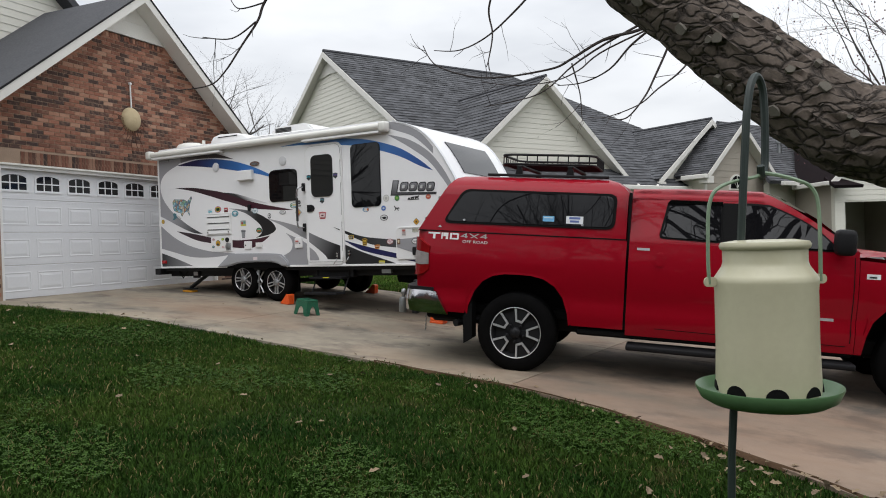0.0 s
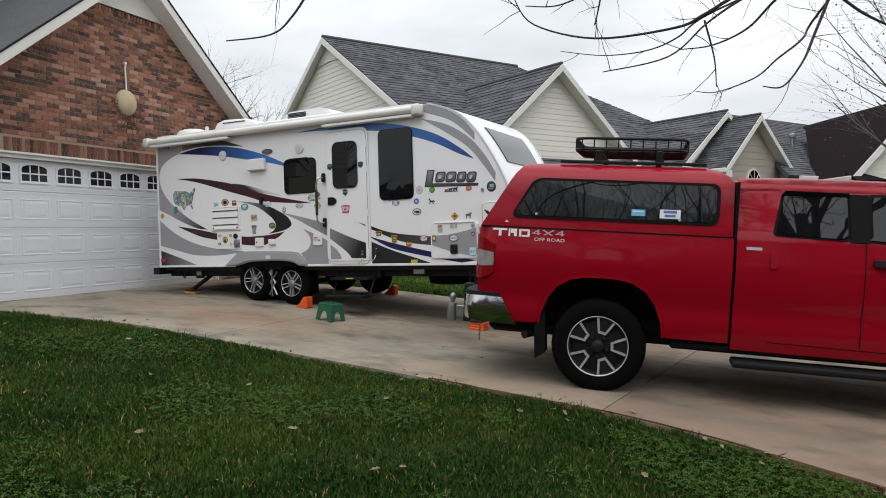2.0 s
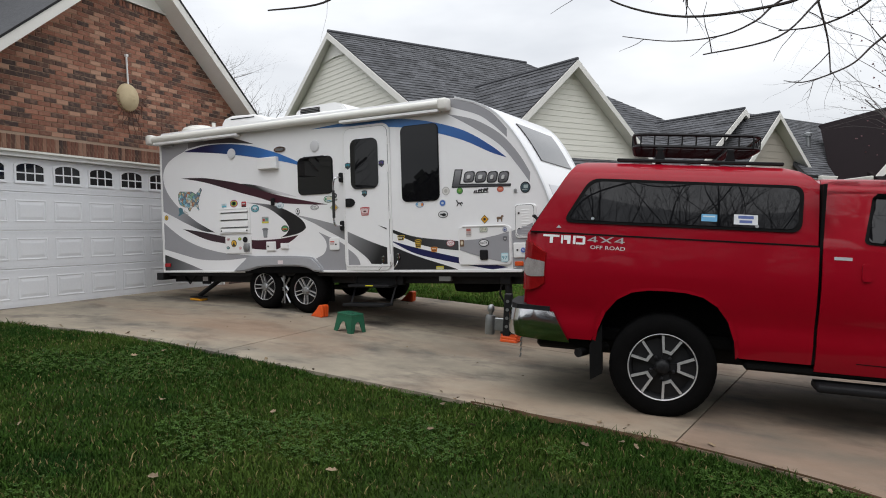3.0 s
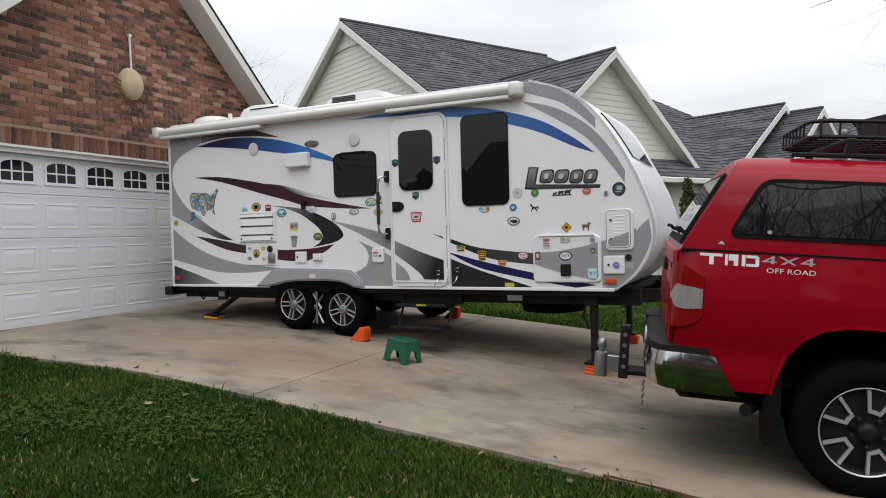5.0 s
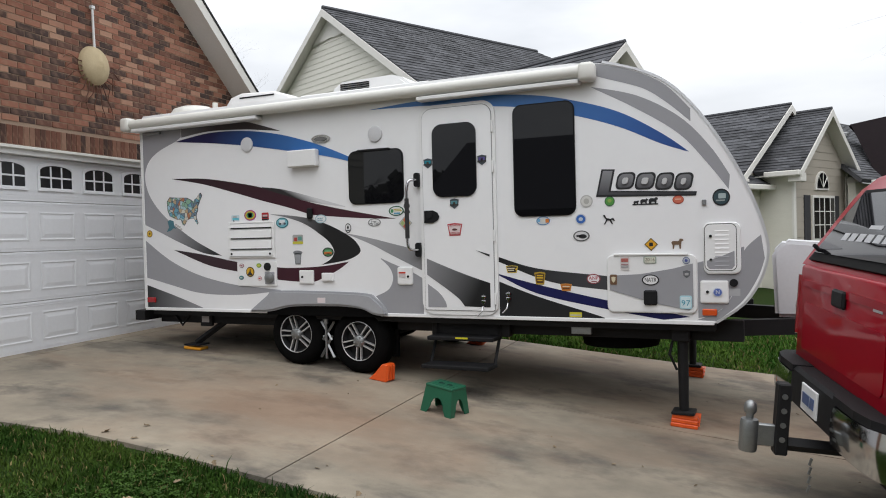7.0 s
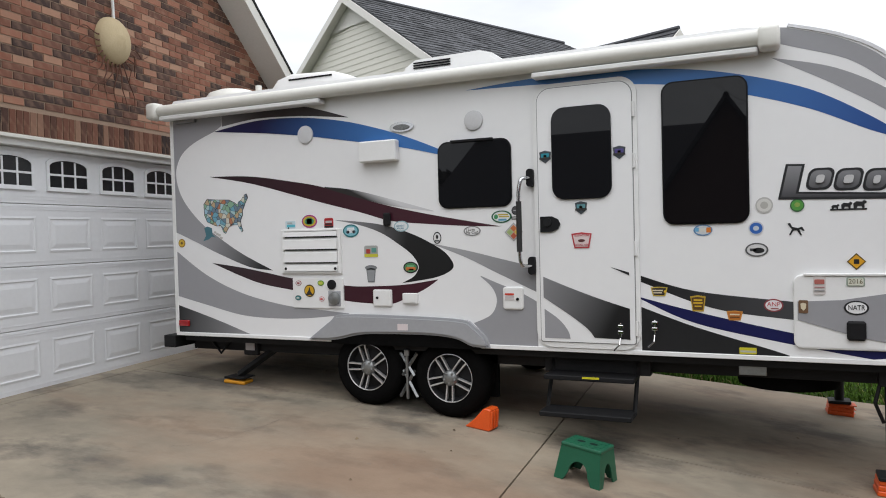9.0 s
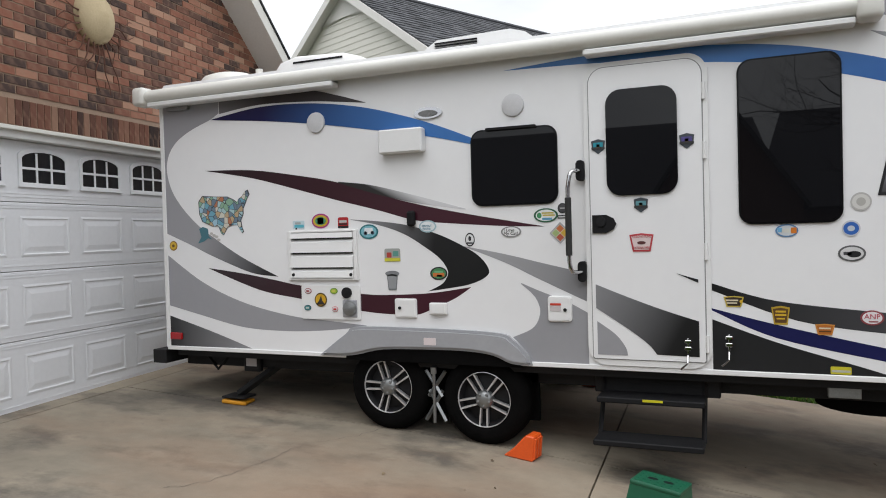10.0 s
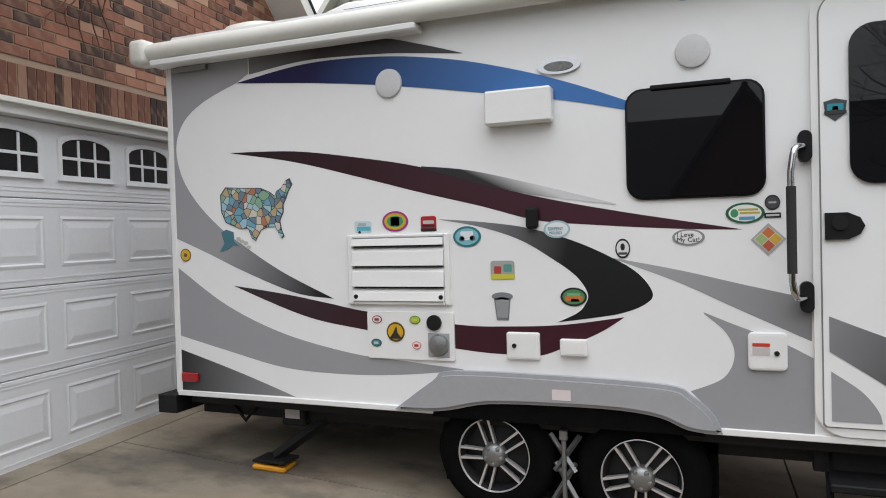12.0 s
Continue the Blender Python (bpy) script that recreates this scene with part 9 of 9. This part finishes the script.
for _ in range(9000):
    x = rng.uniform(-55, 45)
    y = -40 - 6 * rng.random() + 0.004 * (x + 5) ** 2
    z = rng.random() ** 0.8 * (5.8 + 1.0 * math.sin(x * 0.35) + 0.7 * math.sin(x * 1.3))
    c = Vector((x, y, z))
    u = Vector((rng.gauss(0, 1), rng.gauss(0, 1), rng.gauss(0, 1))).normalized() * rng.uniform(0.7, 1.3)
    v = u.cross(Vector((rng.gauss(0, 1), rng.gauss(0, 1), rng.gauss(0, 1)))).normalized() * rng.uniform(0.5, 0.9)
    quad(bm, c - v, c + u * 0.6, c + v, c - u * 0.6)
mesh_thing("far_woods", bm, M_needles, "dark belt of unseen backdrop woods behind the path", "woods", kind="stuff")

# ---- bird feeder on a shepherd's hook, placed and scaled to fit the camera's view ----
M_hook = surf("dark_green_iron", (0.022, 0.035, 0.030), (0.014, 0.022, 0.019), 14, 0.5)
M_cream = surf("cream_enamel", (0.56, 0.53, 0.37), (0.50, 0.47, 0.32), 6, 0.35, coat=0.2, bump=0.02)
M_tray = surf("green_enamel", (0.10, 0.20, 0.085), (0.08, 0.16, 0.07), 7, 0.35)
M_wire = surf("pale_green_wire", (0.24, 0.33, 0.22), (0.18, 0.26, 0.17), 9, 0.45)
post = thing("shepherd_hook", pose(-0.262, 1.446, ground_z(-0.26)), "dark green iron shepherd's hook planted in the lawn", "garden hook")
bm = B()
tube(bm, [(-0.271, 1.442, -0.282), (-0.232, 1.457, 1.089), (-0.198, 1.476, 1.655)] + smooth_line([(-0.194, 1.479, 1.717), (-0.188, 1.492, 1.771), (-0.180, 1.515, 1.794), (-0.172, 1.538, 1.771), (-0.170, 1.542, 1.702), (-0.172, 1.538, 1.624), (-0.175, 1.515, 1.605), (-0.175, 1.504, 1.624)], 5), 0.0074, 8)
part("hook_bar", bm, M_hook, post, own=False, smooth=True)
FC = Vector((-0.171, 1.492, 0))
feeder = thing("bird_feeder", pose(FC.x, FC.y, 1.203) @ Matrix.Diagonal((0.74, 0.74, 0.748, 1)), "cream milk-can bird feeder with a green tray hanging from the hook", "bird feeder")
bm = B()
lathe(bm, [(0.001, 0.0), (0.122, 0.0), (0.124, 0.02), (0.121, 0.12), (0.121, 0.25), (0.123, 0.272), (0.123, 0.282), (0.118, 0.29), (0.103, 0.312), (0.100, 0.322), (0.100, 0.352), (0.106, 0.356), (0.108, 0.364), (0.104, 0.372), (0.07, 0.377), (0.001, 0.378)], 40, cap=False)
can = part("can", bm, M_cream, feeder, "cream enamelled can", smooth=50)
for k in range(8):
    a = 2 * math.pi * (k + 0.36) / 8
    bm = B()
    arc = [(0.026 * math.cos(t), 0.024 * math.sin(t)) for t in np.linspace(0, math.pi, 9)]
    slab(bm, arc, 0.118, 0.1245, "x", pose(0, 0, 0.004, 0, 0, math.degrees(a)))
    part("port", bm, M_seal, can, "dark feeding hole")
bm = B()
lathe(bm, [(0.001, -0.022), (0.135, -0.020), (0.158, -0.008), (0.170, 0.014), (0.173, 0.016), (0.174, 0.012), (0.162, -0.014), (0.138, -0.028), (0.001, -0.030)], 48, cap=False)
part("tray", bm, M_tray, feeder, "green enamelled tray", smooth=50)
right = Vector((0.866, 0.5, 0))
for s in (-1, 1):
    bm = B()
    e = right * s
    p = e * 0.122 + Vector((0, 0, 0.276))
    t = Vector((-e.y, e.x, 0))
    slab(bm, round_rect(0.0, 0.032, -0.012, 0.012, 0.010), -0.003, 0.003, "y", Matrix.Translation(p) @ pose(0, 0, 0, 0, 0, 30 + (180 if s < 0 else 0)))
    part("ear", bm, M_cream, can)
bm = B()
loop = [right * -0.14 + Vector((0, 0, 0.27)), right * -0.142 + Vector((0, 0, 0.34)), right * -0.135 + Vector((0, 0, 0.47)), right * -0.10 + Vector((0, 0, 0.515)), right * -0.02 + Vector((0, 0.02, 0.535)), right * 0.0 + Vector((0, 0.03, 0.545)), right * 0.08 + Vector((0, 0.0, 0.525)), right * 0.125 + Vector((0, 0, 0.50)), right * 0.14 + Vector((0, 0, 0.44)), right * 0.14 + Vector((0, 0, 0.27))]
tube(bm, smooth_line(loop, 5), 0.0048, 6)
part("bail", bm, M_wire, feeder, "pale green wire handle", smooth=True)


# ---- grass, leaves, then the bricks ----
def grass_sheet(name, seed, count, x0, x1, y_lo, y_hi, h0, h1, label, width=0.0045, material=None):
    """Blades of three faces each, thinner where the ground is bare."""
    rs = np.random.RandomState(seed)
    x = rs.uniform(x0, x1, count * 2)
    lo = np.array([y_lo(v) for v in np.linspace(x0, x1, 400)])
    hi = np.array([y_hi(v) for v in np.linspace(x0, x1, 400)])
    gx = np.linspace(x0, x1, 400)
    y = rs.uniform(lo.min(), hi.max(), count * 2)
    edge = np.interp(x, gx, hi) + 0.05 * np.sin(x * 5.3) + 0.04 * np.sin(x * 13.7 + 1)
    keep = (y > np.interp(x, gx, lo)) & (y < edge)
    patch = np.sin(x * 1.7 + 2 * np.sin(y * 1.1)) + np.sin(y * 2.3 + 1.5 * np.sin(x * 0.9)) + 0.6 * np.sin(x * 5.1 - y * 4.3)
    keep &= rs.uniform(0, 1, len(x)) < np.clip(0.95 + 0.25 * patch, 0.35, 1.0)
    x, y, patch = x[keep][:count], y[keep][:count], patch[keep][:count]
    n = len(x)
    z = np.interp(x, FALL_X, FALL_Z) - 0.022
    h = rs.uniform(h0, h1, n) * (1 + 0.22 * patch / 2)
    tuft = rs.uniform(0, 1, n) < 0.02
    h = np.where(tuft, h * 1.7, h)
    a = rs.uniform(0, 2 * np.pi, n)
    w = rs.uniform(0.7, 1.3, n) * width
    b = rs.uniform(0, 2 * np.pi, n)
    bend = h * rs.uniform(0.15, 0.8, n)
    dx, dy = np.cos(a) * w, np.sin(a) * w
    bx, by = np.cos(b) * bend, np.sin(b) * bend
    co = np.empty((n, 5, 3))
    co[:, 0] = np.stack([x - dx, y - dy, z], 1)
    co[:, 1] = np.stack([x + dx, y + dy, z], 1)
    co[:, 2] = np.stack([x + dx * 0.8 + bx * 0.35, y + dy * 0.8 + by * 0.35, z + h * 0.6], 1)
    co[:, 3] = np.stack([x - dx * 0.8 + bx * 0.35, y - dy * 0.8 + by * 0.35, z + h * 0.6], 1)
    co[:, 4] = np.stack([x + bx, y + by, z + h * rs.uniform(0.75, 1.0, n)], 1)
    me = bpy.data.meshes.new(name)
    me.vertices.add(n * 5)
    me.vertices.foreach_set("co", co.ravel())
    base = np.arange(n)[:, None] * 5
    loops = np.concatenate([base + [[0, 1, 2, 3]], base + [[3, 2, 4]]], 1).ravel()
    me.loops.add(n * 7)
    me.loops.foreach_set("vertex_index", loops)
    me.polygons.add(n * 2)
    start = (np.arange(n)[:, None] * 7 + [[0, 4]]).ravel()
    me.polygons.foreach_set("loop_start", start)
    me.update()
    me.validate()
    me.materials.append(material or M_grass)
    ob = new(name, me)
    return tagged(ob, label, "grass", "", "stuff")


def grass_material(k=1.0):
    m = surf("grass_blades", (0.018 * k, 0.052 * k, 0.006 * k), (0.050 * k, 0.088 * k, 0.013 * k), 0.7, 0.8, vary=0.35, island=True, spec=0.1)
    N, L = m.node_tree.nodes, m.node_tree.links
    b = N["Principled BSDF"]
    base = b.inputs["Base Color"].links[0].from_socket
    tc = N.new("ShaderNodeTexCoord")
    for scale, lo, hi, colour, amount, seed in ((0.42, 0.48, 0.66, (0.085 * k, 0.125 * k, 0.022 * k), 0.7, 2.0), (0.9, 0.52, 0.66, (0.012 * k, 0.040 * k, 0.007 * k), 0.85, 7.0), (1.9, 0.61, 0.70, (0.100, 0.074, 0.032), 0.6, 11.0)):
        mp, nz, rp, mb = N.new("ShaderNodeMapping"), N.new("ShaderNodeTexNoise"), N.new("ShaderNodeMapRange"), N.new("ShaderNodeMixRGB")
        mp.inputs["Location"].default_value = (seed, seed * 0.6, 0)
        nz.inputs["Scale"].default_value, nz.inputs["Detail"].default_value, nz.inputs["Roughness"].default_value = scale, 7, 0.65
        rp.inputs["From Min"].default_value, rp.inputs["From Max"].default_value, rp.inputs["To Max"].default_value = lo, hi, amount
        mb.inputs[2].default_value = (*colour, 1)
        L.new(tc.outputs["Object"], mp.inputs["Vector"])
        L.new(mp.outputs["Vector"], nz.inputs["Vector"])
        L.new(nz.outputs["Fac"], rp.inputs["Value"])
        L.new(rp.outputs[0], mb.inputs[0])
        L.new(base, mb.inputs[1])
        base = mb.outputs[0]
    geo, mr, mx = N.new("ShaderNodeNewGeometry"), N.new("ShaderNodeMapRange"), N.new("ShaderNodeMixRGB")
    mr.inputs["From Min"].default_value, mr.inputs["From Max"].default_value = 0.93, 0.95
    mx.inputs[2].default_value = (0.20, 0.16, 0.07, 1)
    L.new(geo.outputs["Random Per Island"], mr.inputs["Value"])
    L.new(mr.outputs[0], mx.inputs[0])
    L.new(base, mx.inputs[1])
    L.new(mx.outputs[0], b.inputs["Base Color"])
    return m


M_grass = grass_material()
grass_sheet("grass", 1, 330000, -11.6, 2.6, lambda x: 1.4 - 0.12 * min(x, 0), lambda x: near_edge(x) if x < 1.6 else 4.5, 0.025, 0.056, "short green lawn grass with paler and bare patches")
grass_sheet("grass", 2, 90000, -13.5, 3.0, lambda x: far_edge(x), lambda x: 16.5, 0.04, 0.09, "green grass strip beside the neighbour's house", 0.008, grass_material(1.7))
grass_sheet("grass", 3, 110000, -14.5, 5.5, lambda x: -6.0, lambda x: 1.42 - 0.12 * min(x, 0) if x > -11.6 else 6.0, 0.03, 0.06, "short green lawn grass of the open lot", 0.009)
# clover in drifts among the grass
M_clover = surf("clover_leaves", (0.028, 0.066, 0.008), (0.055, 0.098, 0.014), 2.0, 0.7, vary=0.3, island=True, spec=0.15)
rs = np.random.RandomState(8)
bm_co, bm_fc = [], []
tri = [(math.cos(2 * math.pi * k / 3), math.sin(2 * math.pi * k / 3)) for k in range(3)]
while len(bm_co) < 3 * 5 * 15000:
    x, y = rs.uniform(-9.5, 2.4), rs.uniform(1.6, 6.6)
    drift = math.sin(x * 2.1 + 1.3 * math.sin(y * 1.9)) + math.sin(y * 2.7 + 1.1 * math.sin(x * 1.3 + 2)) + 0.5 * math.sin(x * 6.1 + y * 5.2)
    if y > near_edge(x) - 0.06 or drift < 0.35 + rs.uniform(0, 0.9):
        continue
    z, turn, tilt = ground_z(x) + rs.uniform(0.016, 0.034), rs.uniform(0, 2.1), rs.normal(0, 0.25, 2)
    r = rs.uniform(0.007, 0.0125)
    for a, b in tri:
        ca, sa = a * math.cos(turn) - b * math.sin(turn), a * math.sin(turn) + b * math.cos(turn)
        n = len(bm_co)
        for q, w, lift in ((0.1, 0.0, 0.0), (0.75, 0.55, 0.003), (1.45, 0.5, 0.002), (1.45, -0.5, 0.002), (0.75, -0.55, 0.003)):
            dx, dy = r * (q * ca - w * sa), r * (q * sa + w * ca)
            bm_co.append((x + dx, y + dy, z + lift + dx * tilt[0] + dy * tilt[1]))
        bm_fc.append((n, n + 1, n + 2, n + 3, n + 4))
me = bpy.data.meshes.new("clover")
me.from_pydata(bm_co, [], bm_fc)
me.materials.append(M_clover)
tagged(new("clover", me), "low three-leaved clover in drifts through the lawn", "clover", "", "stuff")
# bare reddish soil where the lawn has drawn back from the concrete
M_soil = surf("clay_soil", (0.080, 0.048, 0.028), (0.036, 0.026, 0.016), 7, 0.95, bump=0.8, bscale=30, spec=0.05)
bm = B()
xs = np.arange(-4.6, 1.61, 0.07)
rng = random.Random(3)
wave = lambda x: 0.03 + 0.04 * math.sin(x * 3.1) + 0.03 * math.sin(x * 7.7 + 1) + 0.06 * max(0.0, math.sin(x * 1.3 + 2.2))
rows = [[bm.verts.new((x, near_edge(x) + 0.012 - max(0.012, wave(x) + rng.uniform(-0.015, 0.015)) * j / 3, ground_z(x) + (0.016, 0.024, 0.020, -0.004)[j])) for j in range(4)] for x in xs]
for a, b in zip(rows, rows[1:]):
    for j in range(3):
        bm.faces.new((a[j], b[j], b[j + 1], a[j + 1]))
mesh_thing("soil_edge", bm, M_soil, "bare brown clay soil along the edge of the drive", "soil", kind="structure", smooth=True)
# dry leaves
M_leaf = surf("dry_leaves", (0.21, 0.155, 0.095), (0.11, 0.075, 0.045), 12, 0.9, vary=0.4, island=True)
rng = random.Random(15)
bm = B()
for i in range(190):
    if i < 95:
        x = rng.uniform(-10.5, 1.5)
        y = near_edge(x) - abs(rng.gauss(0, 1.3)) if i < 55 else near_edge(x) + rng.gauss(0, 0.12)
    elif i < 150:
        x = rng.gauss(-0.55, 0.5)
        y = near_edge(x) - abs(rng.gauss(0.25, 0.25))
    else:
        x, y = rng.uniform(-11, -3), rng.uniform(6.6, 11.5)
    on_grass = y < near_edge(x)
    s = rng.uniform(0.018, 0.042) if i < 150 else rng.uniform(0.008, 0.02)
    s *= 0.8
    z = ground_z(x) + (0.032 if on_grass else 0.017)
    m = Matrix.LocRotScale((x, y, z), Euler((rng.gauss(0, 0.35), rng.gauss(0, 0.35), rng.uniform(0, 6.3))), (s, s, s))
    pts = [(-1.2, 0, 0), (-0.5, 0.6, 0.25), (0.1, 0.5, 0.1), (0.4, 0.8, 0.35), (1.1, 0, 0.1), (0.4, -0.8, 0.3), (0.1, -0.45, 0.1), (-0.5, -0.6, 0.2)]
    vs = [bm.verts.new(m @ Vector(p)) for p in pts]
    c = bm.verts.new(m @ Vector((0, 0, 0)))
    for k in range(8):
        bm.faces.new((vs[k], vs[(k + 1) % 8], c))
mesh_thing("fallen_leaves", bm, M_leaf, "scattered dry brown leaves on lawn and drive", "leaves", kind="stuff")

# bricks of the garage front
M_brick = brick_material("fired_brick", False)
M_brick_joined = brick_material("fired_brick_joined", True)
BL, BH, BD = 0.194, 0.0577, 0.007


def brick_mesh(l, h):
    bm = B()
    box(bm, -0.03, BD, -l / 2, l / 2, -h / 2, h / 2)
    for v in bm.verts:
        if v.co.x > 0:
            v.co.y *= 0.985
            v.co.z *= 0.97
    me = bpy.data.meshes.new("brick")
    bm.to_mesh(me)
    bm.free()
    me.materials.append(M_brick)
    return me


def course_bricks():
    """Places of all stretchers: y, z, length."""
    out = []
    rng = random.Random(3)
    k = 0
    z = -0.27
    while z < GT - 0.10:
        off = 0.0 if k % 2 else 0.102
        y = -3.75 + off
        while y < 3.9:
            c, l = y + BL / 2, BL
            half = BL / 2
            inside = rake_z(c) - 0.17 > z - 0.02 and -3.6 < c - half and c + half < 3.8
            if z < DT + 0.20:
                if c + half > DL - 0.001 and c - half < DR + 0.001:
                    inside = False
            if inside:
                out.append((c, z + 0.034, l))
            y += 0.204
        z += 0.0677
        k += 1
    return out


places = course_bricks()
stretcher = brick_mesh(BL, BH)
soldier = brick_mesh(BH, 0.192)
M_soldier = brick_material("dark_fired_brick", False)
for node in M_soldier.node_tree.nodes:
    if node.type == "VALTORGB":
        for el in node.color_ramp.elements:
            el.color = tuple(0.62 * v for v in el.color[:3]) + (1,)
soldier.materials.clear()
soldier.materials.append(M_soldier)
rowlock = brick_mesh(BH, 0.092)
near_bricks = [p for p in places if DT + 0.2 < p[1] < 3.75 and -1.5 < p[0] < 1.9]
near_bricks = sorted(near_bricks, key=lambda p: p[1])[:230]
chosen = set(near_bricks)
rng = random.Random(12)


def lay(mesh, y, z):
    ob = new("brick", mesh)
    ob.parent = brick_wall
    ob.matrix_basis = pose(rng.uniform(-0.002, 0.0015), y, z, rng.uniform(-0.4, 0.4))


for y, z, l in near_bricks:
    lay(stretcher, y, z)
y = DL - 0.03
while y < DR + 0.03:
    if -2.3 < y:
        lay(soldier, y + 0.03, DT + 0.102)
    y += 0.0677
verts, faces = [], []
for y, z, l in places:
    if (y, z, l) in chosen:
        continue
    h = BH / 2
    d = BD + rng.uniform(-0.002, 0.0015)
    i = len(verts)
    for s in (0.0, d):
        for a, b in ((-1, -1), (1, -1), (1, 1), (-1, 1)):
            verts.append((s, y + a * l / 2 * (0.985 if s else 1), z + b * h * (0.97 if s else 1)))
    faces += [(i + 4, i + 5, i + 6, i + 7)] + [(i + j, i + (j + 1) % 4, i + 4 + (j + 1) % 4, i + 4 + j) for j in range(4)]
y = APEX_Y - (APEX_Z - GT) / PITCH + 0.12
while y < APEX_Y + (APEX_Z - GT) / PITCH - 0.12:
    i = len(verts)
    for s in (0.0, 0.012):
        for a, b in ((-1, -1), (1, -1), (1, 1), (-1, 1)):
            verts.append((s, y + a * 0.028, GT - 0.052 + b * 0.046))
    faces += [(i + 4, i + 5, i + 6, i + 7)] + [(i + j, i + (j + 1) % 4, i + 4 + (j + 1) % 4, i + 4 + j) for j in range(4)]
    y += 0.0677
me = bpy.data.meshes.new("brickwork")
me.from_pydata(verts, [], faces)
me.materials.append(M_brick_joined)
rest = new("brickwork", me)
rest.parent = brick_wall
tagged(rest, "brown and red bricks with tan mortar", "", "", "stuff")
